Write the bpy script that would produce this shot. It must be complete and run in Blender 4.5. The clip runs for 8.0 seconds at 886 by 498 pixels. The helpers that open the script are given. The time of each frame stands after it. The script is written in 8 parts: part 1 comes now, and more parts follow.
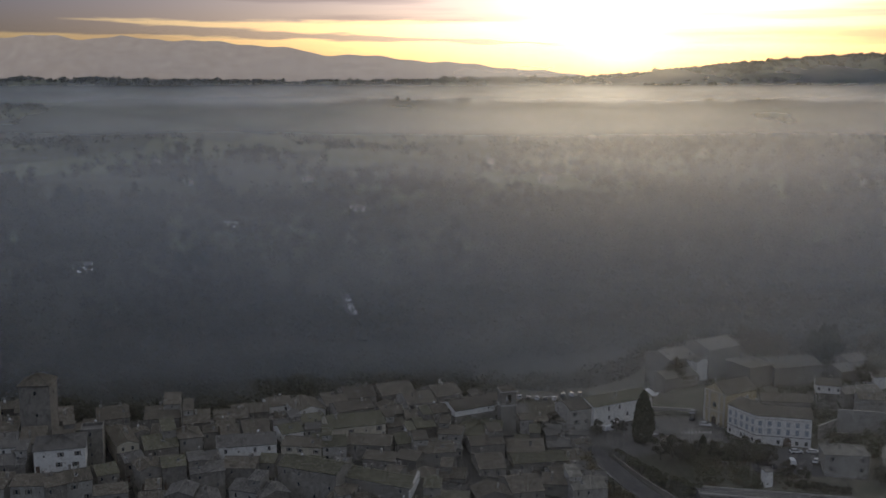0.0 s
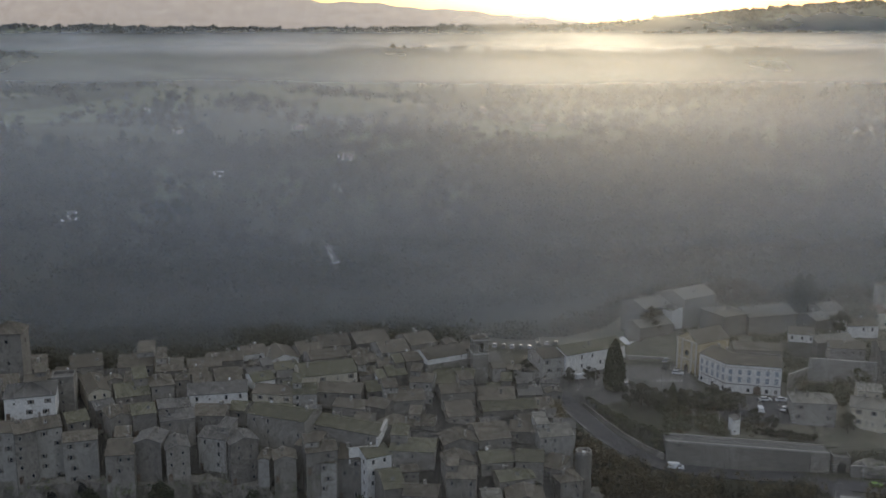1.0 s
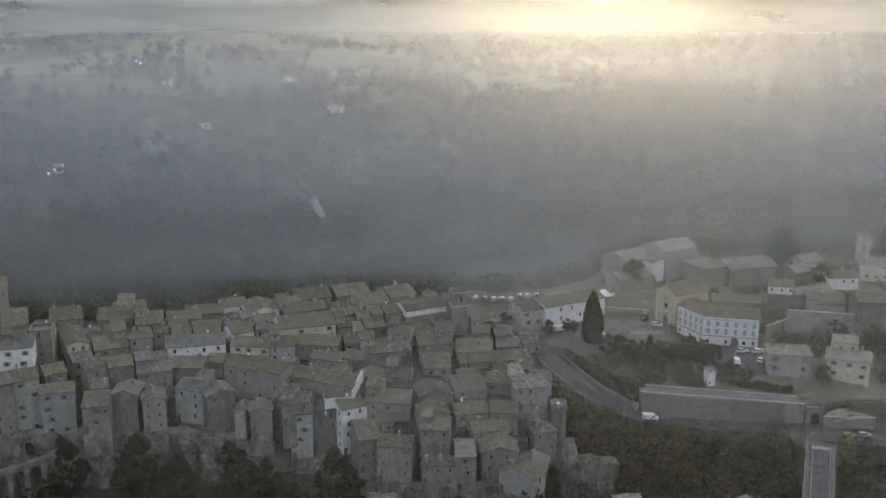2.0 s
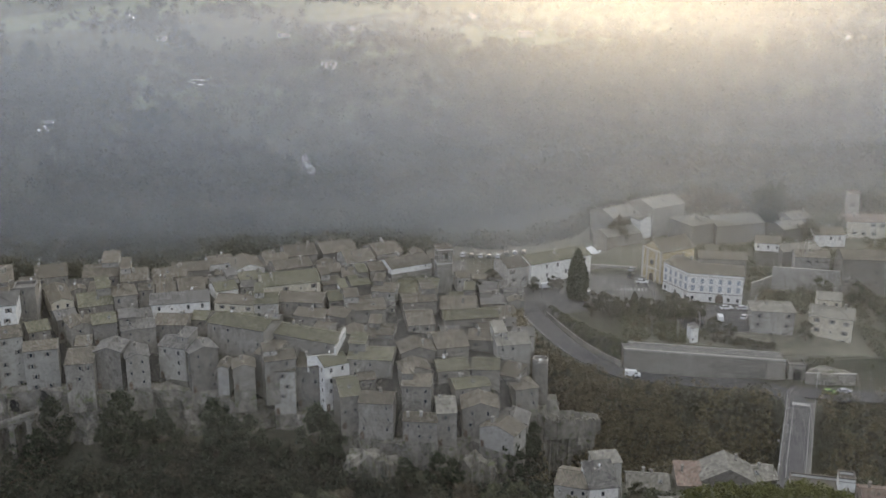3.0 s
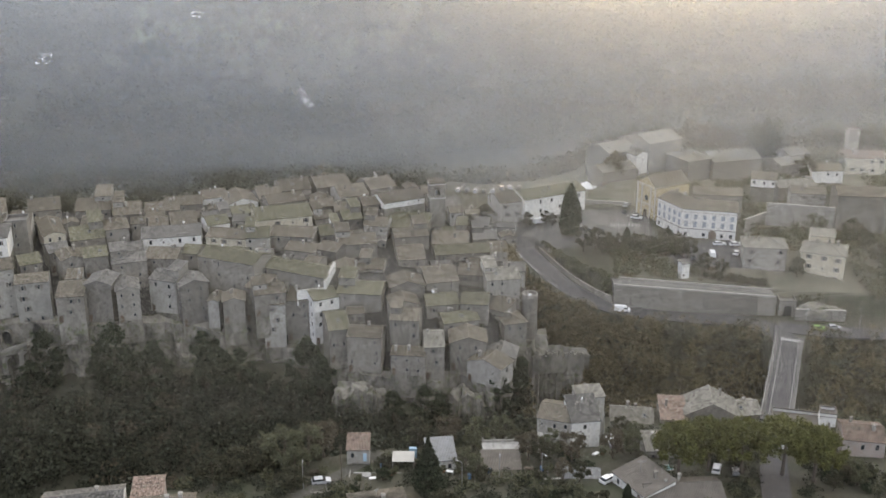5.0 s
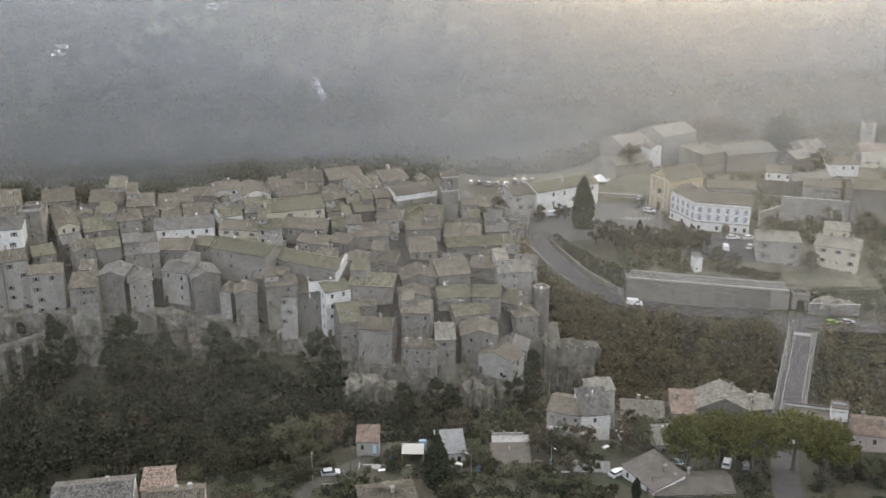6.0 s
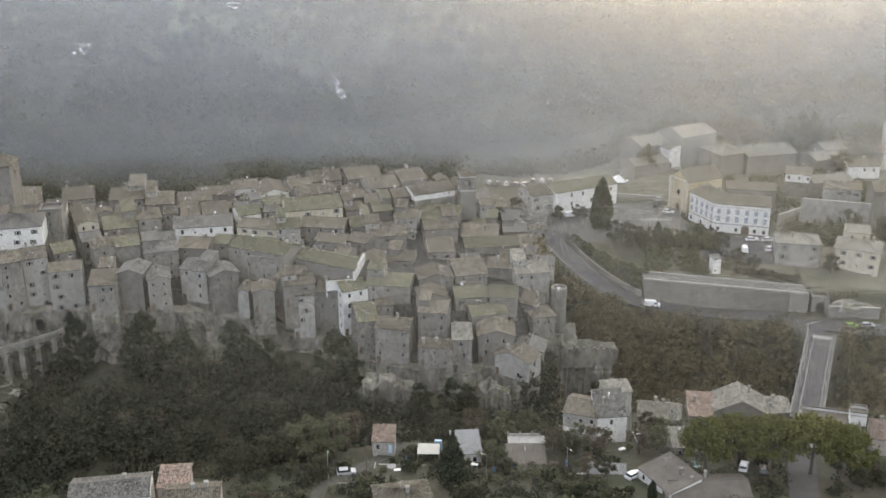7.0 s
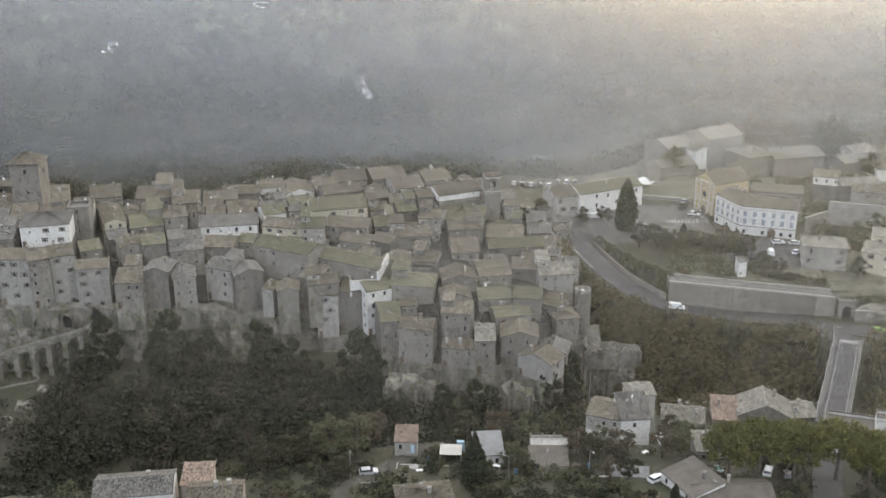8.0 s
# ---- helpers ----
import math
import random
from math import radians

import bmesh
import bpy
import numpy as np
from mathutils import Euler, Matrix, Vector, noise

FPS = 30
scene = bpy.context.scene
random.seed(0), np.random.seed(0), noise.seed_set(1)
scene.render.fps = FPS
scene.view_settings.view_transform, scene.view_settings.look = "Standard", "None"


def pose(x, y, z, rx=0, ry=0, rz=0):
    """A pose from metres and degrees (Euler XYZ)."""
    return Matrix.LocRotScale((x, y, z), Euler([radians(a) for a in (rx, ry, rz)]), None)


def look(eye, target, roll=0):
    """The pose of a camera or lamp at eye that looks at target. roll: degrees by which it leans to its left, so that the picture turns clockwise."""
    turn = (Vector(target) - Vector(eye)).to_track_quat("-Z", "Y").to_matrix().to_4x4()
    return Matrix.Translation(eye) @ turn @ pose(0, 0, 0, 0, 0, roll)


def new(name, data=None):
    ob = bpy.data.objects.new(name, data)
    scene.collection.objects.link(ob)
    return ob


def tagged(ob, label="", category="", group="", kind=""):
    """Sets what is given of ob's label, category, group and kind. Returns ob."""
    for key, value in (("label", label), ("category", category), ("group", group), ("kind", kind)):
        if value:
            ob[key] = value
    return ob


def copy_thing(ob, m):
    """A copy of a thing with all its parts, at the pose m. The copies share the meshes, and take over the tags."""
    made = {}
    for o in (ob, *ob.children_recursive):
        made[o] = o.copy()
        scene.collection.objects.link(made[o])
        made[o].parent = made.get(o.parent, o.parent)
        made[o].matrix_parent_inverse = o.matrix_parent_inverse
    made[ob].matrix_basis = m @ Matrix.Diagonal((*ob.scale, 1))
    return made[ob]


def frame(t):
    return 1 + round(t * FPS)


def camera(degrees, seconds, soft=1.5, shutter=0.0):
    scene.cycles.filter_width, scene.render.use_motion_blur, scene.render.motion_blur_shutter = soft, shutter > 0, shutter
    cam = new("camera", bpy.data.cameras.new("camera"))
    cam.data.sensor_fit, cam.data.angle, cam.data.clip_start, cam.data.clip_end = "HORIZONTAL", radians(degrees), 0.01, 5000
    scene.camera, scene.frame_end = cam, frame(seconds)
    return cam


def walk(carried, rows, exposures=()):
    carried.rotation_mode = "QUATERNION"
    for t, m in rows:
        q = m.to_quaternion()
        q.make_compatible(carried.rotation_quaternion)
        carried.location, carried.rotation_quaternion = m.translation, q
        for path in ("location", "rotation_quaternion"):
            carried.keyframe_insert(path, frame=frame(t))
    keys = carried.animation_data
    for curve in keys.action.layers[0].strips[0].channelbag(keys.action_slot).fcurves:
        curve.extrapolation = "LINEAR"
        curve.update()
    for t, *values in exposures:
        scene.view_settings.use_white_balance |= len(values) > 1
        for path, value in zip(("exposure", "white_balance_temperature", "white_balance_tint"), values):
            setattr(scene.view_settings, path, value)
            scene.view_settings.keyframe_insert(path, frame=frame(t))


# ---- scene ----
cam = camera(45.0, 8.0)
PATH = [
    (0, (0.00, 0.00, 135.00), (0.000, 98.693, 118.888), 0.00),
    (0.5, (4.86, 0.20, 134.94), (4.864, 98.488, 116.499), 0.02),
    (1, (9.52, 0.30, 134.87), (9.490, 98.124, 114.094), 0.03),
    (1.5, (13.40, 0.43, 134.69), (13.403, 97.761, 111.733), 0.02),
    (1.7, (14.80, 0.47, 134.71), (14.793, 97.597, 110.903), 0.00),
    (2.8, (21.47, 0.74, 135.14), (21.347, 96.653, 106.825), -0.15),
    (3, (22.37, 0.91, 135.03), (22.210, 96.603, 106.009), -0.11),
    (3.5, (24.40, 1.10, 134.86), (24.147, 96.248, 104.097), -0.12),
    (4, (26.20, 1.16, 134.70), (25.823, 95.769, 102.314), -0.10),
    (4.5, (27.45, 1.24, 134.53), (26.878, 95.324, 100.639), -0.08),
    (4.7, (27.84, 1.28, 134.51), (27.088, 95.221, 100.231), -0.07),
    (5.8, (29.44, 1.52, 134.59), (27.148, 95.049, 99.285), -0.15),
    (6, (29.63, 1.56, 134.60), (27.030, 95.049, 99.212), -0.18),
    (6.5, (29.89, 1.66, 134.63), (26.436, 95.116, 99.213), -0.20),
    (7, (29.97, 1.72, 134.74), (25.631, 95.130, 99.298), -0.17),
    (7.5, (30.07, 1.74, 134.83), (24.565, 95.088, 99.381), -0.19),
    (8, (30.16, 1.76, 134.95), (23.514, 95.034, 99.505), -0.22),
]
walk(cam, [(t, look(eye, target, roll)) for t, eye, target, roll in PATH],
     exposures=[(0, -0.12, 7500, 4), (0.5, 0.26, 7600, 2), (1.0, 0.64, 7700, 0), (1.5, 1.02, 7800, -1), (3.0, 1.72, 8400, 1), (3.5, 1.86, 8700, 3), (8.0, 2.28, 8800, 1)])


# ---------- world, sun and air ----------
SUN_TURN, SUN_HEIGHT = radians(9.3), radians(2.6)       # to the right of +y, above the horizon
SUN_WAY = Vector((math.sin(SUN_TURN) * math.cos(SUN_HEIGHT), math.cos(SUN_TURN) * math.cos(SUN_HEIGHT), math.sin(SUN_HEIGHT)))


def build_world():
    world = bpy.data.worlds.new("dawn_sky")
    scene.world = world
    world.use_nodes = True
    nt = world.node_tree
    nt.nodes.clear()
    N = nt.nodes.new
    out, bg, sky = N("ShaderNodeOutputWorld"), N("ShaderNodeBackground"), N("ShaderNodeTexSky")
    sky.sky_type = "NISHITA"
    sky.sun_disc = False
    sky.sun_elevation, sky.sun_rotation = SUN_HEIGHT + radians(3.5), SUN_TURN
    sky.air_density, sky.dust_density, sky.ozone_density, sky.altitude = 1.0, 3.0, 1.5, 300
    bg.inputs["Strength"].default_value = 0.15
    # long thin cloud bands low in the sky
    co, mp, nz, ramp = N("ShaderNodeTexCoord"), N("ShaderNodeMapping"), N("ShaderNodeTexNoise"), N("ShaderNodeValToRGB")
    mp.inputs["Scale"].default_value = (2.2, 2.2, 46)
    mp.inputs["Location"].default_value = (0.3, 0.0, 0.9)
    nz.inputs["Scale"].default_value, nz.inputs["Detail"].default_value = 1.3, 7
    ramp.color_ramp.elements[0].position, ramp.color_ramp.elements[1].position = 0.5, 0.66
    mix = N("ShaderNodeMix")
    mix.data_type, mix.blend_type = "RGBA", "MULTIPLY"
    mix.inputs[7].default_value = (0.62, 0.60, 0.66, 1)
    # the bright air round the sun behind thin cloud
    dot, pw, glow, add = N("ShaderNodeVectorMath"), N("ShaderNodeMath"), N("ShaderNodeMix"), N("ShaderNodeMix")
    dot.operation, pw.operation = "DOT_PRODUCT", "POWER"
    dot.inputs[1].default_value = SUN_WAY
    pw.inputs[1].default_value = 1900
    glow.data_type = "RGBA"
    glow.inputs[6].default_value, glow.inputs[7].default_value = (0, 0, 0, 1), (15, 11.5, 6.5, 1)
    add.data_type, add.blend_type = "RGBA", "ADD"
    add.inputs[0].default_value = 1.0
    L = nt.links.new
    L(co.outputs["Generated"], mp.inputs[0])
    L(mp.outputs[0], nz.inputs["Vector"])
    L(nz.outputs["Fac"], ramp.inputs[0])
    L(ramp.outputs[0], mix.inputs[0])
    L(sky.outputs[0], mix.inputs[6])
    L(co.outputs["Generated"], dot.inputs[0])
    L(dot.outputs["Value"], pw.inputs[0])
    L(pw.outputs[0], glow.inputs[0])
    # an unseen pale cloud sheet added overhead to lift the light below
    sep, lift, deck, dim, both = N("ShaderNodeSeparateXYZ"), N("ShaderNodeMapRange"), N("ShaderNodeMix"), N("ShaderNodeMix"), N("ShaderNodeMix")
    lift.interpolation_type = "SMOOTHSTEP"
    lift.inputs[1].default_value, lift.inputs[2].default_value = 0.10, 0.30
    for k in (deck, dim, both):
        k.data_type = "RGBA"
    deck.inputs[6].default_value, deck.inputs[7].default_value = (0, 0, 0, 1), (1.9, 1.97, 2.1, 1)
    dim.blend_type, both.blend_type = "MULTIPLY", "ADD"
    dim.inputs[0].default_value = both.inputs[0].default_value = 1.0
    dim.inputs[7].default_value = (0.41, 0.47, 0.86, 1)
    L(co.outputs["Generated"], sep.inputs[0])
    L(sep.outputs["Z"], lift.inputs[0])
    L(lift.outputs[0], deck.inputs[0])
    L(mix.outputs[2], dim.inputs[6])
    L(dim.outputs[2], both.inputs[6])
    L(deck.outputs[2], both.inputs[7])
    # two long purple cloud banks north of the sun and a faint one south of it
    def calc(op, *args):
        n = N("ShaderNodeMath")
        n.operation = op
        n.use_clamp = op == "MINIMUM"
        for k, a in enumerate(args):
            if isinstance(a, (int, float)):
                n.inputs[k].default_value = a
            else:
                L(a, n.inputs[k])
        return n.outputs[0]

    def step(v, a, b):
        n = N("ShaderNodeMapRange")
        n.interpolation_type = "SMOOTHSTEP"
        n.inputs[1].default_value, n.inputs[2].default_value = a, b
        L(v, n.inputs[0])
        return n.outputs[0]

    wisp, wm = N("ShaderNodeTexNoise"), N("ShaderNodeMapping")
    wm.inputs["Scale"].default_value = (9, 9, 90)
    wisp.inputs["Scale"].default_value, wisp.inputs["Detail"].default_value = 2.0, 8
    L(co.outputs["Generated"], wm.inputs[0])
    L(wm.outputs[0], wisp.inputs["Vector"])
    side = calc("DIVIDE", sep.outputs["X"], calc("MAXIMUM", sep.outputs["Y"], 0.05))
    z = calc("MULTIPLY_ADD", calc("SUBTRACT", wisp.outputs["Fac"], 0.5), 0.009, sep.outputs["Z"])
    upper = calc("MULTIPLY", step(z, 0.0465, 0.0495), calc("MULTIPLY", calc("SUBTRACT", 1.0, step(z, 0.075, 0.13)), calc("SUBTRACT", 1.0, step(side, 0.02, 0.14))))
    mid = calc("MULTIPLY_ADD", side, -0.0315, 0.0305)
    half = calc("MAXIMUM", calc("MULTIPLY_ADD", side, -0.0125, 0.0018), 0.0001)
    off = calc("ABSOLUTE", calc("SUBTRACT", z, mid))
    lower = calc("MULTIPLY", calc("SUBTRACT", 1.0, step(calc("DIVIDE", off, half), 0.75, 1.25)), calc("SUBTRACT", 1.0, step(side, 0.08, 0.14)))
    south = calc("MULTIPLY", calc("SUBTRACT", 1.0, step(calc("ABSOLUTE", calc("SUBTRACT", z, 0.0515)), 0.002, 0.006)), calc("MULTIPLY", step(side, 0.19, 0.25), 0.55))
    bank = N("ShaderNodeMix")
    bank.data_type, bank.blend_type = "RGBA", "MULTIPLY"
    bank.inputs[7].default_value = (0.43, 0.48, 0.72, 1)
    L(calc("MINIMUM", calc("ADD", calc("ADD", upper, lower), south), 1.0), bank.inputs[0])
    L(both.outputs[2], bank.inputs[6])
    L(bank.outputs[2], add.inputs[6])
    L(glow.outputs[2], add.inputs[7])
    L(add.outputs[2], bg.inputs["Color"])
    L(bg.outputs[0], out.inputs["Surface"])


build_world()
sun = new("sun", bpy.data.lights.new("sun", "SUN"))
sun.data.energy, sun.data.angle, sun.data.color = 0.7, radians(10), (1.0, 0.86, 0.68)
sun.matrix_world = look(SUN_WAY * 400, (0, 0, 0))


# ---------- materials ----------
def ground_work(name):
    m = bpy.data.materials.new(name)
    m.use_nodes = True
    nt = m.node_tree
    return m, nt, nt.nodes["Principled BSDF"], nt.nodes.new, nt.links.new


def surface(name, a, b, rough=0.9, big=0.25, fine=6.0, bump=0.3, vary=0.12, stain=None, streak=False, metal=0.0, gloss=0.3, world_space=False):
    """Two tones over large patches, fine grain on top, a shift of value from thing to thing, and bump."""
    m, nt, bsdf, N, L = ground_work(name)
    co = N("ShaderNodeTexCoord")
    info = N("ShaderNodeObjectInfo")
    shift = N("ShaderNodeVectorMath")
    shift.operation = "MULTIPLY_ADD"
    comb = N("ShaderNodeCombineXYZ")
    for k in range(3):
        L(info.outputs["Random"], comb.inputs[k])
    shift.inputs[1].default_value = (37, 53, 71)
    L(comb.outputs[0], shift.inputs[0])
    if world_space:
        geo = N("ShaderNodeNewGeometry")
        place = geo.outputs["Position"]
        shift.inputs[1].default_value = (0, 0, 0)
    else:
        place = co.outputs["Object"]
    L(place, shift.inputs[2])
    n1, n2 = N("ShaderNodeTexNoise"), N("ShaderNodeTexNoise")
    for n, s, d in ((n1, big, 5), (n2, fine, 6)):
        n.inputs["Scale"].default_value, n.inputs["Detail"].default_value, n.inputs["Roughness"].default_value = s, d, 0.65
        L(shift.outputs[0], n.inputs["Vector"])
    if streak:
        mp = N("ShaderNodeMapping")
        mp.inputs["Scale"].default_value = (1.0, 1.0, 0.55)
        L(shift.outputs[0], mp.inputs[0])
        L(mp.outputs[0], n1.inputs["Vector"])
    r1 = N("ShaderNodeValToRGB")
    r1.color_ramp.elements[0].position, r1.color_ramp.elements[1].position = 0.34, 0.66
    r1.color_ramp.elements[0].color, r1.color_ramp.elements[1].color = (*a, 1), (*b, 1)
    L(n1.outputs["Fac"], r1.inputs[0])
    colour = r1.outputs[0]
    if stain:
        n3, r3, ms = N("ShaderNodeTexNoise"), N("ShaderNodeValToRGB"), N("ShaderNodeMix")
        n3.inputs["Scale"].default_value, n3.inputs["Detail"].default_value = big * 2.7, 8
        r3.color_ramp.elements[0].position, r3.color_ramp.elements[1].position = 0.52, 0.68
        ms.data_type = "RGBA"
        ms.inputs[7].default_value = (*stain, 1)
        L(shift.outputs[0], n3.inputs["Vector"])
        L(n3.outputs["Fac"], r3.inputs[0])
        L(r3.outputs[0], ms.inputs[0])
        L(colour, ms.inputs[6])
        colour = ms.outputs[2]
    hsv, mr1, mr2, mul = N("ShaderNodeHueSaturation"), N("ShaderNodeMapRange"), N("ShaderNodeMapRange"), N("ShaderNodeMath")
    mr1.inputs[3].default_value, mr1.inputs[4].default_value = 1 - vary, 1 + vary
    mr2.inputs[1].default_value, mr2.inputs[2].default_value = 0.3, 0.7
    mr2.inputs[3].default_value, mr2.inputs[4].default_value = 0.74, 1.26
    mul.operation = "MULTIPLY"
    L(info.outputs["Random"], mr1.inputs[0])
    L(n2.outputs["Fac"], mr2.inputs[0])
    L(mr1.outputs[0], mul.inputs[0])
    L(mr2.outputs[0], mul.inputs[1])
    L(mul.outputs[0], hsv.inputs["Value"])
    L(colour, hsv.inputs["Color"])
    L(hsv.outputs[0], bsdf.inputs["Base Color"])
    if bump:
        bp = N("ShaderNodeBump")
        bp.inputs["Strength"].default_value, bp.inputs["Distance"].default_value = bump, 0.08
        L(n2.outputs["Fac"], bp.inputs["Height"])
        L(bp.outputs[0], bsdf.inputs["Normal"])
    bsdf.inputs["Roughness"].default_value, bsdf.inputs["Metallic"].default_value = rough, metal
    bsdf.inputs["Specular IOR Level"].default_value = gloss
    return m


def leafage(name, a, b, thin=0.35):
    """Leaves: tone varies from clump to clump, some light passes through."""
    m, nt, bsdf, N, L = ground_work(name)
    geo, info, add, ramp = N("ShaderNodeNewGeometry"), N("ShaderNodeObjectInfo"), N("ShaderNodeMath"), N("ShaderNodeValToRGB")
    add.operation = "MULTIPLY_ADD"
    add.inputs[1].default_value = 0.35
    mr = N("ShaderNodeMath")
    mr.operation = "MULTIPLY"
    mr.inputs[1].default_value = 0.65
    L(geo.outputs["Random Per Island"], mr.inputs[0])
    L(info.outputs["Random"], add.inputs[0])
    L(mr.outputs[0], add.inputs[2])
    ramp.color_ramp.elements[0].color, ramp.color_ramp.elements[1].color = (*a, 1), (*b, 1)
    L(add.outputs[0], ramp.inputs[0])
    L(ramp.outputs[0], bsdf.inputs["Base Color"])
    bsdf.inputs["Roughness"].default_value = 0.8
    bsdf.inputs["Specular IOR Level"].default_value = 0.15
    tr, mx, out = N("ShaderNodeBsdfTranslucent"), N("ShaderNodeMixShader"), nt.nodes["Material Output"]
    mx.inputs[0].default_value = thin
    L(ramp.outputs[0], tr.inputs["Color"])
    L(bsdf.outputs[0], mx.inputs[1])
    L(tr.outputs[0], mx.inputs[2])
    L(mx.outputs[0], out.inputs["Surface"])
    return m


def glass(name, tint, rough):
    m, nt, bsdf, N, L = ground_work(name)
    bsdf.inputs["Base Color"].default_value = (*tint, 1)
    bsdf.inputs["Roughness"].default_value = rough
    bsdf.inputs["Specular IOR Level"].default_value = 0.6
    return m


def tiles(name, a, b, moss):
    """Old curved roof tiles: rows of single tiles, each its own tone, with lichen patches."""
    m = surface(name, a, b, rough=0.95, big=0.35, fine=3.2, bump=0.5, vary=0.20, stain=moss)
    nt = m.node_tree
    bsdf = nt.nodes["Principled BSDF"]
    N, L = nt.nodes.new, nt.links.new
    old = bsdf.inputs["Base Color"].links[0].from_socket
    uv, vor, mr, mx = N("ShaderNodeUVMap"), N("ShaderNodeTexWhiteNoise"), N("ShaderNodeMapRange"), N("ShaderNodeMix")
    snap = N("ShaderNodeVectorMath")
    snap.operation = "FLOOR"
    vor.noise_dimensions = "2D"
    mr.inputs[3].default_value, mr.inputs[4].default_value = 0.52, 1.48
    mx.data_type, mx.blend_type = "RGBA", "MULTIPLY"
    mx.inputs[0].default_value = 1
    L(uv.outputs[0], snap.inputs[0])
    L(snap.outputs[0], vor.inputs["Vector"])
    L(vor.outputs["Value"], mr.inputs[0])
    L(old, mx.inputs[6])
    L(mr.outputs[0], mx.inputs[7])
    L(mx.outputs[2], bsdf.inputs["Base Color"])
    return m


WALL = {
    "white": surface("white_limewash", (0.62, 0.62, 0.60), (0.74, 0.73, 0.70), big=0.5, vary=0.06, stain=(0.50, 0.48, 0.44), streak=True, bump=0.15),
    "cream": surface("cream_plaster", (0.46, 0.42, 0.33), (0.58, 0.54, 0.44), big=0.5, vary=0.08, stain=(0.38, 0.35, 0.30), streak=True, bump=0.2),
    "pale": surface("weathered_plaster", (0.27, 0.260, 0.238), (0.385, 0.373, 0.342), big=0.6, vary=0.14, stain=(0.22, 0.203, 0.18), streak=True, bump=0.3),
    "stone": surface("tufa_stone", (0.165, 0.154, 0.136), (0.27, 0.252, 0.225), big=0.5, fine=3.5, vary=0.2, stain=(0.13, 0.119, 0.103), streak=True, bump=0.5),
    "rough": surface("rough_tufa", (0.165, 0.153, 0.135), (0.285, 0.268, 0.24), big=0.7, fine=2.2, vary=0.15, stain=(0.36, 0.33, 0.30), streak=True, bump=0.8),
    "ochre": surface("ochre_plaster", (0.41, 0.34, 0.21), (0.48, 0.405, 0.26), big=0.5, vary=0.05, stain=(0.38, 0.31, 0.2), streak=True, bump=0.2),
    "pink": surface("pink_plaster", (0.36, 0.315, 0.29), (0.44, 0.39, 0.365), big=0.5, vary=0.05, stain=(0.42, 0.32, 0.28), streak=True, bump=0.2),
}
TILE = {
    "brown": tiles("brown_roof_tiles", (0.102, 0.089, 0.072), (0.155, 0.136, 0.112), (0.112, 0.110, 0.080)),
    "grey": tiles("grey_roof_tiles", (0.105, 0.10, 0.095), (0.16, 0.153, 0.142), (0.115, 0.11, 0.095)),
    "olive": tiles("mossy_roof_tiles", (0.103, 0.098, 0.073), (0.146, 0.138, 0.100), (0.112, 0.113, 0.069)),
    "pale": tiles("pale_roof_tiles", (0.17, 0.16, 0.14), (0.24, 0.228, 0.20), (0.155, 0.147, 0.118)),
    "red": tiles("red_roof_tiles", (0.165, 0.122, 0.100), (0.225, 0.170, 0.142), (0.15, 0.13, 0.105)),
    "sheet": surface("grey_sheet_roofing", (0.17, 0.175, 0.18), (0.24, 0.245, 0.25), rough=0.7, big=0.5, vary=0.1, stain=(0.15, 0.145, 0.14), bump=0.15),
    "felt": surface("roofing_felt", (0.105, 0.094, 0.084), (0.158, 0.142, 0.126), rough=0.9, big=0.4, vary=0.08, stain=(0.13, 0.12, 0.105), bump=0.2),
}
TRIM = surface("stone_trim", (0.40, 0.38, 0.35), (0.52, 0.50, 0.46), vary=0.1, bump=0.2)
PANE = glass("dark_window_glass", (0.035, 0.04, 0.045), 0.12)
SHUTTER = surface("grey_brown_shutters", (0.13, 0.115, 0.10), (0.19, 0.17, 0.15), big=1.5, vary=0.35, bump=0.1)
DOORWOOD = surface("old_door_wood", (0.10, 0.075, 0.055), (0.17, 0.13, 0.10), big=1.5, vary=0.3, bump=0.2)
METAL = surface("galvanised_metal", (0.38, 0.39, 0.40), (0.5, 0.5, 0.5), rough=0.5, metal=0.7, bump=0.1)
PLASTIC = surface("white_plastic", (0.72, 0.73, 0.74), (0.8, 0.8, 0.8), rough=0.4, vary=0.04, bump=0)
ROCK = surface("tufa_cliff", (0.085, 0.078, 0.066), (0.29, 0.27, 0.24), big=0.3, fine=1.1, vary=0.12, stain=(0.13, 0.14, 0.08), streak=True, bump=1.0)
ASPHALT = surface("asphalt", (0.058, 0.056, 0.060), (0.092, 0.090, 0.090), big=0.15, fine=9, vary=0.05, bump=0.15, rough=0.85)
PAVING = surface("piazza_paving", (0.095, 0.092, 0.088), (0.15, 0.145, 0.138), big=0.12, fine=2, vary=0.05, bump=0.2)
PAINT = surface("road_paint", (0.42, 0.42, 0.40), (0.56, 0.56, 0.54), big=1, vary=0.05, bump=0)
CONCRETE = surface("concrete", (0.27, 0.265, 0.255), (0.38, 0.375, 0.36), big=0.4, vary=0.08, stain=(0.20, 0.195, 0.185), streak=True, bump=0.25)
BARK = surface("bark", (0.09, 0.07, 0.055), (0.17, 0.14, 0.115), big=2, fine=9, bump=0.8)
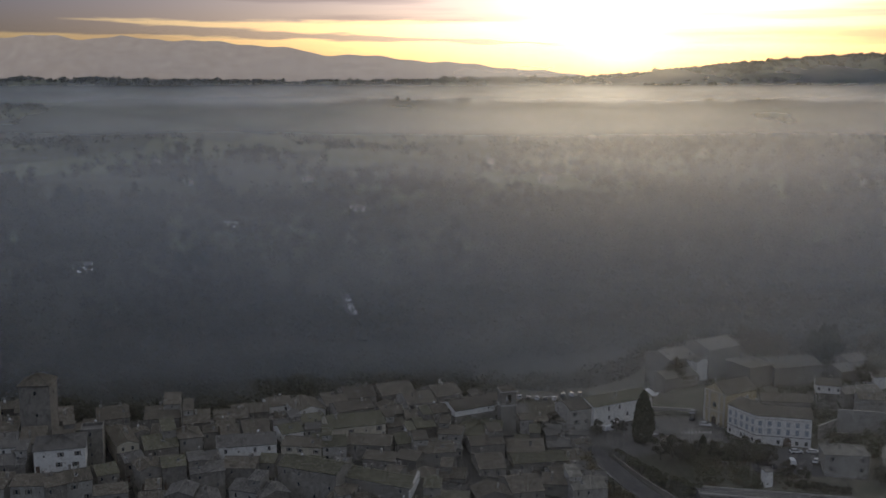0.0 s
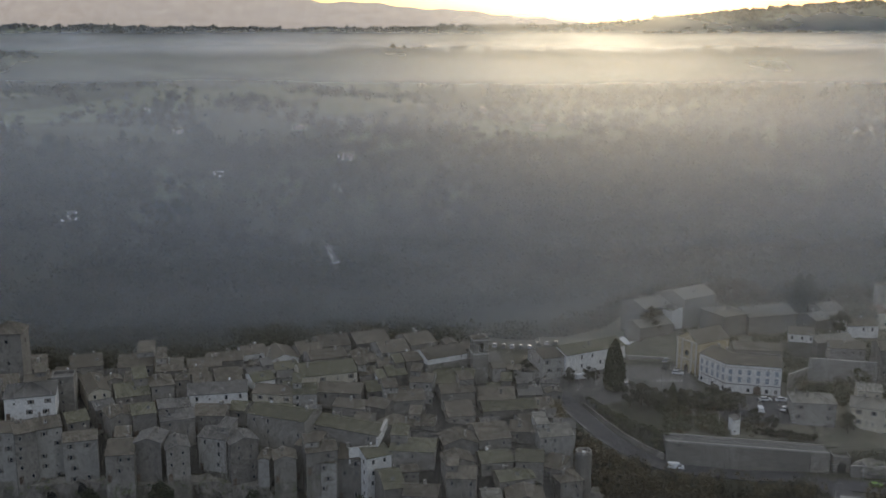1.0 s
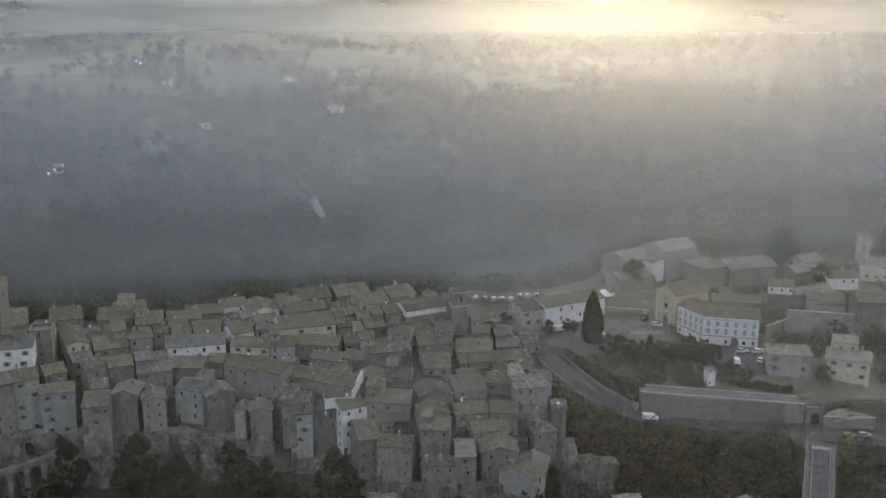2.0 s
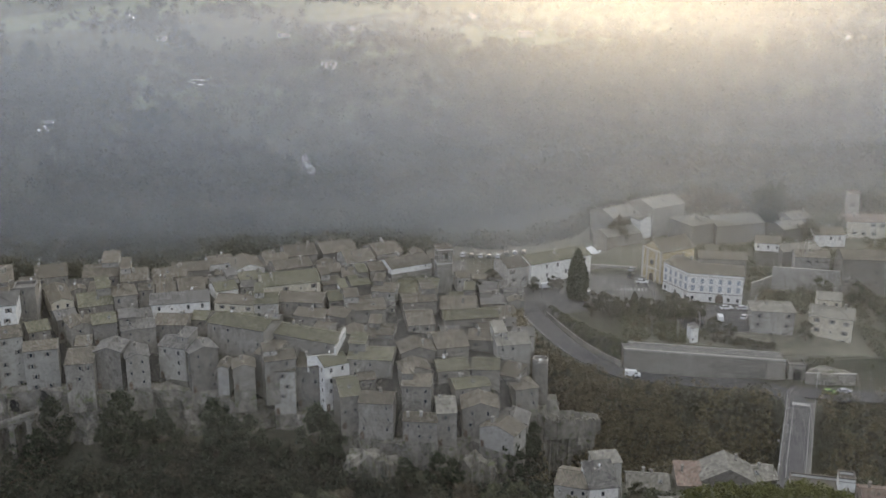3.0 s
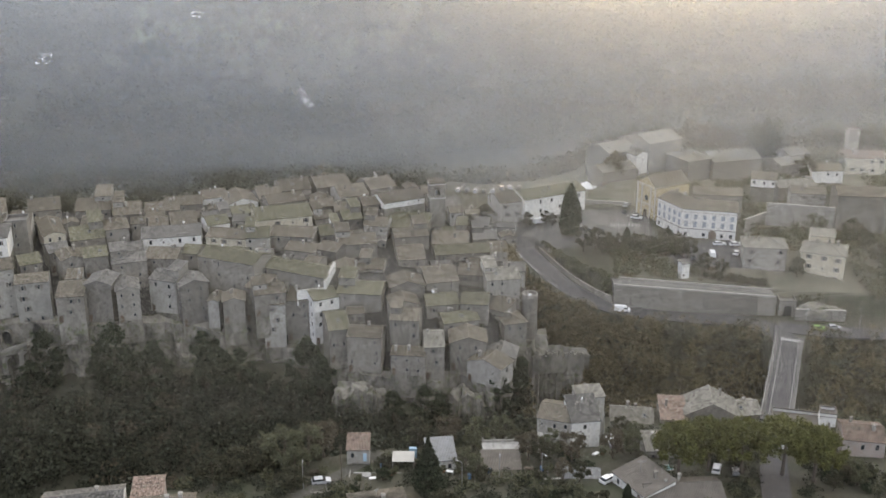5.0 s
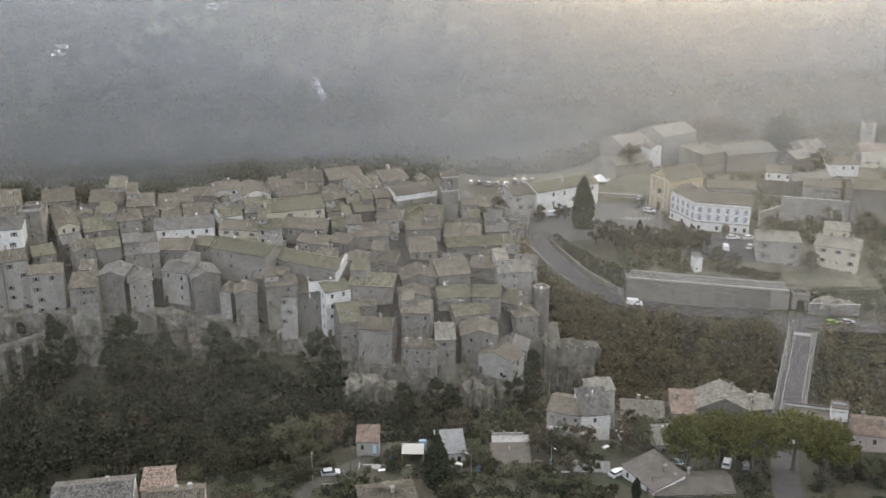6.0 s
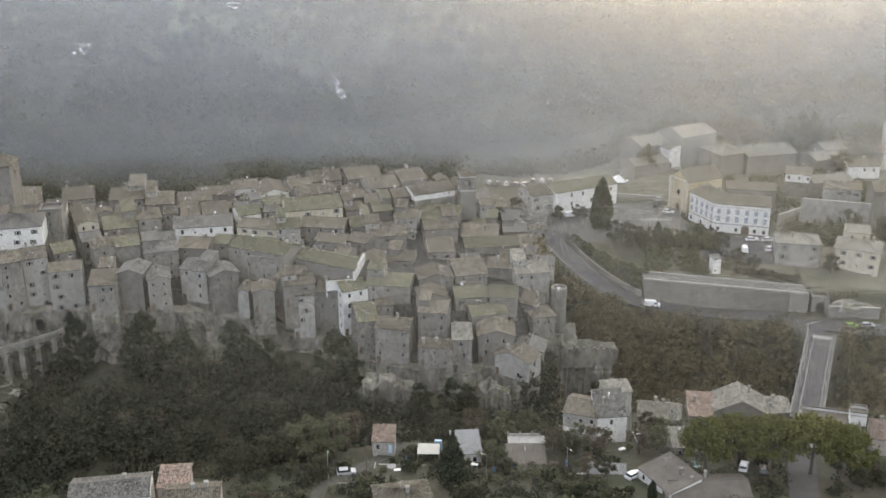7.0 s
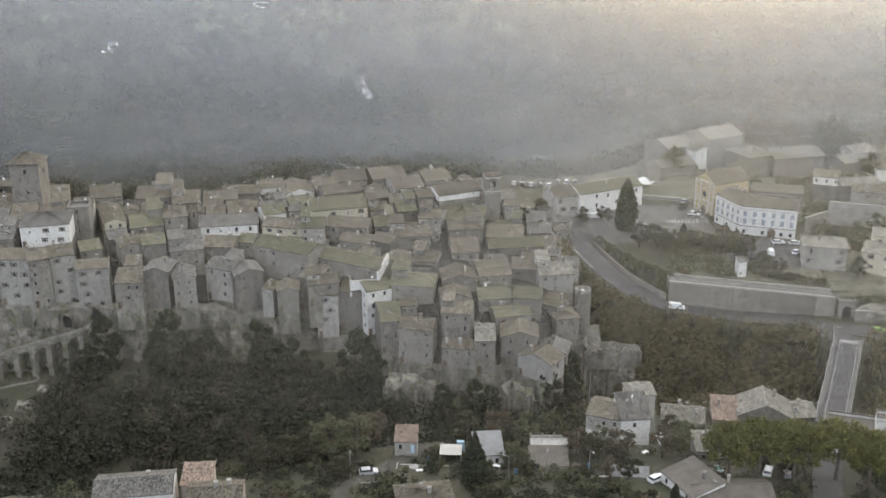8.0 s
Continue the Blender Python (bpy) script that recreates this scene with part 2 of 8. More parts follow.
LEAF = {
    "wood": leafage("winter_wood_leaves", (0.052, 0.054, 0.037), (0.098, 0.093, 0.066)),
    "gorge": leafage("gorge_thicket_leaves", (0.038, 0.042, 0.031), (0.056, 0.060, 0.043), 0.15),
    "russet": leafage("russet_leaves", (0.092, 0.080, 0.058), (0.145, 0.125, 0.094)),
    "evergreen": leafage("dark_evergreen_leaves", (0.036, 0.044, 0.029), (0.068, 0.078, 0.049), 0.25),
    "pine": leafage("umbrella_pine_needles", (0.062, 0.068, 0.023), (0.140, 0.140, 0.048), 0.25),
    # dry and olive are set lighter, putting haze over the scrub into their colour
    "dry": leafage("hazed_dry_scrub", (0.122, 0.104, 0.066), (0.190, 0.162, 0.106)),
    "olive": leafage("olive_leaves", (0.085, 0.090, 0.058), (0.148, 0.148, 0.098)),
}


# ---------- building helpers ----------
class Shape:
    """Gathers corners and faces; becomes one mesh."""

    def __init__(self):
        self.v, self.f, self.uv = [], [], {}

    def quad(self, a, b, c, d, uv=None):
        n = len(self.v)
        self.v += [tuple(a), tuple(b), tuple(c), tuple(d)]
        if uv:
            self.uv[len(self.f)] = uv
        self.f.append((n, n + 1, n + 2, n + 3))

    def tri(self, a, b, c):
        n = len(self.v)
        self.v += [tuple(a), tuple(b), tuple(c)]
        self.f.append((n, n + 1, n + 2))

    def box(self, x0, x1, y0, y1, z0, z1, bevel=0.0):
        p = [(x, y, z) for z in (z0, z1) for y in (y0, y1) for x in (x0, x1)]
        if bevel:
            p = [((x0 + x1) / 2 + (x - (x0 + x1) / 2) * (1 - bevel * (z == z1)), (y0 + y1) / 2 + (y - (y0 + y1) / 2) * (1 - bevel * (z == z1)), z) for x, y, z in p]
        n = len(self.v)
        self.v += p
        self.f += [tuple(n + k for k in q) for q in ((0, 2, 3, 1), (4, 5, 7, 6), (0, 1, 5, 4), (2, 6, 7, 3), (0, 4, 6, 2), (1, 3, 7, 5))]

    def prism(self, ring, z0, z1, taper=1.0):
        """A closed ring of (x, y) carried from z0 up to z1."""
        n, k = len(self.v), len(ring)
        cx, cy = sum(p[0] for p in ring) / k, sum(p[1] for p in ring) / k
        self.v += [(x, y, z0) for x, y in ring] + [(cx + (x - cx) * taper, cy + (y - cy) * taper, z1) for x, y in ring]
        self.f += [(n + i, n + (i + 1) % k, n + k + (i + 1) % k, n + k + i) for i in range(k)]
        self.f += [tuple(n + k + i for i in range(k)), tuple(n + i for i in reversed(range(k)))]

    def tube(self, points, radii, sides=6):
        n0 = len(self.v)
        for i, p in enumerate(points):
            p = Vector(p)
            way = (Vector(points[min(i + 1, len(points) - 1)]) - Vector(points[max(i - 1, 0)])).normalized()
            side = way.cross(Vector((0.31, 0.95, 0.1))).normalized()
            up = way.cross(side)
            for k in range(sides):
                a = math.tau * k / sides
                self.v.append(tuple(p + radii[i] * (math.cos(a) * side + math.sin(a) * up)))
        for i in range(len(points) - 1):
            for k in range(sides):
                a, b = n0 + i * sides + k, n0 + i * sides + (k + 1) % sides
                self.f.append((a, b, b + sides, a + sides))
        self.f.append(tuple(n0 + (len(points) - 1) * sides + k for k in range(sides)))

    def mesh(self, name, material, weld=False):
        if weld:
            at, keep = {}, []
            for p in self.v:
                k = tuple(round(q, 4) for q in p)
                if k not in at:
                    at[k] = len(keep)
                    keep.append(k)
            order = [at[tuple(round(q, 4) for q in p)] for p in self.v]
            self.v, self.f = keep, [tuple(order[i] for i in face) for face in self.f]
        me = bpy.data.meshes.new(name)
        me.from_pydata(self.v, [], self.f)
        if self.uv:
            layer = me.uv_layers.new(name="tile")
            at = 0
            for i, face in enumerate(self.f):
                for k in range(len(face)):
                    layer.data[at + k].uv = self.uv[i][k] if i in self.uv else (0.5, 0.5)
                at += len(face)
        me.materials.append(material)
        return me


def part(name, shape, material, parent, label="", m=None):
    """One mesh object under a thing or a part."""
    data = shape if isinstance(shape, bpy.types.Mesh) else shape.mesh(name, material)
    ob = new(name, data)
    ob.parent = parent
    if m is not None:
        ob.matrix_basis = m
    if label:
        ob["label"] = label
    return ob


def thing(name, m, label, category, group="", kind=""):
    ob = new(name)
    ob.matrix_basis = m
    ob.empty_display_size = 0.5
    return tagged(ob, label, category, group, kind)


def smooth(v):
    v = np.clip(v, 0, 1)
    return v * v * (3 - 2 * v)


def panel(s, o, u, w, h, holes, inset=0.22):
    """A wall face from corner o along u (unit, level) and up, with openings (u0, u1, v0, v1) and their reveals."""
    o, u = Vector(o), Vector(u)
    back = Vector((-u.y, u.x, 0)) * inset
    up = Vector((0, 0, 1))
    us = sorted({0, w, *(x for a in holes for x in a[:2])})
    vs = sorted({0, h, *(x for a in holes for x in a[2:])})
    P = lambda a, b: o + u * a + up * b  # noqa: E731
    for i in range(len(us) - 1):
        for j in range(len(vs) - 1):
            ca, cb = (us[i] + us[i + 1]) / 2, (vs[j] + vs[j + 1]) / 2
            if not any(a < ca < b and c < cb < d for a, b, c, d in holes):
                s.quad(P(us[i], vs[j]), P(us[i + 1], vs[j]), P(us[i + 1], vs[j + 1]), P(us[i], vs[j + 1]))
    for a, b, c, d in holes:
        for p, q in ((P(a, c), P(b, c)), (P(b, c), P(b, d)), (P(b, d), P(a, d)), (P(a, d), P(a, c))):
            s.quad(p, q, q + back, p + back)


def slope(s, a, b, c, d, rnd, step=0.34, bow=0.07):
    """Tiled roof face: eave a-b, ridge d-c. Rows of half-round tiles run down the slope; the courses overlap."""
    a, b, c, d = map(Vector, (a, b, c, d))
    n = max(2, int(max((b - a).length, (c - d).length) / step))
    rows = max(2, int((d - a).length / 2.2))
    nrm = (b - a).cross(d - a).normalized()
    run = (d - a).length
    grid = []
    for j in range(rows + 1):
        t = j / rows
        line = []
        for i in range(2 * n + 1):
            k = i / (2 * n)
            p = (a.lerp(b, k)).lerp(d.lerp(c, k), t)
            line.append(p + nrm * ((bow if i % 2 else 0) + rnd.uniform(-0.02, 0.02) - 0.10 * math.sin(math.pi * t) * math.sin(math.pi * k)))
        grid.append(line)
    seed = rnd.randrange(500)
    for j in range(rows):
        for i in range(2 * n):
            x0, x1 = i / 2 + seed + 0.25, (i + 1) / 2 + seed + 0.25
            y0, y1 = j / rows * run / 0.42, (j + 1) / rows * run / 0.42
            s.quad(grid[j][i], grid[j][i + 1], grid[j + 1][i + 1], grid[j + 1][i], ((x0, y0), (x1, y0), (x1, y1), (x0, y1)))
    low = nrm * -0.16
    s.quad(d + low, c + low, b + low, a + low)
    for p, q in ((a, b), (b, c), (c, d), (d, a)):
        s.quad(q, p, p + low, q + low)


WINDOW_MESH = {}


def window_meshes(w, h):
    key = (round(w, 2), round(h, 2))
    if key not in WINDOW_MESH:
        fr, pn, sh = Shape(), Shape(), Shape()
        t = 0.09
        fr.box(-w / 2, -w / 2 + t, 0.02, 0.12, 0, h)
        fr.box(w / 2 - t, w / 2, 0.02, 0.12, 0, h)
        fr.box(-w / 2 + t, w / 2 - t, 0.02, 0.12, 0, t)
        fr.box(-w / 2 + t, w / 2 - t, 0.02, 0.12, h - t, h)
        pn.box(-w / 2 + t, w / 2 - t, 0.06, 0.09, t, h - t)
        sh.box(-w / 4, w / 4, -0.05, -0.01, 0, h)
        WINDOW_MESH[key] = (fr.mesh("window", TRIM, True), pn.mesh("pane", PANE), sh.mesh("shutter", SHUTTER))
    return WINDOW_MESH[key]


def put_window(parent, x, y, z, turn, w, h, shutters):
    fr, pn, sh = window_meshes(w, h)
    win = part("window", fr, None, parent, m=pose(x, y, z, 0, 0, turn))
    part("pane", pn, None, win)
    if shutters:
        for side in (-1, 1):
            part("shutter", sh, None, win, m=pose(side * 0.76 * w, 0, 0))
    return win


def put_door(parent, x, y, z, turn, w, h):
    s = Shape()
    s.box(-w / 2, w / 2, 0.1, 0.16, 0, h, 0.03)
    return part("door", s, DOORWOOD, parent, m=pose(x, y, z, 0, 0, turn))


def put_chimney(parent, x, y, z, rnd, h=1.2):
    s = Shape()
    w = rnd.uniform(0.25, 0.38)
    s.box(-w, w, -w, w, -0.6, h)
    s.box(-w - 0.08, w + 0.08, -w - 0.08, w + 0.08, h, h + 0.1)
    for q in (-1, 1):
        s.box(q * w - 0.07, q * w + 0.07, -w, w, h + 0.1, h + 0.3)
    s.box(-w - 0.1, w + 0.1, -w - 0.1, w + 0.1, h + 0.3, h + 0.4, 0.5)
    return part("chimney", s, WALL["rough"] if rnd.random() < 0.6 else WALL["pale"], parent, m=pose(x, y, z, 0, 0, rnd.uniform(-8, 8)))


def put_antenna(parent, x, y, z, rnd):
    s = Shape()
    h = rnd.uniform(1.8, 3.0)
    s.tube([(0, 0, -0.4), (0, 0, h)], [0.035, 0.03], 5)
    s.tube([(-0.8, 0, h - 0.2), (0.8, 0, h - 0.2)], [0.025, 0.025], 4)
    for k in range(5):
        s.tube([(-0.7 + 0.35 * k, -0.35, h - 0.2), (-0.7 + 0.35 * k, 0.35, h - 0.2)], [0.02, 0.02], 4)
    return part("antenna", s, METAL, parent, m=pose(x, y, z, 0, 0, rnd.uniform(0, 180)))


def put_dish(parent, x, y, z, rnd):
    s = Shape()
    s.tube([(0, 0, -0.3), (0, 0, 0.6)], [0.04, 0.04], 5)
    ring = [(0.42 * math.cos(a), 0.0, 0.9 + 0.42 * math.sin(a)) for a in np.linspace(0, math.tau, 13)[:-1]]
    for k in range(12):
        s.tri((0, 0.16, 0.9), ring[k], ring[(k + 1) % 12])
        s.tri((0, 0.20, 0.9), ring[(k + 1) % 12], ring[k])
    return part("satellite_dish", s, PLASTIC, parent, "white satellite dish", m=pose(x, y, z, 0, 0, rnd.uniform(120, 240)))


def put_skylight(parent, x, y, z, tilt, rnd):
    s = Shape()
    s.box(-0.4, 0.4, -0.55, 0.55, -0.1, 0.14)
    ob = part("skylight", s, METAL, parent, "metal-framed skylight", m=pose(x, y, z, tilt))
    g = Shape()
    g.box(-0.33, 0.33, -0.48, 0.48, 0.14, 0.16)
    part("pane", g, PANE, ob)


WALL_WORD = {"white": "white-limewashed", "cream": "cream-plastered", "pale": "grey weathered plaster", "stone": "grey-brown tufa stone", "rough": "patched rough-stone", "ochre": "ochre-plastered", "pink": "pink-plastered"}
ROOF_WORD = {"gx": "low tiled gable roof", "gy": "tiled gable facing the gorge", "sx": "single-pitch tiled roof", "hip": "hipped tiled roof", "flat": "flat walled roof"}
TONE_WORD = {"brown": "brown", "grey": "grey", "olive": "mossy", "pale": "pale", "red": "red", "sheet": "grey sheet", "felt": "dark felt"}
HOUSES = []


def house(x, y, turn, w, d, base, eave, roof, wall, tone, storeys, cols, name="house", group="old town houses", shutters=None, label="", deep=7.0, pitch=0.34, doors=True, stack=True):
    """A house whose front wall's middle stands at (x, y); its front looks towards -y before the turn."""
    rnd = random.Random(int(x * 31 + y * 17))
    h = eave - base
    top = thing(name, pose(x, y, base, 0, 0, turn), label or f"{WALL_WORD[wall]} house with a {TONE_WORD[tone]} {ROOF_WORD[roof]}", "house", group)
    HOUSES.append((x, y, w, d))
    s = Shape()
    high = {"gx": d / 2 * pitch, "gy": w / 2 * pitch, "sx": d * pitch * 0.6, "hip": min(w, d) / 2 * pitch, "flat": 0.0}[roof]
    shut = (rnd.random() < 0.35) if shutters is None else shutters
    ww, wh = rnd.choice(((0.9, 1.35), (0.95, 1.5), (0.85, 1.2))) if wall != "rough" else (0.8, 1.1)
    if storeys and h > 3.3 * storeys:
        storeys = min(storeys + 2, int(h / 2.9))
    storey = min(h / max(storeys, 1), 3.2)
    # front
    holes, wins = [], []
    for k in range(storeys):
        for c in range(cols):
            if rnd.random() < (0.12 if wall in ("white", "cream") else 0.24):
                continue
            cx = w * (c + 0.5 + rnd.uniform(-0.12, 0.12)) / cols
            cz = h - storey * (k + 0.5) - wh / 2 + rnd.uniform(-0.1, 0.25)
            a, b = (ww, wh) if rnd.random() < 0.8 else (0.6, 0.75)
            if cx - a / 2 < 0.3 or cx + a / 2 > w - 0.3 or cz < 0.4 or cz + b > h - 0.25:
                continue
            if doors and k == storeys - 1 and c == 0 and h > 5 and cz < 2.4:
                continue
            holes.append((cx - a / 2, cx + a / 2, cz, cz + b))
            wins.append((cx - w / 2, 0, cz, 0, a, b))
    panel(s, (-w / 2, 0, 0), (1, 0, 0), w, h, holes)
    # sides
    for side in (-1, 1):
        holes = []
        for k in range(storeys):
            for c in range(max(1, int(d / 4.5))):
                if rnd.random() < 0.42:
                    continue
                cx = d * (c + 0.5 + rnd.uniform(-0.1, 0.1)) / max(1, int(d / 4.5))
                cz = h - storey * (k + 0.5) - wh / 2
                if cz < 0.4 or cz + wh > h - 0.25:
                    continue
                holes.append((cx - ww / 2, cx + ww / 2, cz, cz + wh))
                wins.append((side * w / 2, cx if side > 0 else d - cx, cz, 90 * side, ww, wh))
        panel(s, (w / 2, 0, 0) if side > 0 else (-w / 2, d, 0), (0, side, 0), d, h, holes)
    panel(s, (w / 2, d, 0), (-1, 0, 0), w, h, [])
    # footing, sunk into the ground
    foot = Shape()
    for p, q in (((-w / 2, 0), (w / 2, 0)), ((w / 2, 0), (w / 2, d)), ((w / 2, d), (-w / 2, d)), ((-w / 2, d), (-w / 2, 0))):
        foot.quad((*p, -deep), (*q, -deep), (*q, 0), (*p, 0))
    e = 0.38
    r = Shape()
    if roof == "gx":
        for side in (-1, 1):
            xx = side * w / 2
            s.tri((xx, 0, h), (xx, d, h), (xx, d / 2, h + high))
        f = 0.2
        drop = e * pitch
        slope(r, (-w / 2 - f, -e, h - drop + 0.16), (w / 2 + f, -e, h - drop + 0.16), (w / 2 + f, d / 2, h + high + 0.16), (-w / 2 - f, d / 2, h + high + 0.16), rnd)
        slope(r, (w / 2 + f, d + e, h - drop + 0.16), (-w / 2 - f, d + e, h - drop + 0.16), (-w / 2 - f, d / 2, h + high + 0.16), (w / 2 + f, d / 2, h + high + 0.16), rnd)
        r.tube([(-w / 2 - f, d / 2, h + high + 0.18), (w / 2 + f, d / 2, h + high + 0.18)], [0.14, 0.14], 6)
    elif roof == "gy":
        for yy in (0, d):
            s.tri((-w / 2, yy, h), (w / 2, yy, h), (0, yy, h + high))
        f = 0.25
        drop = e * pitch
        slope(r, (w / 2 + e, -f, h - drop + 0.16), (w / 2 + e, d + f, h - drop + 0.16), (0, d + f, h + high + 0.16), (0, -f, h + high + 0.16), rnd)
        slope(r, (-w / 2 - e, d + f, h - drop + 0.16), (-w / 2 - e, -f, h - drop + 0.16), (0, -f, h + high + 0.16), (0, d + f, h + high + 0.16), rnd)
        r.tube([(0, -f, h + high + 0.18), (0, d + f, h + high + 0.18)], [0.14, 0.14], 6)
    elif roof == "sx":
        s.quad((w / 2, d, h), (-w / 2, d, h), (-w / 2, d, h + high), (w / 2, d, h + high))
        for side in (-1, 1):
            s.tri((side * w / 2, 0, h), (side * w / 2, d, h), (side * w / 2, d, h + high))
        k = high / d * e
        slope(r, (-w / 2 - 0.2, -e, h - k + 0.16), (w / 2 + 0.2, -e, h - k + 0.16), (w / 2 + 0.2, d + 0.2, h + high + 0.2), (-w / 2 - 0.2, d + 0.2, h + high + 0.2), rnd)
    elif roof == "hip":
        q = min(w, d) / 2
        p0, p1 = ((-w / 2 + q, d / 2), (w / 2 - q, d / 2)) if w >= d else ((0, q), (0, d - q))
        z = h + high + 0.16
        k = h - e * pitch + 0.16
        A, B, C, D = (-w / 2 - e, -e, k), (w / 2 + e, -e, k), (w / 2 + e, d + e, k), (-w / 2 - e, d + e, k)
        P, Q = (*p0, z), (*p1, z)
        if w >= d:
            for quad in ((A, B, Q, P), (C, D, P, Q), (B, C, Q, Q), (D, A, P, P)):
                slope(r, *quad, rnd)
        else:
            for quad in ((A, B, P, P), (C, D, Q, Q), (B, C, Q, P), (D, A, P, Q)):
                slope(r, *quad, rnd)
        r.tube([P, Q], [0.14, 0.14], 6)
    else:
        r.box(-w / 2, w / 2, 0, d, h - 0.9, h - 0.7)
        r.box(-w / 2 - 0.1, w / 2 + 0.1, -0.1, 0.25, h, h + 0.3)
        r.box(-w / 2 - 0.1, w / 2 + 0.1, d - 0.25, d + 0.1, h, h + 0.3)
        r.box(-w / 2 - 0.1, -w / 2 + 0.25, 0.25, d - 0.25, h, h + 0.3)
        r.box(w / 2 - 0.25, w / 2 + 0.1, 0.25, d - 0.25, h, h + 0.3)
    part("wall", s, WALL[wall], top)
    part("footing", foot, ROCK if group == "old town houses" else WALL[wall], top)
    part("roof", r, TILE[tone], top)
    if group == "old town houses" and roof == "gx" and w > 6.2 and d > 7 and wall not in ("white", "cream") and y < 345 and rnd.random() < 0.45:
        # a raised bay with its own little roof
        side, bw, bd, bh = rnd.choice((-1, 1)), w * rnd.uniform(0.35, 0.5), d * rnd.uniform(0.5, 0.62), rnd.uniform(0.9, 1.9)
        x0 = -w / 2 if side < 0 else w / 2 - bw
        y0 = rnd.uniform(0.22, 0.36) * d
        z0, z1 = h, h + high + bh
        b, q = Shape(), Shape()
        hole = (bw / 2 - 0.4, bw / 2 + 0.4, z1 - z0 - 1.25, z1 - z0 - 0.35)
        panel(b, (x0, y0, z0), (1, 0, 0), bw, z1 - z0, [hole])
        panel(b, (x0 + bw, y0, z0), (0, 1, 0), bd, z1 - z0, [])
        panel(b, (x0 + bw, y0 + bd, z0), (-1, 0, 0), bw, z1 - z0, [])
        panel(b, (x0, y0 + bd, z0), (0, -1, 0), bd, z1 - z0, [])
        up = bd * 0.22
        b.quad((x0 + bw, y0 + bd, z1), (x0, y0 + bd, z1), (x0, y0 + bd, z1 + up), (x0 + bw, y0 + bd, z1 + up))
        for xx in (x0, x0 + bw):
            b.tri((xx, y0, z1), (xx, y0 + bd, z1), (xx, y0 + bd, z1 + up))
        slope(q, (x0 - 0.2, y0 - 0.3, z1 + 0.1), (x0 + bw + 0.2, y0 - 0.3, z1 + 0.1), (x0 + bw + 0.2, y0 + bd + 0.2, z1 + up + 0.22), (x0 - 0.2, y0 + bd + 0.2, z1 + up + 0.22), rnd)
        part("bay_wall", b, WALL[rnd.choice((wall, "stone", "pale"))], top)
        part("bay_roof", q, TILE[tone], top)
        put_window(top, x0 + bw / 2, y0, z1 - 1.25, 0, 0.8, 0.9, False)
    if group == "old town houses" and h > 6 and rnd.random() < 0.35:
        g = Shape()
        gx = rnd.choice((-1, 1)) * (w / 2 - 0.25)
        g.tube([(gx, -0.08, -0.5), (gx, -0.08, h - 0.1)], [0.06, 0.06], 5)
        part("downpipe", g, SHUTTER, top)
    for wx, wy, wz, wt, a, b in wins:
        put_window(top, wx, wy, wz, wt, a, b, shut and a > 0.7 and wt == 0 and w / cols > 2.3)
    if doors and h > 5 and w > 5:
        put_door(top, -w / 2 + 0.9, -0.17, 0, 0, 1.1, 2.1)
    if stack and roof != "flat":
        for _ in range(rnd.choice((0, 1, 1, 2))):
            cx, cy = rnd.uniform(-0.38, 0.38) * w, rnd.uniform(0.3, 0.75) * d
            put_chimney(top, cx, cy, h + high * 0.75, rnd)
        if rnd.random() < 0.35:
            put_antenna(top, rnd.uniform(-0.4, 0.4) * w, d / 2, h + high, rnd)
        if rnd.random() < 0.12:
            put_dish(top, rnd.uniform(-0.4, 0.4) * w, d * 0.5, h + high, rnd)
        if rnd.random() < 0.42 and roof == "gx":
            put_skylight(top, rnd.uniform(-0.35, 0.35) * w, d * 0.25, h + high * 0.5 + 0.24, math.degrees(math.atan(pitch)), rnd)
    return top


# ---------- the land ----------
def along(v, *pairs):
    """A line through (place, height) pairs."""
    return np.interp(v, pairs[0::2], pairs[1::2])


def rolling(x, y, size, seed):
    """Soft waves of the land, between -1 and 1."""
    a = np.sin(x / size + seed) * np.cos(y / size * 0.8 + seed * 2.1)
    b = np.sin((x * 0.8 + y * 0.6) / size * 2.3 + seed * 3.7) * 0.5
    c = np.cos((x * 0.5 - y * 0.9) / size * 4.9 + seed * 5.1) * 0.22
    return (a + b + c) / 1.6


def town_edge(x):
    return along(x, -260, 264, -150, 274, -118, 279, -104, 280, -92, 283, -80, 279.5, -70, 283, -57, 288, -47, 287.5, -36, 285, -30, 288, -24, 286, -10, 286, -5, 273, 4, 268.5, 12, 266, 23, 265, 30, 269, 36, 264.5, 41, 270, 44, 282, 50, 288, 54, 294)


def town_level(x, y):
    foot = along(x, -150, 9, -70, 7.5, -45, 4.5, -25, -1.5, 60, -1.5)
    upper = 15.5 - 5.0 * smooth((x + 5) / 50)
    return foot + (upper - foot) * smooth((y - town_edge(x)) / 30)


def road_outer(x):
    """The edge of the road round the spur, where the bank drops into the gorge."""
    return along(x, 46, 340, 50, 327, 56, 315, 63, 306, 72, 300.5, 80, 298, 100, 297.3, 118, 296, 121, 284, 132, 284, 135, 292, 175, 290, 260, 285)


def road_level(x):
    return along(x, 40, 10.6, 50, 9.3, 56, 7.8, 63, 6.0, 72, 4.3, 80, 3.2, 100, 1.4, 126, 0.7, 200, 1.5)


def near_edge(x):
    return along(x, -260, 150, -120, 165, -60, 182, -20, 196, 0, 212, 25, 222, 45, 231, 62, 239, 85, 251, 104, 251, 108, 243, 116, 243, 122, 240, 200, 236)


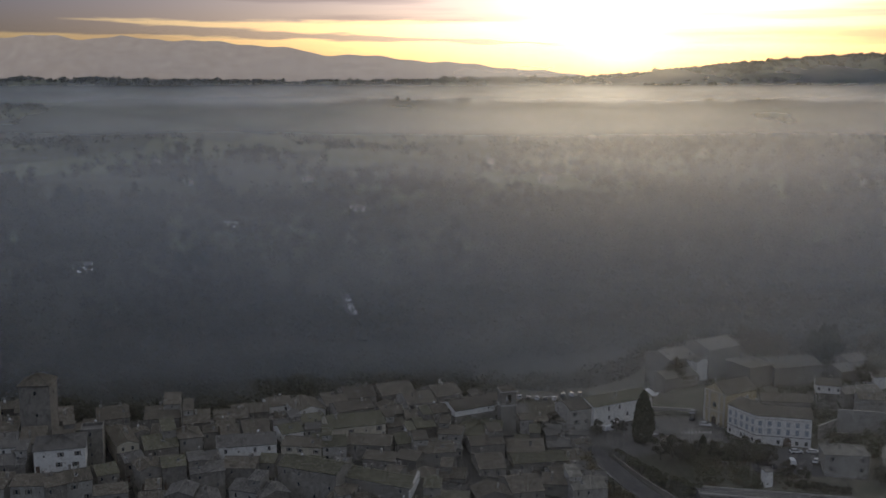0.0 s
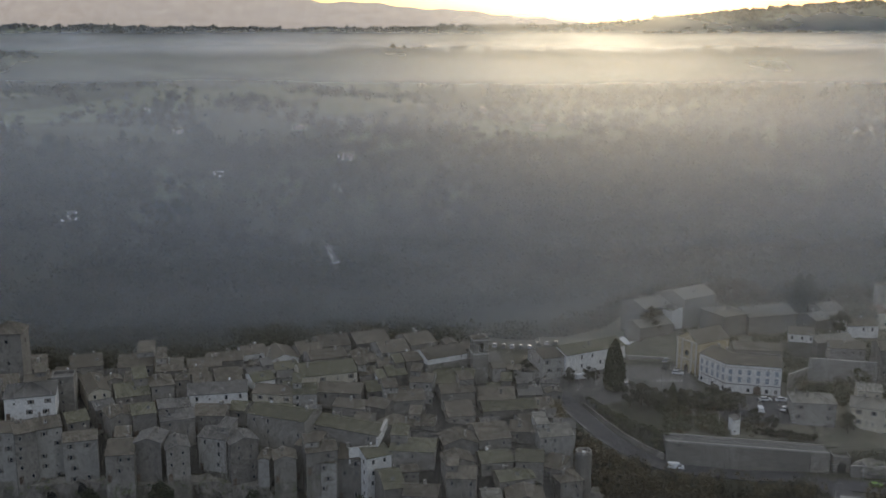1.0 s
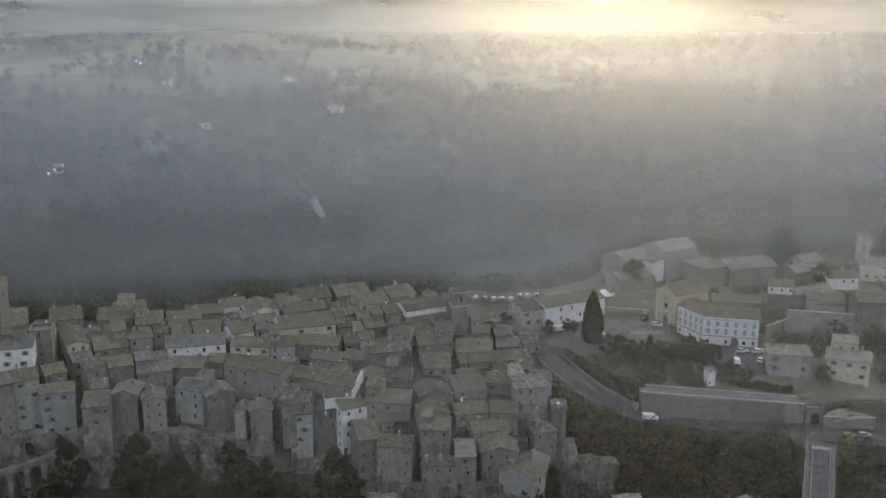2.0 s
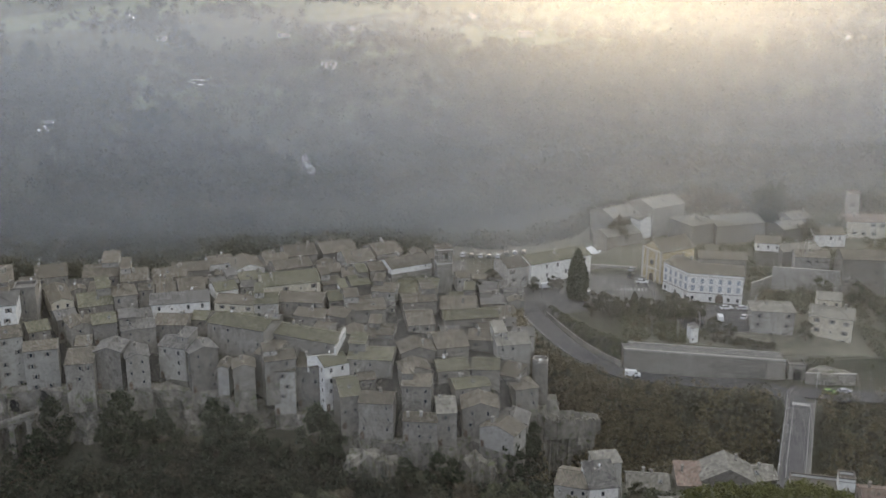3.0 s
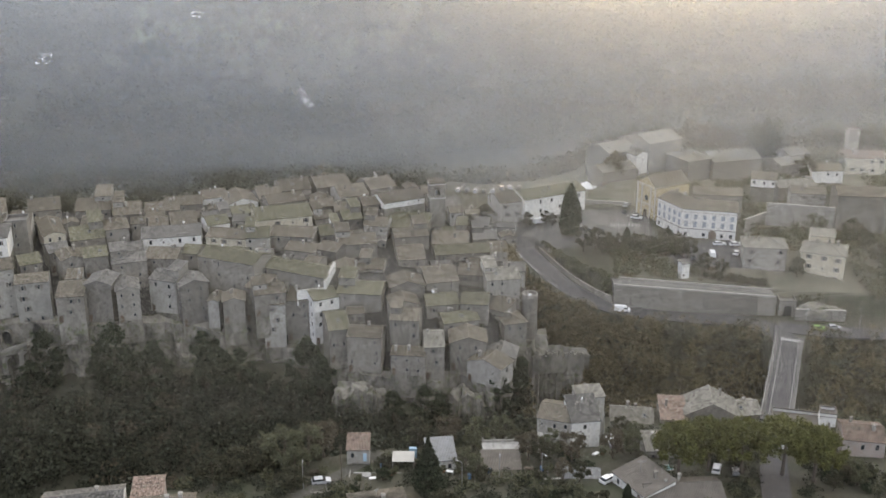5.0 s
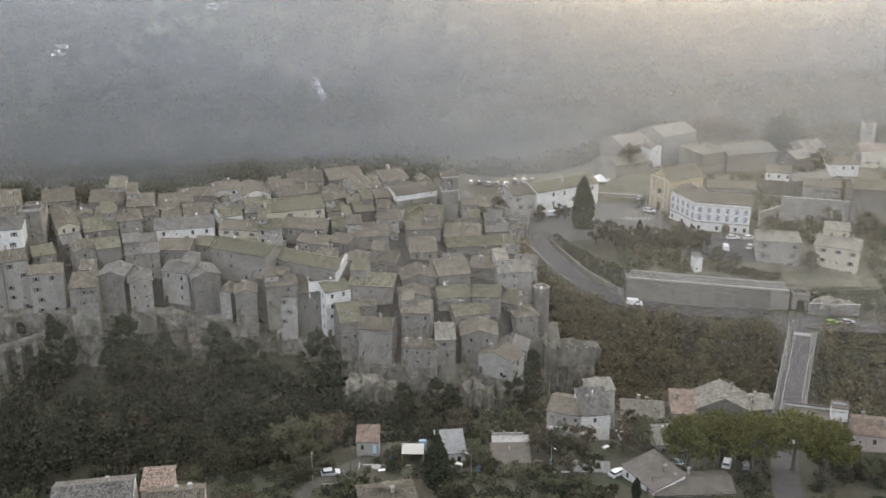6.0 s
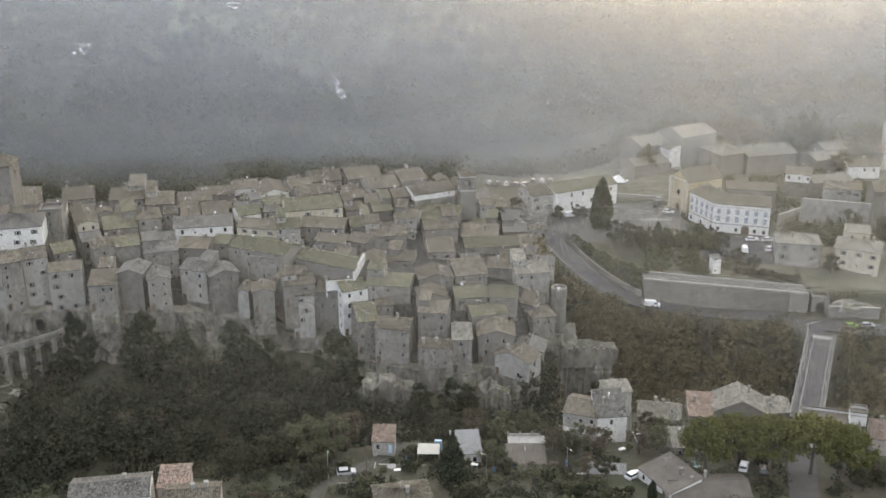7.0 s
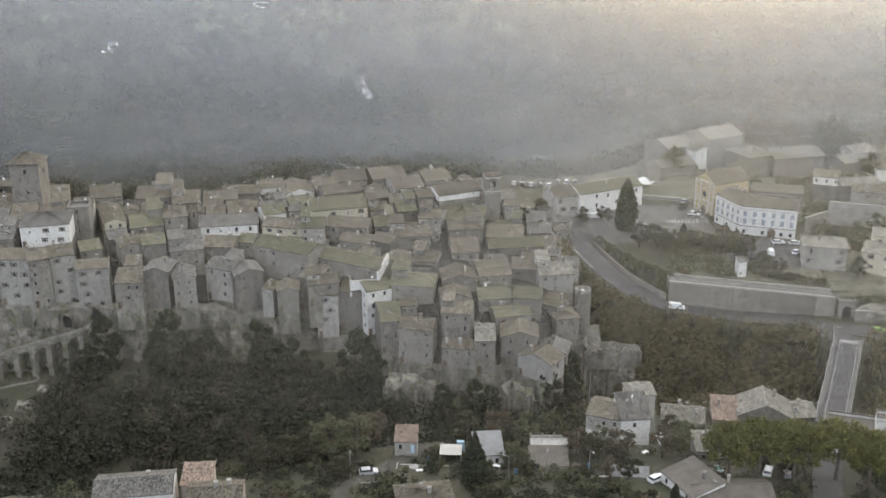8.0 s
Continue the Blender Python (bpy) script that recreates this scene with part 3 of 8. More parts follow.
def near_level(x, y):
    return along(y, 90, 20, 150, 15.5, 172, 13.5, 200, 9.2, 215, 6, 232, 2.0, 250, -1.0)


def height(x, y):
    x, y = np.asarray(x, float), np.asarray(y, float)
    floor = -27 + 1.5 * rolling(x, y, 14, 2)
    bumps = 0.8 * rolling(x, y, 6, 5)
    # the old town on its spur
    d = town_edge(x) - y
    d = d + 3.2
    spur = np.where(d < 0, town_level(x, y), np.interp(d, [0, 1.0, 2.2, 9, 20, 46], [1, 0.5, 0.02, -0.02, -0.28, -1.0]))
    foot = -8.5 + 2.5 * rolling(x, y, 18, 7)
    lev = town_level(x, town_edge(x))
    spur = np.where(d < 0, spur, np.where(spur >= 0, foot + (lev - foot) * spur, foot + (floor - foot) * -spur) + bumps)
    east_gate = smooth((x - 47) / 6) * smooth((348 - y) / 8)
    spur = np.where(y < 348, spur * (1 - east_gate) + floor * east_gate, spur)
    # the newer quarter and its road
    ro = road_outer(x)
    e = ro - y
    wall_y = along(x, 40, 352, 56, 342, 61.5, 329, 66.5, 319, 72, 311.5, 77, 305.6, 127, 305.2, 131, 304.6, 150, 303, 260, 300)
    upper = along(x, 40, 10.6, 77, 10.2, 90, 9.6, 127, 6.7, 160, 6.5) + (11.7 - along(x, 40, 10.6, 77, 10.2, 90, 9.6, 127, 6.7, 160, 6.5)) * smooth((y - wall_y - 6) / 22)
    upper = upper + 5.0 * smooth((y - 372) / 22) * smooth((x - 76) / 12)
    rl = road_level(x)
    terrace = rl + (upper - rl) * smooth((y - wall_y - 0.4) / 5.5)
    quarter = np.where(e < 0, terrace, np.interp(e, [0, 2, 22, 40], [1, 0.93, 0.35, 0.0]) * (rl + 27) - 27 + bumps * np.clip(e, 0, 1))
    quarter = np.where(x > 46, quarter, -40)
    # this side of the gorge
    n = near_edge(x)
    q = y - n
    nl = near_level(x, y)
    near = np.where(q < 0, nl, np.interp(q, [0, 3, 30], [1, 0.85, 0.0]) * (near_level(x, n) + 27) - 27 + bumps)
    here = np.maximum(np.maximum(spur, quarter), np.maximum(near, floor))
    # behind the town: a wooded valley, then rising farmland to the horizon
    yb = along(x, -200, 342, -120, 356, -80, 362, -50, 384, 15, 388, 26, 408, 60, 410, 90, 432, 200, 436)
    t = y - yb
    far = along(y, 380, -16, 430, -17, 470, -6, 520, 4, 600, 16, 700, 24, 850, 30, 1100, 37, 1500, 46, 2200, 60, 3000, 77, 4000, 92, 4900, 103)
    far = far + along(x, -400, 0, 20, 0, 80, 9, 200, 12, 500, 12) * np.clip(1 - np.abs(y - 470) / 160, 0, 1)
    far = far + rolling(x, y, 70, 1) * np.clip((y - 430) / 100, 0, 1) * 6 + rolling(x, y, 260, 4) * np.clip((y - 700) / 900, 0, 1) * 9
    # the wooded ridge against the sun and the low rise on the plain
    far = far + 97 * smooth((x - 250) / 1500) * smooth((y - 3650) / 600)
    far = far + 10 * np.exp(-(((y - 4300) / 160) ** 2))
    return np.where(t > 0, here + (far - here) * smooth(t / 45), here)


def sheet(name, xs, ys, material, lift=0.0):
    X, Y = np.meshgrid(xs, ys)
    Zs = height(X, Y) + lift
    nx, ny = len(xs), len(ys)
    v = np.stack([X, Y, Zs], -1).reshape(-1, 3).tolist()
    f = [(j * nx + i, j * nx + i + 1, (j + 1) * nx + i + 1, (j + 1) * nx + i) for j in range(ny - 1) for i in range(nx - 1)]
    me = bpy.data.meshes.new(name)
    me.from_pydata(v, [], f)
    me.materials.append(material)
    return new(name, me)


def farmland():
    """Grass and tilled fields far off, brushwood and leaf litter near."""
    m = surface("fields_and_litter", (0.050, 0.050, 0.036), (0.076, 0.071, 0.052), big=0.03, fine=0.9, bump=0.6, vary=0.0, stain=(0.046, 0.052, 0.032), world_space=True)
    nt = m.node_tree
    bsdf = nt.nodes["Principled BSDF"]
    N, L = nt.nodes.new, nt.links.new
    old = bsdf.inputs["Base Color"].links[0].from_socket
    geo, mp, vor, ramp, sep, mr, mx = N("ShaderNodeNewGeometry"), N("ShaderNodeMapping"), N("ShaderNodeTexVoronoi"), N("ShaderNodeValToRGB"), N("ShaderNodeSeparateXYZ"), N("ShaderNodeMapRange"), N("ShaderNodeMix")
    mp.inputs["Scale"].default_value = (0.011, 0.007, 0.0)
    mp.inputs["Rotation"].default_value = (0, 0, 0.4)
    vor.inputs["Scale"].default_value = 1.0
    el = ramp.color_ramp.elements
    el[0].position, el[0].color = 0.0, (0.060, 0.064, 0.036, 1)
    el[1].position, el[1].color = 1.0, (0.165, 0.142, 0.105, 1)
    mid = ramp.color_ramp.elements.new(0.5)
    mid.color = (0.105, 0.118, 0.062, 1)
    ramp.color_ramp.interpolation = "CONSTANT"
    mr.inputs[1].default_value, mr.inputs[2].default_value = 590, 720
    mx.data_type = "RGBA"
    L(geo.outputs["Position"], mp.inputs[0])
    L(mp.outputs[0], vor.inputs["Vector"])
    L(vor.outputs["Color"], ramp.inputs[0])
    L(geo.outputs["Position"], sep.inputs[0])
    L(sep.outputs["Y"], mr.inputs[0])
    L(mr.outputs[0], mx.inputs[0])
    L(old, mx.inputs[6])
    L(ramp.outputs[0], mx.inputs[7])
    L(mx.outputs[2], bsdf.inputs["Base Color"])
    return m


GROUND = farmland()
# yard ground set lighter, with haze over the newer quarter put into it
YARD = surface("hazed_gravel_yards", (0.115, 0.11, 0.085), (0.175, 0.165, 0.132), big=0.08, fine=2.0, bump=0.3, vary=0.0, stain=(0.085, 0.088, 0.06), world_space=True)
gx_ = np.unique(np.concatenate([np.linspace(-4200, -700, 36), np.linspace(-700, -170, 54), np.arange(-170, 200, 1.6), np.linspace(200, 700, 50), np.linspace(700, 4200, 36)]))
gy_ = np.unique(np.concatenate([np.linspace(-900, 90, 20), np.linspace(90, 160, 30), np.arange(160, 352, 1.6), np.arange(352, 520, 5), np.linspace(520, 1200, 70), np.linspace(1200, 4920, 80)]))
tagged(sheet("ground", gx_, gy_, GROUND), "wooded gorge, town spur and misty farmland reaching the horizon", "ground", kind="structure")


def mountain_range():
    """Far ridges beyond the plain, a backdrop with the bright haze put into its colour and glow."""
    s = Shape()
    xs = np.linspace(-3000, 1500, 160)
    def crest(x):
        big = along(x, -3000, 250, -1995, 300, -1740, 307, -1613, 291, -1448, 301, -1155, 284, -977, 276, -799, 262, -646, 244, -544, 219, -468, 226, -341, 218, -214, 205, 41, 187, 295, 165, 560, 138, 1500, 90)
        return big + 4 * np.sin(x / 61) + 3 * np.sin(x / 23 + 1) + 1.5 * np.sin(x / 9)
    for i in range(len(xs) - 1):
        for j in range(4):
            t0, t1 = j / 4, (j + 1) / 4
            P = lambda x, t: (x, 4640 + 240 * t, 80 + (crest(x) - 80) * t ** 0.8)  # noqa: E731
            s.quad(P(xs[i], t0), P(xs[i + 1], t0), P(xs[i + 1], t1), P(xs[i], t1))
    me = s.mesh("mountain_range", surface("hazed_far_slopes", (0.22, 0.215, 0.23), (0.27, 0.26, 0.27), big=0.004, fine=0.02, vary=0, bump=0, world_space=True))
    # emission stands in for the sunlit haze before the slopes
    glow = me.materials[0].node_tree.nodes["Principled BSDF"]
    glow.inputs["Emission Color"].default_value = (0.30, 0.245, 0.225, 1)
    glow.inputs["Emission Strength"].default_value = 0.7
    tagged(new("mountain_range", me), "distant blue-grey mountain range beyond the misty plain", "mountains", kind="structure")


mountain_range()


# ---------- the old town's lanes ----------
# stone darkened to carry the shade of the narrow lanes
SHADED_LANE = surface("shaded_lane_stone", (0.042, 0.040, 0.037), (0.075, 0.071, 0.066), big=0.3, fine=2.5, vary=0.0, bump=0.3)


def town_paving():
    """Stone lanes and yards under the houses, coloured dark for the shade between them."""
    v, f = [], []
    xs = np.arange(-165, 47, 2.0)
    n = 60
    for x in xs:
        y0, y1 = float(town_edge(x)) + 3.8, float(along(x, -200, 344, -120, 357, -80, 362, -50, 384, 20, 388, 30, 380, 47, 344))
        for j in range(n + 1):
            y = y0 + (y1 - y0) * j / n
            v.append((x, y, float(height(x, y)) + 0.12))
    for i in range(len(xs) - 1):
        for j in range(n):
            a = i * (n + 1) + j
            f.append((a, a + n + 1, a + n + 2, a + 1))
    me = bpy.data.meshes.new("town_paving")
    me.from_pydata(v, [], f)
    me.materials.append(SHADED_LANE)
    tagged(new("town_paving", me), "stone-paved lanes and yards of the old town, darkened for shade", "paving", kind="structure")


town_paving()


# ---------- the old town, house by house ----------
house(-128.9, 302.7, 15, 5.3, 13.5, 17.6, 26.0, "gx", "white", "grey", 2, 2)
house(-110.5, 294.6, 16, 14.0, 13.0, 21.8, 28.5, "hip", "white", "grey", 1, 3)
house(-106.2, 309.9, 13, 6.3, 6.5, 13.1, 29.0, "flat", "stone", "grey", 4, 1)
house(-97.5, 316.8, 27, 6.6, 18.0, 7.1, 22.0, "gy", "cream", "brown", 3, 2)
house(-114.2, 279.2, 3, 9.3, 9.0, 9.1, 23.5, "gx", "pale", "brown", 3, 3)
house(-106.3, 279.5, 32, 5.7, 9.0, 8.8, 23.5, "gx", "stone", "brown", 3, 2)
house(-101.4, 284.1, 27, 6.9, 10.0, 6.4, 23.0, "gx", "pale", "brown", 3, 2)
house(-92.7, 283.4, 17, 9.2, 8.0, 4.2, 19.5, "gx", "pale", "brown", 2, 2)
house(-80.2, 278.0, 10, 7.6, 8.0, 9.7, 17.5, "sx", "stone", "brown", 1, 3)
house(-73.8, 283.1, 0, 7.5, 9.0, 7.6, 19.0, "gy", "stone", "grey", 3, 2)
house(-84.7, 295.7, 32, 6.1, 9.0, 15.8, 22.0, "gy", "stone", "brown", 2, 1)
house(-78.1, 296.7, 21, 6.8, 9.0, 15.5, 22.5, "gx", "stone", "olive", 1, 2)
house(-65.1, 282.8, 19, 6.4, 9.0, 8.0, 17.5, "gy", "rough", "grey", 3, 2)
house(-57.2, 290.3, -19, 9.1, 9.0, 7.3, 17.5, "gx", "pale", "grey", 2, 2)
house(-68.9, 298.6, 20, 10.0, 9.0, 11.3, 20.0, "gx", "rough", "grey", 2, 2)
house(-60.8, 303.3, -2, 9.8, 10.0, 13.7, 19.5, "gx", "stone", "brown", 2, 2)
house(-47.4, 288.6, 29, 8.3, 9.0, 4.4, 17.0, "gy", "stone", "grey", 3, 2)
house(-39.9, 297.8, -23, 19.6, 10.0, 11.4, 21.0, "gx", "stone", "olive", 3, 4)
house(-20.5, 295.1, -25, 24.7, 9.0, 12.1, 18.5, "gx", "stone", "olive", 2, 4)
house(-35.3, 284.4, 11, 6.2, 7.0, 6.6, 13.5, "gy", "stone", "brown", 2, 1)
house(-30.6, 290.5, -22, 6.2, 8.0, 4.2, 15.0, "sx", "stone", "brown", 2, 1)
house(-24.9, 285.5, 17, 9.0, 8.0, 8.8, 15.5, "gx", "stone", "brown", 1, 2)
house(-24.0, 285.5, 6, 6.2, 8.0, -1.7, 12.0, "sx", "pale", "brown", 4, 1)
house(-17.2, 287.4, -3, 7.1, 8.0, -0.1, 12.5, "sx", "stone", "brown", 3, 2)
house(-8.7, 285.6, 29, 7.8, 9.0, 0.1, 14.0, "gx", "white", "olive", 3, 2)
house(-3.6, 271.9, 15, 5.9, 13.5, 0.6, 10.5, "gx", "stone", "olive", 3, 2)
house(3.3, 269.1, -6, 9.5, 8.0, -1.3, 9.5, "gx", "rough", "brown", 3, 3)
house(0.6, 286.9, -6, 13.0, 10.0, 5.3, 15.0, "gx", "stone", "olive", 2, 3)
house(-3.4, 301.0, 15, 9.4, 9.0, 10.1, 16.0, "gy", "stone", "brown", 1, 3)
house(2.8, 302.9, -6, 7.8, 9.0, 5.8, 16.5, "gx", "rough", "brown", 2, 2)
house(14.4, 272.7, -4, 8.1, 9.0, 3.0, 13.0, "gx", "stone", "brown", 3, 3)
house(22.9, 265.1, 4, 5.4, 11.0, -1.3, 8.5, "gx", "stone", "pale", 2, 1)
house(15.6, 263.9, -6, 9.4, 4.0, 0.5, 6.5, "sx", "rough", "brown", 2, 3)
house(14.4, 279.5, 12, 8.1, 8.0, 9.0, 14.5, "gy", "stone", "brown", 1, 2)
house(14.7, 289.8, 11, 10.0, 9.0, 9.8, 16.0, "gy", "stone", "brown", 1, 2)
house(25.0, 284.8, 11, 9.4, 9.0, 5.1, 12.5, "gx", "stone", "olive", 2, 2)
house(24.8, 294.9, 14, 9.8, 13.5, 9.7, 15.5, "gx", "stone", "brown", 2, 2)
house(32.2, 269.8, 2, 10.1, 9.0, -0.8, 7.5, "gy", "stone", "brown", 2, 2)
house(36.3, 263.0, -32, 10.6, 7.0, -1.8, 4.0, "gy", "pale", "brown", 1, 2)
house(30.4, 279.8, 17, 10.5, 8.0, 2.2, 9.5, "gx", "stone", "olive", 1, 2)
house(34.0, 284.2, -5, 8.0, 9.0, 7.4, 13.0, "gx", "stone", "olive", 1, 2)
house(43.0, 297.1, 11, 10.2, 10.0, 5.2, 15.5, "gx", "pale", "pale", 2, 3)
house(40.3, 288.0, -32, 6.1, 7.0, -0.5, 9.5, "sx", "stone", "brown", 2, 1)
house(46.0, 283.2, 17, 6.8, 8.0, 0.7, 7.5, "hip", "stone", "brown", 2, 2)
house(-86.9, 316.2, 22, 10.3, 13.5, 16.4, 21.0, "gx", "stone", "olive", 1, 2)
house(-78.7, 320.3, 22, 7.1, 10.0, 16.4, 23.0, "hip", "stone", "brown", 2, 2)
house(-108.5, 338.9, 21, 10.2, 13.5, 17.8, 23.0, "gx", "stone", "brown", 1, 3)
house(-93.5, 341.9, 10, 11.4, 13.5, 17.7, 22.0, "gx", "stone", "brown", 1, 3)
house(-80.9, 337.6, 12, 8.5, 13.5, 16.8, 22.0, "gx", "stone", "brown", 1, 2)
house(-60.8, 317.1, 12, 18.3, 11.0, 16.6, 21.5, "gx", "white", "grey", 1, 4)
house(-48.0, 328.1, 27, 7.2, 9.0, 18.8, 22.0, "gx", "white", "olive", 1, 2)
house(-44.0, 317.7, -11, 13.1, 9.0, 18.1, 21.0, "gx", "cream", "brown", 1, 3)
house(-33.4, 315.2, 7, 7.3, 10.0, 17.3, 22.0, "gx", "pale", "olive", 2, 2)
house(-27.5, 332.8, 18, 18.4, 13.5, 18.9, 22.5, "gx", "cream", "olive", 1, 4)
house(-45.9, 357.9, 22, 10.4, 14.0, 16.7, 19.5, "gy", "white", "brown", 1, 2)
house(-58.2, 368.9, 22, 8.7, 10.0, 14.1, 18.0, "gx", "white", "brown", 1, 2)
house(-16.8, 349.8, 17, 7.9, 9.0, 16.6, 21.0, "gx", "stone", "brown", 2, 2)
house(-29.9, 354.8, 24, 13.2, 10.0, 18.8, 21.0, "gx", "stone", "brown", 1, 3)
house(-23.4, 319.2, -7, 14.0, 10.0, 15.7, 21.0, "gx", "stone", "brown", 2, 3)
house(-11.4, 310.6, -25, 7.2, 8.0, 16.4, 19.5, "gx", "stone", "brown", 1, 2)
house(-19.8, 311.4, -17, 10.1, 8.0, 15.5, 19.0, "gx", "rough", "brown", 1, 2)
house(-11.1, 322.4, 17, 6.8, 10.0, 14.8, 20.5, "gx", "stone", "olive", 2, 2)
house(-2.2, 314.9, 11, 12.4, 10.0, 15.0, 20.0, "gx", "stone", "brown", 1, 3)
house(-5.5, 337.9, 19, 6.5, 10.0, 15.2, 20.5, "gx", "stone", "olive", 1, 2)
house(2.2, 332.4, -9, 7.6, 9.0, 15.4, 20.0, "gx", "pale", "brown", 1, 2)
house(-7.9, 345.0, 11, 8.7, 10.0, 17.1, 21.0, "gx", "stone", "brown", 1, 2)
house(0.5, 350.5, 18, 7.6, 9.0, 17.5, 21.5, "gx", "stone", "brown", 1, 2)
house(11.0, 352.2, 28, 15.4, 11.0, 20.4, 22.5, "gx", "white", "brown", 2, 4)
house(11.9, 336.8, -6, 13.7, 16.0, 15.0, 18.0, "hip", "stone", "olive", 1, 1)
house(30.9, 321.6, 10, 17.6, 9.0, 8.3, 14.5, "gx", "stone", "olive", 1, 3)
house(15.2, 310.9, 10, 8.4, 13.5, 12.2, 16.5, "gx", "stone", "brown", 1, 2)
house(33.2, 301.9, -7, 7.8, 9.0, 10.7, 15.0, "gx", "stone", "brown", 1, 2)
house(14.4, 327.8, 12, 11.1, 9.0, 13.4, 18.0, "gx", "stone", "brown", 1, 2)
house(26.8, 329.0, -1, 11.9, 8.0, 12.0, 15.0, "sx", "pale", "brown", 1, 3)
house(-71.7, 347.8, 13, 11.5, 10.0, 16.2, 20.0, "gx", "stone", "brown", 1, 3)
house(-66.8, 357.5, 12, 12.8, 10.0, 16.6, 19.0, "gx", "stone", "brown", 1, 3)
house(-29.6, 372.4, 18, 11.4, 13.5, 17.8, 20.0, "gx", "stone", "brown", 1, 3)
house(-16.1, 376.8, 23, 12.9, 13.5, 16.7, 20.0, "gx", "stone", "brown", 1, 3)
house(-7.2, 362.0, 21, 10.4, 13.5, 18.4, 21.0, "gx", "pale", "brown", 1, 3)
house(2.5, 371.8, 28, 10.1, 13.5, 18.2, 21.0, "gx", "stone", "brown", 1, 2)
house(-36.9, 363.4, 27, 8.4, 11.0, 18.0, 20.0, "gx", "stone", "brown", 1, 2)
house(-59.9, 330.6, 19, 8.3, 13.5, 17.6, 21.0, "gx", "stone", "brown", 1, 2)
house(-71.8, 309.9, 22, 8.1, 8.0, 15.0, 19.5, "gx", "rough", "grey", 1, 2)
house(-53.5, 309.0, -8, 5.2, 8.0, 14.1, 19.0, "gx", "stone", "olive", 1, 1)
house(48.8, 361.8, 24, 9.3, 11.0, 10.5, 19.0, "gx", "pale", "brown", 2, 2)
house(64.5, 368.4, 29, 26.0, 11.0, 12.0, 19.5, "gx", "white", "olive", 2, 6)
house(40.7, 364.1, -32, 9.6, 8.0, 10.4, 14.0, "gx", "pale", "brown", 1, 3)
# roofs of the newer quarter are paler, partly for the haze over it
house(127.2, 321.4, -8, 13.4, 10.0, 5.6, 16.8, "hip", "pale", "pale", 3, 3)
house(144.6, 318.6, -22, 13.4, 11.0, 5.4, 15.8, "hip", "cream", "pale", 3, 3)
house(147.6, 329.0, -15, 7.6, 8.0, 12.8, 18.0, "gx", "cream", "pale", 1, 2)
house(141.9, 380.1, -15, 8.9, 9.0, 19.0, 22.0, "gx", "white", "brown", 1, 3)
house(153.9, 377.6, 13, 15.3, 9.0, 15.3, 20.0, "gx", "stone", "pale", 1, 2)
house(169.0, 391.6, 3, 12.0, 9.0, 17.2, 22.0, "gx", "white", "brown", 1, 3)
house(91.3, 395.1, 26, 15.5, 10.0, 14.8, 21.0, "gx", "stone", "pale", 2, 3)
house(101.3, 403.4, 32, 6.6, 10.0, 17.4, 25.0, "gy", "white", "brown", 2, 1)
house(94.0, 405.9, 32, 14.0, 14.0, 18.8, 25.5, "gx", "stone", "pale", 2, 3)
house(110.7, 408.5, 32, 16.8, 14.0, 16.0, 29.0, "gx", "stone", "pale", 2, 3)
house(122.1, 396.0, 27, 11.9, 14.0, 15.5, 25.0, "hip", "stone", "pale", 2, 3)
house(136.8, 398.8, 16, 20.6, 14.0, 14.9, 24.0, "gx", "rough", "pale", 2, 4)
house(163.1, 407.4, 22, 9.8, 10.0, 17.3, 24.0, "gx", "pale", "pale", 2, 3)
house(158.8, 400.9, 26, 12.1, 10.0, 18.0, 22.0, "gx", "stone", "pale", 2, 2)
house(-150.0, 274.3, 7, 8.0, 8.8, 9.5, 21.5, "sx", "stone", "grey", 4, 2)
house(-142.1, 276.8, -10, 7.6, 6.4, 9.3, 21.0, "sx", "rough", "brown", 4, 2)
house(-133.0, 278.1, -2, 7.6, 6.7, 9.2, 22.9, "sx", "stone", "grey", 4, 2)
house(-125.0, 280.9, -2, 7.2, 8.1, 9.0, 22.0, "sx", "pale", "brown", 4, 2)
house(41.2, 271.1, -11, 7.9, 7.8, -1.0, 2.5, "gy", "stone", "grey", 1, 2)
house(-41.9, 286.7, -4, 3.3, 7.0, 4.1, 12.5, "gy", "pale", "brown", 3, 1)
house(-145.9, 315.6, 22, 6.8, 10.3, 20.4, 25.4, "gx", "stone", "grey", 2, 2)
house(35.4, 350.2, -11, 9.1, 8.7, 8.8, 14.4, "gx", "rough", "grey", 2, 2)
house(27.9, 338.2, -4, 8.3, 10.2, 9.2, 14.2, "gx", "stone", "olive", 2, 2)
house(-139.2, 326.5, 11, 7.2, 10.5, 17.9, 24.2, "gx", "stone", "brown", 2, 2)
house(26.4, 361.9, 3, 7.9, 9.6, 10.1, 15.9, "sx", "stone", "grey", 2, 2)
house(-139.6, 300.4, 10, 7.5, 9.7, 20.1, 25.2, "gx", "stone", "olive", 2, 2)
house(-159.5, 337.2, 9, 7.9, 8.7, 19.8, 25.1, "gx", "stone", "grey", 2, 2)
house(-127.3, 337.1, 12, 9.4, 9.7, 16.5, 22.5, "sx", "rough", "brown", 2, 2)
house(-156.0, 317.3, 21, 8.5, 9.9, 20.6, 25.9, "gy", "pale", "brown", 2, 2)
house(38.5, 337.3, 5, 8.0, 9.0, 8.2, 13.8, "gx", "stone", "grey", 2, 2)
house(-155.2, 302.4, 5, 7.7, 9.5, 19.2, 24.9, "gy", "rough", "brown", 2, 2)
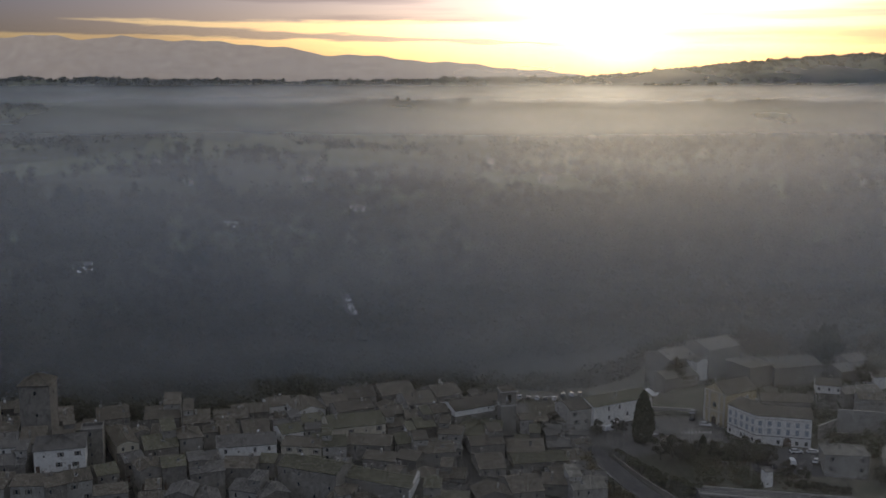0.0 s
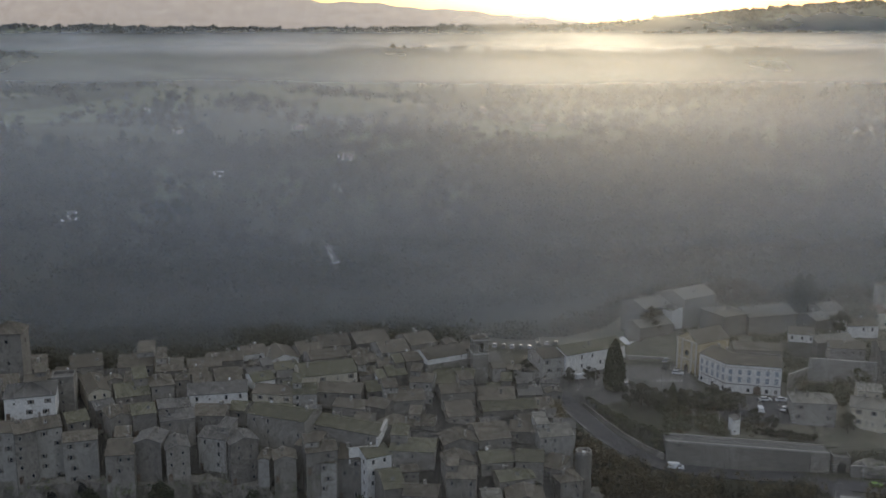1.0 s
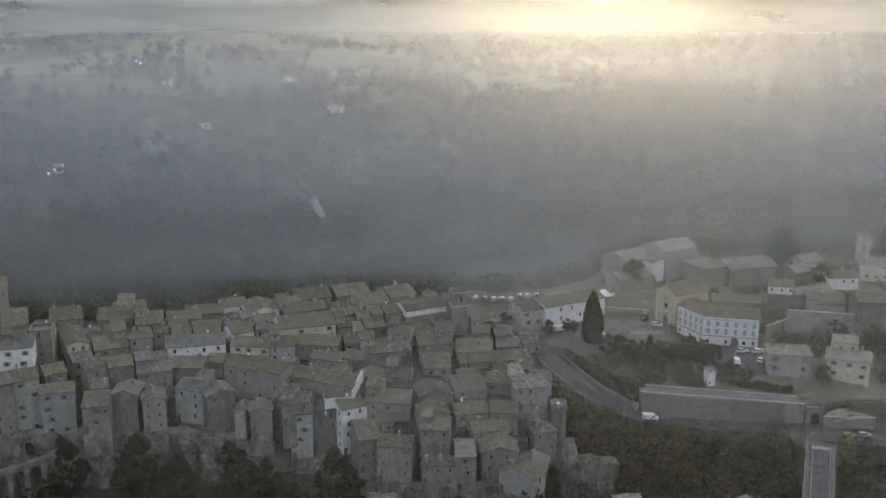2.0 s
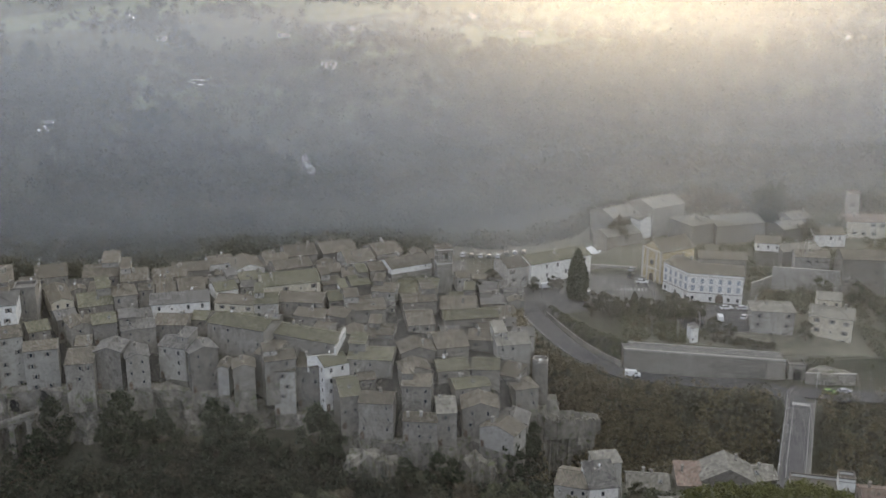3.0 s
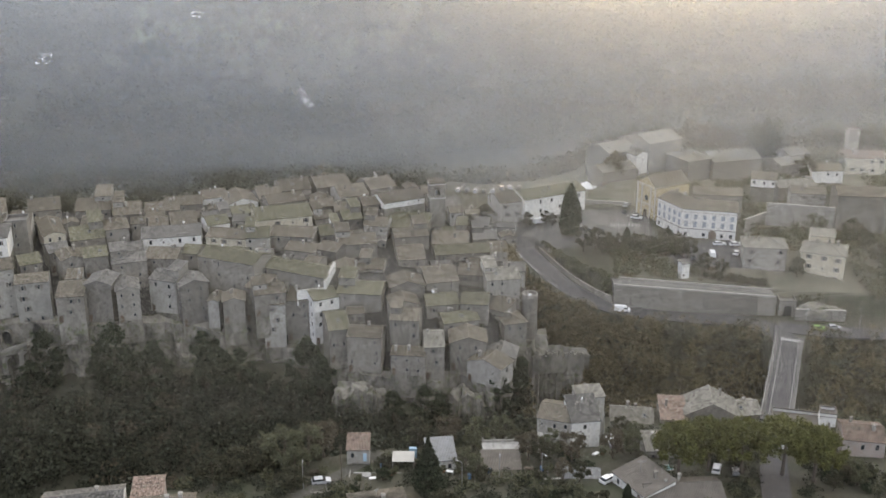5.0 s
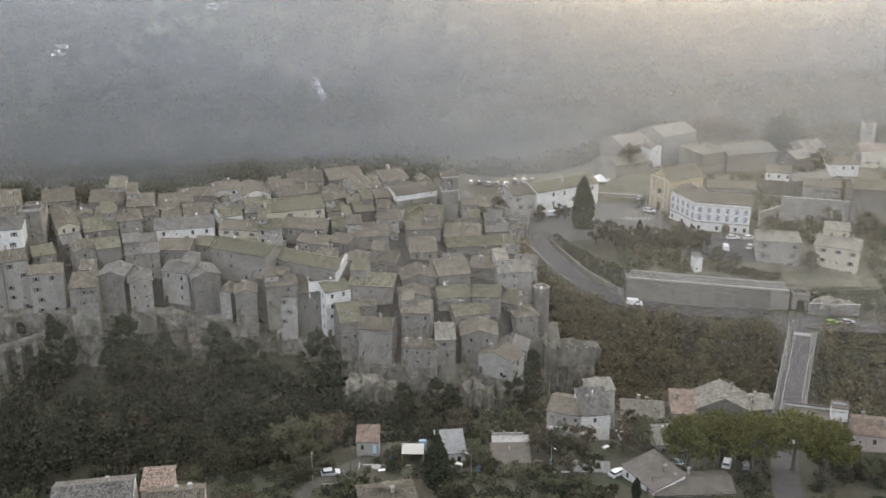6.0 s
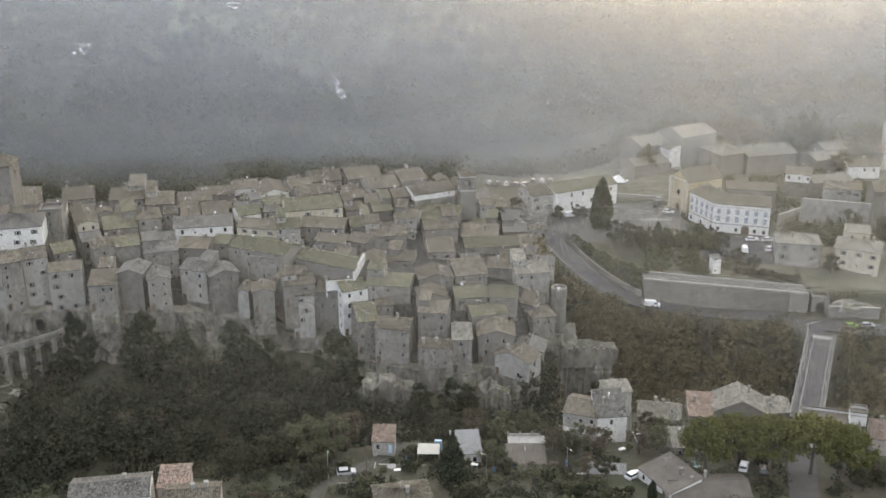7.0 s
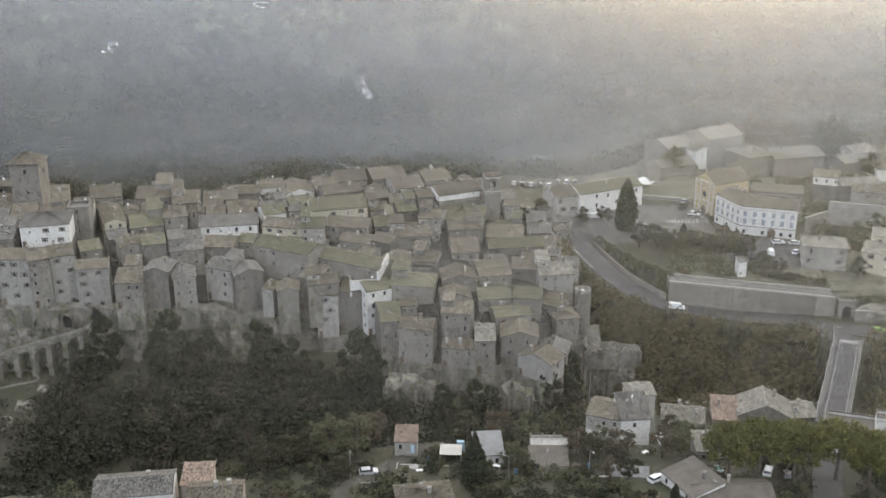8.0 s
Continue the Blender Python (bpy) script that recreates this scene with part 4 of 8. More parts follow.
house(-153.3, 288.1, 11, 8.7, 10.1, 18.4, 24.9, "gx", "rough", "brown", 2, 2)
house(-136.2, 287.3, 7, 6.8, 9.6, 18.5, 23.9, "gy", "stone", "olive", 2, 2)
house(-83.6, 308.0, 19, 8.0, 8.4, 13.2, 18.6, "gx", "rough", "brown", 2, 2)
house(-91.7, 304.2, 32, 6.1, 9.0, 14.9, 21.2, "gx", "stone", "grey", 2, 2)
house(-114.5, 309.6, 19, 6.3, 9.0, 21.9, 27.2, "gx", "stone", "brown", 2, 2)
house(-43.3, 347.3, 25, 8.3, 8.9, 13.7, 19.2, "gx", "stone", "olive", 2, 2)
house(20.2, 372.5, 9, 7.6, 8.4, 13.8, 18.9, "gx", "rough", "brown", 2, 2)
house(42.8, 325.4, 6, 6.2, 8.1, 6.3, 12.7, "sx", "stone", "brown", 2, 2)
house(-50.8, 339.4, 23, 9.0, 8.1, 14.9, 20.1, "gx", "stone", "grey", 2, 2)
house(-149.1, 331.1, 10, 8.5, 9.4, 19.9, 25.3, "sx", "pale", "brown", 2, 2)
house(-109.2, 319.6, 15, 6.2, 9.5, 18.8, 24.3, "sx", "pale", "brown", 2, 2)
house(-18.1, 361.1, 19, 6.4, 8.2, 13.9, 19.2, "gy", "stone", "brown", 2, 2)
house(-122.7, 305.6, 15, 7.3, 9.8, 20.2, 26.3, "sx", "pale", "brown", 2, 2)
house(-138.2, 340.7, 17, 6.8, 9.0, 18.3, 24.6, "sx", "stone", "brown", 2, 2)
house(7.9, 364.0, 28, 6.9, 8.8, 13.2, 19.6, "gx", "stone", "brown", 2, 2)
house(-124.0, 293.1, 9, 7.6, 9.4, 18.3, 24.3, "gx", "stone", "grey", 2, 2)
house(37.1, 312.7, 12, 6.8, 9.4, 7.5, 13.1, "gx", "pale", "brown", 2, 2)
house(-96.6, 294.2, 31, 6.2, 9.4, 15.8, 21.1, "gx", "stone", "olive", 2, 2)
house(-135.2, 317.0, 9, 7.2, 9.1, 19.7, 26.1, "gx", "stone", "brown", 2, 2)
house(-159.2, 277.0, 9, 8.2, 8.1, 17.4, 23.9, "gx", "stone", "brown", 2, 2)
house(-68.1, 329.1, 14, 6.1, 8.2, 14.5, 19.9, "sx", "pale", "brown", 2, 2)
house(46.9, 308.9, 2, 6.4, 8.1, 8.1, 13.5, "gx", "pale", "grey", 2, 2)
house(-143.5, 287.6, 18, 6.3, 9.5, 17.2, 23.5, "gx", "stone", "brown", 2, 2)
house(-15.1, 339.5, 23, 6.5, 8.3, 14.9, 20.2, "gx", "stone", "brown", 2, 2)
house(-91.1, 331.3, 10, 6.7, 8.2, 13.6, 19.5, "sx", "stone", "brown", 2, 2)
house(-74.7, 329.2, 13, 4.4, 6.8, 16.2, 21.7, "gx", "stone", "brown", 2, 2)
house(-145.4, 342.5, 13, 4.7, 5.1, 18.8, 25.1, "sx", "stone", "brown", 2, 2)
house(-117.5, 330.3, 19, 5.0, 5.9, 16.9, 22.0, "gx", "pale", "brown", 2, 2)
house(-59.2, 348.8, 20, 5.7, 7.2, 11.6, 17.1, "gx", "pale", "brown", 2, 2)
house(-142.7, 310.2, 11, 5.0, 5.5, 21.0, 26.1, "gx", "rough", "olive", 2, 2)
house(-3.1, 326.9, 14, 4.1, 6.9, 12.8, 18.1, "gx", "stone", "brown", 2, 2)
house(-39.5, 309.6, -16, 4.0, 5.2, 13.8, 19.0, "gx", "pale", "olive", 2, 2)
house(-49.9, 372.1, 18, 4.6, 7.0, 11.2, 17.5, "gx", "rough", "brown", 2, 2)
house(-11.1, 333.1, 14, 4.4, 4.9, 13.3, 18.7, "gx", "stone", "brown", 2, 2)
house(28.9, 354.5, 9, 4.6, 6.6, 11.5, 17.4, "gx", "pale", "brown", 2, 2)
house(-159.8, 327.4, 20, 4.0, 6.3, 18.4, 24.3, "gx", "stone", "brown", 2, 2)
house(42.9, 318.6, 4, 4.4, 4.7, 6.7, 13.1, "sx", "rough", "grey", 2, 2)
house(46.2, 334.8, 5, 5.0, 4.6, 10.0, 15.4, "gy", "stone", "brown", 2, 2)
house(-30.9, 308.4, -10, 4.6, 4.5, 13.0, 19.3, "gx", "stone", "grey", 2, 2)
house(-34.5, 345.5, 16, 5.5, 5.5, 13.5, 18.7, "gx", "rough", "brown", 2, 2)
house(24.2, 312.1, 9, 6.2, 5.3, 7.6, 13.7, "gx", "stone", "grey", 2, 2)
house(12.8, 371.4, 18, 4.2, 6.0, 14.7, 21.0, "gy", "stone", "brown", 2, 2)
house(-15.1, 303.7, -21, 4.9, 5.4, 11.8, 18.3, "gx", "rough", "brown", 2, 2)
house(-26.4, 349.9, 18, 6.0, 4.6, 14.2, 19.9, "gx", "pale", "brown", 2, 2)
house(-82.3, 288.5, 12, 4.4, 5.2, 12.6, 18.8, "sx", "pale", "brown", 2, 2)
house(34.5, 360.0, 6, 4.8, 5.0, 9.6, 15.2, "gx", "stone", "brown", 2, 2)
house(-110.5, 331.1, 26, 5.3, 4.7, 15.4, 21.3, "gx", "stone", "brown", 2, 2)
house(-42.5, 334.7, 4, 5.0, 6.7, 14.4, 20.8, "gx", "pale", "grey", 2, 2)
house(-41.8, 374.2, 17, 4.5, 5.5, 14.0, 19.2, "gx", "stone", "brown", 2, 2)
house(-72.1, 340.0, 9, 6.1, 6.6, 14.8, 20.2, "gx", "stone", "brown", 2, 2)
house(0.3, 280.4, 12, 4.9, 5.0, 5.3, 11.6, "gx", "stone", "brown", 2, 2)
house(-39.4, 327.7, 10, 4.8, 4.6, 13.8, 20.1, "gx", "pale", "olive", 2, 2)
house(4.8, 325.3, 6, 2.7, 4.5, 11.7, 17.2, "gy", "pale", "grey", 2, 2)
house(-56.6, 359.7, 12, 4.1, 5.1, 11.0, 16.9, "gx", "stone", "brown", 2, 2)
house(45.8, 347.3, -8, 6.3, 4.8, 8.2, 14.5, "gx", "pale", "grey", 2, 2)
house(-81.9, 330.8, 23, 6.0, 5.1, 15.8, 20.9, "gy", "pale", "brown", 2, 2)
house(-117.2, 337.6, 20, 4.7, 4.8, 15.1, 20.8, "gx", "stone", "brown", 2, 2)
house(-97.0, 330.6, 26, 4.5, 4.7, 15.6, 21.2, "gy", "rough", "brown", 2, 2)


# ---------- landmarks of the old town ----------
def arch_hole(s, x0, x1, y, z0, z1, mat_depth=0.5):
    """A deep arched recess drawn as a lining: jambs and a round head."""
    r = (x1 - x0) / 2
    cx = (x0 + x1) / 2
    pts = [(x0, z0), (x0, z1 - r)] + [(cx - r * math.cos(a), z1 - r + r * math.sin(a)) for a in np.linspace(0, math.pi, 9)[1:-1]] + [(x1, z1 - r), (x1, z0)]
    for (a, b), (c, d) in zip(pts, pts[1:]):
        s.quad((a, y, b), (c, y, d), (c, y + mat_depth, d), (a, y + mat_depth, b))
    return pts


def arch_plate(pts, y):
    """A flat plate in the shape of an arch."""
    s = Shape()
    n = len(pts)
    s.v = [(x, y, z) for x, z in pts] + [(x, y + 0.08, z) for x, z in pts]
    s.f = [tuple(range(n)), tuple(reversed(range(n, 2 * n)))] + [(i, (i + 1) % n, n + (i + 1) % n, n + i) for i in range(n)]
    return s


# near-black colour for plates that stand in for shade inside arches
ARCH_SHADE = surface("arch_shade", (0.03, 0.028, 0.026), (0.05, 0.047, 0.043), vary=0.05, bump=0.1)


def tower(x, y, turn, w, base, eave):
    top = thing("watch_tower", pose(x, y, base, 0, 0, turn), "tall square tufa watch tower with a low tiled pyramid roof", "tower")
    h = eave - base
    s = Shape()
    holes = [(w * 0.46, w * 0.56, h - 3.2, h - 1.8), (w * 0.5, w * 0.58, h - 10, h - 9)]
    panel(s, (-w / 2, -w / 2, 0), (1, 0, 0), w, h, holes, 0.5)
    panel(s, (w / 2, -w / 2, 0), (0, 1, 0), w, h, [(w * 0.45, w * 0.55, h - 4, h - 2.6)], 0.5)
    panel(s, (w / 2, w / 2, 0), (-1, 0, 0), w, h, [])
    panel(s, (-w / 2, w / 2, 0), (0, -1, 0), w, h, [])
    s.box(-w / 2 - 0.15, w / 2 + 0.15, -w / 2 - 0.15, w / 2 + 0.15, h - 0.35, h)
    part("wall", s, WALL["stone"], top)
    for a, b, c, d in holes:
        p = Shape()
        p.box(a - w / 2, b - w / 2, -w / 2 + 0.4, -w / 2 + 0.5, c, d)
        part("pane", p, PANE, top)
    r, rnd, q = Shape(), random.Random(4), w / 2 + 0.6
    A, B, C, D, P = (-q, -q, h + 0.16), (q, -q, h + 0.16), (q, q, h + 0.16), (-q, q, h + 0.16), (0, 0, h + 3.2)
    for a, b in ((A, B), (B, C), (C, D), (D, A)):
        slope(r, a, b, P, P, rnd)
    part("roof", r, TILE["brown"], top)


def belfry(x, y, turn, w, base, eave):
    top = thing("bell_tower", pose(x, y, base, 0, 0, turn), "square stone bell tower with arched openings", "bell tower")
    h = eave - base
    s = Shape()
    hole = (w * 0.32, w * 0.68, h - 4.6, h - 1.5)
    for o, u in (((-w / 2, -w / 2, 0), (1, 0, 0)), ((w / 2, -w / 2, 0), (0, 1, 0)), ((w / 2, w / 2, 0), (-1, 0, 0)), ((-w / 2, w / 2, 0), (0, -1, 0))):
        panel(s, o, u, w, h, [hole], 0.7)
    part("wall", s, WALL["stone"], top)
    for z in (h - 5.4, h - 0.5):
        c = Shape()
        c.box(-w / 2 - 0.2, w / 2 + 0.2, -w / 2 - 0.2, w / 2 + 0.2, z, z + 0.3)
        part("cornice", c, TRIM, top)
    b = Shape()
    b.tube([(0, 0, h - 4.2), (0, 0, h - 3.9), (0, 0, h - 3.2), (0, 0, h - 2.8)], [0.7, 0.6, 0.4, 0.12], 12)
    part("bell", b, METAL, top)
    r, rnd, q = Shape(), random.Random(8), w / 2 + 0.35
    A, B, C, D, P = (-q, -q, h + 0.16), (q, -q, h + 0.16), (q, q, h + 0.16), (-q, q, h + 0.16), (0, 0, h + 1.6)
    for a, b in ((A, B), (B, C), (C, D), (D, A)):
        slope(r, a, b, P, P, rnd)
    part("roof", r, TILE["brown"], top)


tower(-127.4, 325, 6, 9.2, 15, 39.6)
belfry(21.9, 354.5, 12, 5.2, 12, 28.6)


def turret():
    top = thing("round_turret", pose(50.6, 293.8, 0), "round tufa corner turret with an open flat top", "turret")
    s = Shape()
    ring = [(2.35 * math.cos(a), 2.35 * math.sin(a)) for a in np.linspace(0, math.tau, 21)[:-1]]
    s.prism([(x * 1.06, y * 1.06) for x, y in ring], -8, 6.5, 0.95)
    s.prism(ring, 6.5, 11.6)
    part("wall", s, WALL["stone"], top)
    for k in range(20):
        a, b = ring[k], ring[(k + 1) % 20]
        c = Shape()
        c.quad((*a, 11.6), (*b, 11.6), (*b, 12.5), (*a, 12.5))
        i0, i1 = (a[0] * 0.84, a[1] * 0.84), (b[0] * 0.84, b[1] * 0.84)
        c.quad((*i1, 11.6), (*i0, 11.6), (*i0, 12.5), (*i1, 12.5))
        c.quad((*a, 12.5), (*b, 12.5), (*i1, 12.5), (*i0, 12.5))
        part("parapet_stone", c, WALL["rough"], top)
    p = Shape()
    p.box(-0.5, 0.4, -0.3, 0.3, 11.6, 12.2)
    part("roof_hatch", p, PLASTIC, top)


turret()


def white_parapet():
    """The whitewashed raking gable coping at the end of the long mossy roof, and the terrace wall at its foot."""
    lo, hi = Vector((-9.5, 289.2, 17.6)), Vector((-7.0, 295.2, 21.6))
    top = thing("raking_parapet_wall", pose(*lo), "white-rendered raking parapet wall beside a mossy roof", "parapet wall", "old town houses")
    d = hi - lo
    out = Vector((d.y, -d.x, 0)).normalized() * 0.3
    s = Shape()
    A, B, C, D = -out, out, d + out, d - out
    down = Vector((0, 0, -2.6))
    s.quad(A, B, C, D)
    for p, q in ((A, B), (B, C), (C, D), (D, A)):
        s.quad(p + down, q + down, q, p)
    part("wall", s, WALL["white"], top)
    c = Shape()
    up = Vector((0, 0, 0.12))
    P = [p * 1.0 + up for p in (A * 1.4, B * 1.4, d + out * 1.4, d - out * 1.4)]
    c.quad(*P)
    for k in range(4):
        c.quad(P[k] - up, P[(k + 1) % 4] - up, P[(k + 1) % 4], P[k])
    part("coping", c, TRIM, top)
    t = thing("terrace_wall", pose(-13.6, 288.5, 13.4, 0, 0, 15), "low white-rendered roof terrace wall", "terrace wall", "old town houses")
    s = Shape()
    s.box(-4.0, 4.0, -0.2, 0.2, -2.5, 2.3)
    part("wall", s, WALL["white"], t)
    c = Shape()
    c.box(-4.05, 4.05, -0.26, 0.26, 2.3, 2.4)
    part("coping", c, TRIM, t)


white_parapet()


# ---------- the newer quarter ----------
HALL_SHUTTER = surface("grey_blue_shutters", (0.27, 0.30, 0.33), (0.35, 0.38, 0.41), big=1.5, vary=0.1, bump=0.1)


def town_hall():
    L_, M_, R_ = Vector((99.3, 358.8, 0)), Vector((105.4, 346.3, 0)), Vector((122.9, 342.1, 0))
    base, eave = 10.8, 21.5
    top = thing("town_hall", pose(*M_[:2], base), "long white three-storey palazzo with grey shuttered windows", "palazzo")
    h = eave - base
    o = -M_
    wins = []
    s = Shape()

    def facade(a, b, cols, tall=True):
        u = (b - a).normalized()
        w = (b - a).length
        turn = math.degrees(math.atan2(u.y, u.x))
        holes = []
        for k, (z, wh) in enumerate(((1.4, 1.4), (4.7, 2.0), (7.5, 1.7))):
            for c in range(cols):
                cx = w * (c + 0.5) / cols
                if k == 0 and tall and c in (1, 3):
                    continue
                holes.append((cx - 0.55, cx + 0.55, z, z + wh))
                p = a + o + u * cx
                wins.append((p.x, p.y, z, turn, 1.1, wh, k > 0))
        panel(s, a + o, u, w, h, holes)
        return u, w, turn

    f1 = facade(L_, M_, 5)
    f2 = facade(M_, R_, 6)
    Lb, Mb, Rb = L_ + Vector((9.9, 4.8, 0)), Vector((113.0, 355.8, 0)), R_ + Vector((2.6, 10.7, 0))
    for a, b in ((R_, Rb), (Rb, Mb), (Mb, Lb), (Lb, L_)):
        panel(s, a + o, (b - a).normalized(), (b - a).length, h, [])
    for a, b in ((L_, M_), (M_, R_), (R_, Rb), (Lb, L_)):
        a, b = a + o, b + o
        s.quad((a.x, a.y, -3), (b.x, b.y, -3), (b.x, b.y, 0), (a.x, a.y, 0))
    part("wall", s, WALL["white"], top)
    r, rnd = Shape(), random.Random(5)
    up, rise = Vector((0, 0, h + 0.16)), Vector((0, 0, h + 2.4))
    cen = lambda a, b: (a + b) / 2 + o + rise  # noqa: E731
    rl, rm, rr = cen(L_, Lb), cen(M_, Mb), cen(R_, Rb)
    q = 1.03
    E = lambda p: (p - Vector((110, 351, 0))) * q + Vector((110, 351, 0)) + o + up  # noqa: E731
    for a, b, c, d in ((E(L_), E(M_), rm, rl), (E(M_), E(R_), rr, rm), (E(Rb), E(Mb), rm, rr), (E(Mb), E(Lb), rl, rm), (E(R_), E(Rb), rr, rr), (E(Lb), E(L_), rl, rl)):
        slope(r, a, b, c, d, rnd)
    part("roof", r, TILE["brown"], top)
    for x, y, z, t, w, hh, sh in wins:
        put_window(top, x, y, z, t, w, hh, False)
        if sh:
            for side in (-1, 1):
                q = Shape()
                q.box(-0.29, 0.29, -0.05, -0.01, 0.04, hh - 0.04)
                part("shutter", q, HALL_SHUTTER, top, m=pose(x, y, z, 0, 0, t) @ pose(side * 0.31, -0.02, 0))
    for a, b in ((L_, M_), (M_, R_)):
        u = (b - a).normalized()
        t = math.degrees(math.atan2(u.y, u.x))
        for z in (3.9, 9.75):
            c = Shape()
            c.box(0, (b - a).length, -0.14, 0, z, z + 0.22)
            part("string_course", c, SHUTTER if z < 5 else TRIM, top, m=pose(*(a + o)[:2], 0, 0, 0, t))
    d = Shape()
    pts = arch_hole(d, -1.3, 1.3, -0.05, 0, 3.2)
    m = pose(*(M_.lerp(R_, 0.58) + o)[:2], 0.6, 0, 0, f2[2])
    part("portal", d, TRIM, top, m=m)
    part("door", arch_plate(pts, -0.03), DOORWOOD, top, m=m)
    for k in (0.3, 0.7):
        put_chimney(top, *(rl.lerp(rm, k))[:2], h + 2.2, rnd)


town_hall()
EQ = "houses of the newer quarter"
house(121.5, 364.6, -8, 17.0, 9.0, 11.2, 20.8, "gx", "stone", "brown", 2, 5, group=EQ)
house(167.6, 350.0, -6, 17.0, 11.0, 11.0, 25.0, "gx", "stone", "brown", 4, 5, group=EQ, shutters=True)
house(187.0, 405.0, -4, 18.0, 10.0, 12.5, 23.3, "gx", "cream", "red", 3, 5, group=EQ, shutters=True)
house(192.6, 432.0, 0, 4.4, 4.4, 12.0, 28.0, "hip", "pale", "brown", 2, 1, group=EQ, doors=False, stack=False)
house(154.0, 366.0, -10, 12.0, 8.0, 14.0, 21.0, "gx", "pale", "brown", 2, 4, group=EQ)


def church():
    top = house(96.9, 367.8, -61, 10.4, 15, 10.8, 23.6, "gy", "ochre", "brown", 0, 1, name="church", group="", label="ochre-plastered church with a pedimented front and tiled roof", pitch=0.62, doors=False, stack=False)
    top["category"] = "church"
    h = 12.8
    for x in (-4.9, -2.4, 2.4, 4.9):
        p = Shape()
        p.box(x - 0.3, x + 0.3, -0.25, 0, 0, h - 0.3)
        part("pilaster", p, TRIM, top)
    for z in (h - 0.3, 5.6):
        c = Shape()
        c.box(-5.4, 5.4, -0.35, 0, z, z + 0.35)
        part("cornice", c, TRIM, top)
    d = Shape()
    pts = arch_hole(d, -1.1, 1.1, -0.12, 0, 3.8)
    part("portal", d, TRIM, top)
    part("door", arch_plate(pts, -0.08), DOORWOOD, top)
    w = Shape()
    ring = [(1.0 * math.cos(a), 8.0 + 1.0 * math.sin(a)) for a in np.linspace(0, math.tau, 17)[:-1]]
    w = arch_plate(ring, -0.1)
    part("round_window", w, PANE, top)
    k = Shape()
    k.box(-0.08, 0.08, -0.1, 0.06, h + 3.3, h + 4.9)
    k.box(-0.45, 0.45, -0.09, 0.05, h + 4.1, h + 4.3)
    part("cross", k, METAL, top)


church()


def strip(name, pts, width, material, lift, z=None, label="", category="road", kind="structure", edge=0.0):
    """A ribbon of road along (x, y) points, laid over the land or at the given heights."""
    pts = [Vector(p).to_3d() if len(p) == 2 else Vector(p) for p in pts]
    fine = []
    for i in range(len(pts) - 1):
        p0, p1, p2, p3 = pts[max(i - 1, 0)], pts[i], pts[i + 1], pts[min(i + 2, len(pts) - 1)]
        n = max(2, int((p2 - p1).length / 1.5))
        for k in range(n):
            t = k / n
            fine.append(0.5 * ((2 * p1) + (p2 - p0) * t + (2 * p0 - 5 * p1 + 4 * p2 - p3) * t * t + (3 * p1 - p0 - 3 * p2 + p3) * t ** 3))
    fine.append(pts[-1])
    s = Shape()
    rows = []
    for i, p in enumerate(fine):
        way = (fine[min(i + 1, len(fine) - 1)] - fine[max(i - 1, 0)]).normalized()
        side = Vector((way.y, -way.x, 0)) * width / 2
        a, b = p + side, p - side
        if z is None:
            a.z = b.z = max(float(height(a.x, a.y)), float(height(b.x, b.y)), float(height(p.x, p.y))) + lift
        else:
            a.z = b.z = float(np.interp(i / (len(fine) - 1), *z)) + lift
        rows.append((a, b))
    for (a, b), (c, d) in zip(rows, rows[1:]):
        s.quad(b, a, c, d)
        low = Vector((0, 0, -0.5))
        s.quad(a, a + low, c + low, c)
        s.quad(d, d + low, b + low, b)
    ob = new(name, s.mesh(name, material))
    tagged(ob, label, category, kind=kind)
    return ob


ROAD_UP = [(40, 357), (45, 351), (49.5, 344), (53, 335), (57, 325), (62, 315.5), (69, 307.8), (79, 302.2), (100, 300.9), (115, 300.2), (123, 295), (126, 285)]
strip("road", ROAD_UP, 7.4, ASPHALT, 0.16, label="grey asphalt road winding below the terrace wall", category="road")
strip("road_bank", [(126, 296), (140, 292), (165, 290), (200, 288)], 7.5, ASPHALT, 0.14, z=([0, 1], [0.9, 1.6]), label="asphalt side road along the bank", category="road")
strip("near_road", [(109.8, 241), (106, 230), (101.5, 216), (98, 204), (94, 188), (88, 160), (80, 120)], 6.0, ASPHALT, 0.22, label="asphalt road climbing from the bridge past pines", category="road")


def road_line(pts, width, lift, z=None, name="road_marking", label="white painted road line"):
    strip(name, pts, width, PAINT, lift, z=z, label=label, category="road marking")




def road_edge(pts, off):
    """Points along one side of the road, with the road's own height at each."""
    out, zs = [], []
    for i, p in enumerate(pts):
        way = (Vector(pts[min(i + 1, len(pts) - 1)]) - Vector(pts[max(i - 1, 0)])).normalized()
        side = Vector((way.y, -way.x))
        zs.append(max(float(height(p[0] + side.x * k, p[1] + side.y * k)) for k in (-3.7, 0, 3.7)))
        out.append((p[0] + side.x * off, p[1] + side.y * off))
    return out, ([i / (len(pts) - 1) for i in range(len(pts))], zs)


ROAD_FINE = [(float(along(t, *(q for i, p in enumerate(ROAD_UP) for q in (i, p[0])))), float(along(t, *(q for i, p in enumerate(ROAD_UP) for q in (i, p[1]))))) for t in np.arange(1, 9.01, 0.25)]
edge, rise = road_edge(ROAD_FINE[:18], 3.25)
road_line(edge, 0.16, 0.2, z=rise)
piazza = sheet("piazza_paving", np.arange(31, 97.5, 1.3), np.arange(337, 376, 1.3), PAVING, 0.14)
tagged(piazza, "grey stone-paved piazza before the church", "paving", kind="structure")
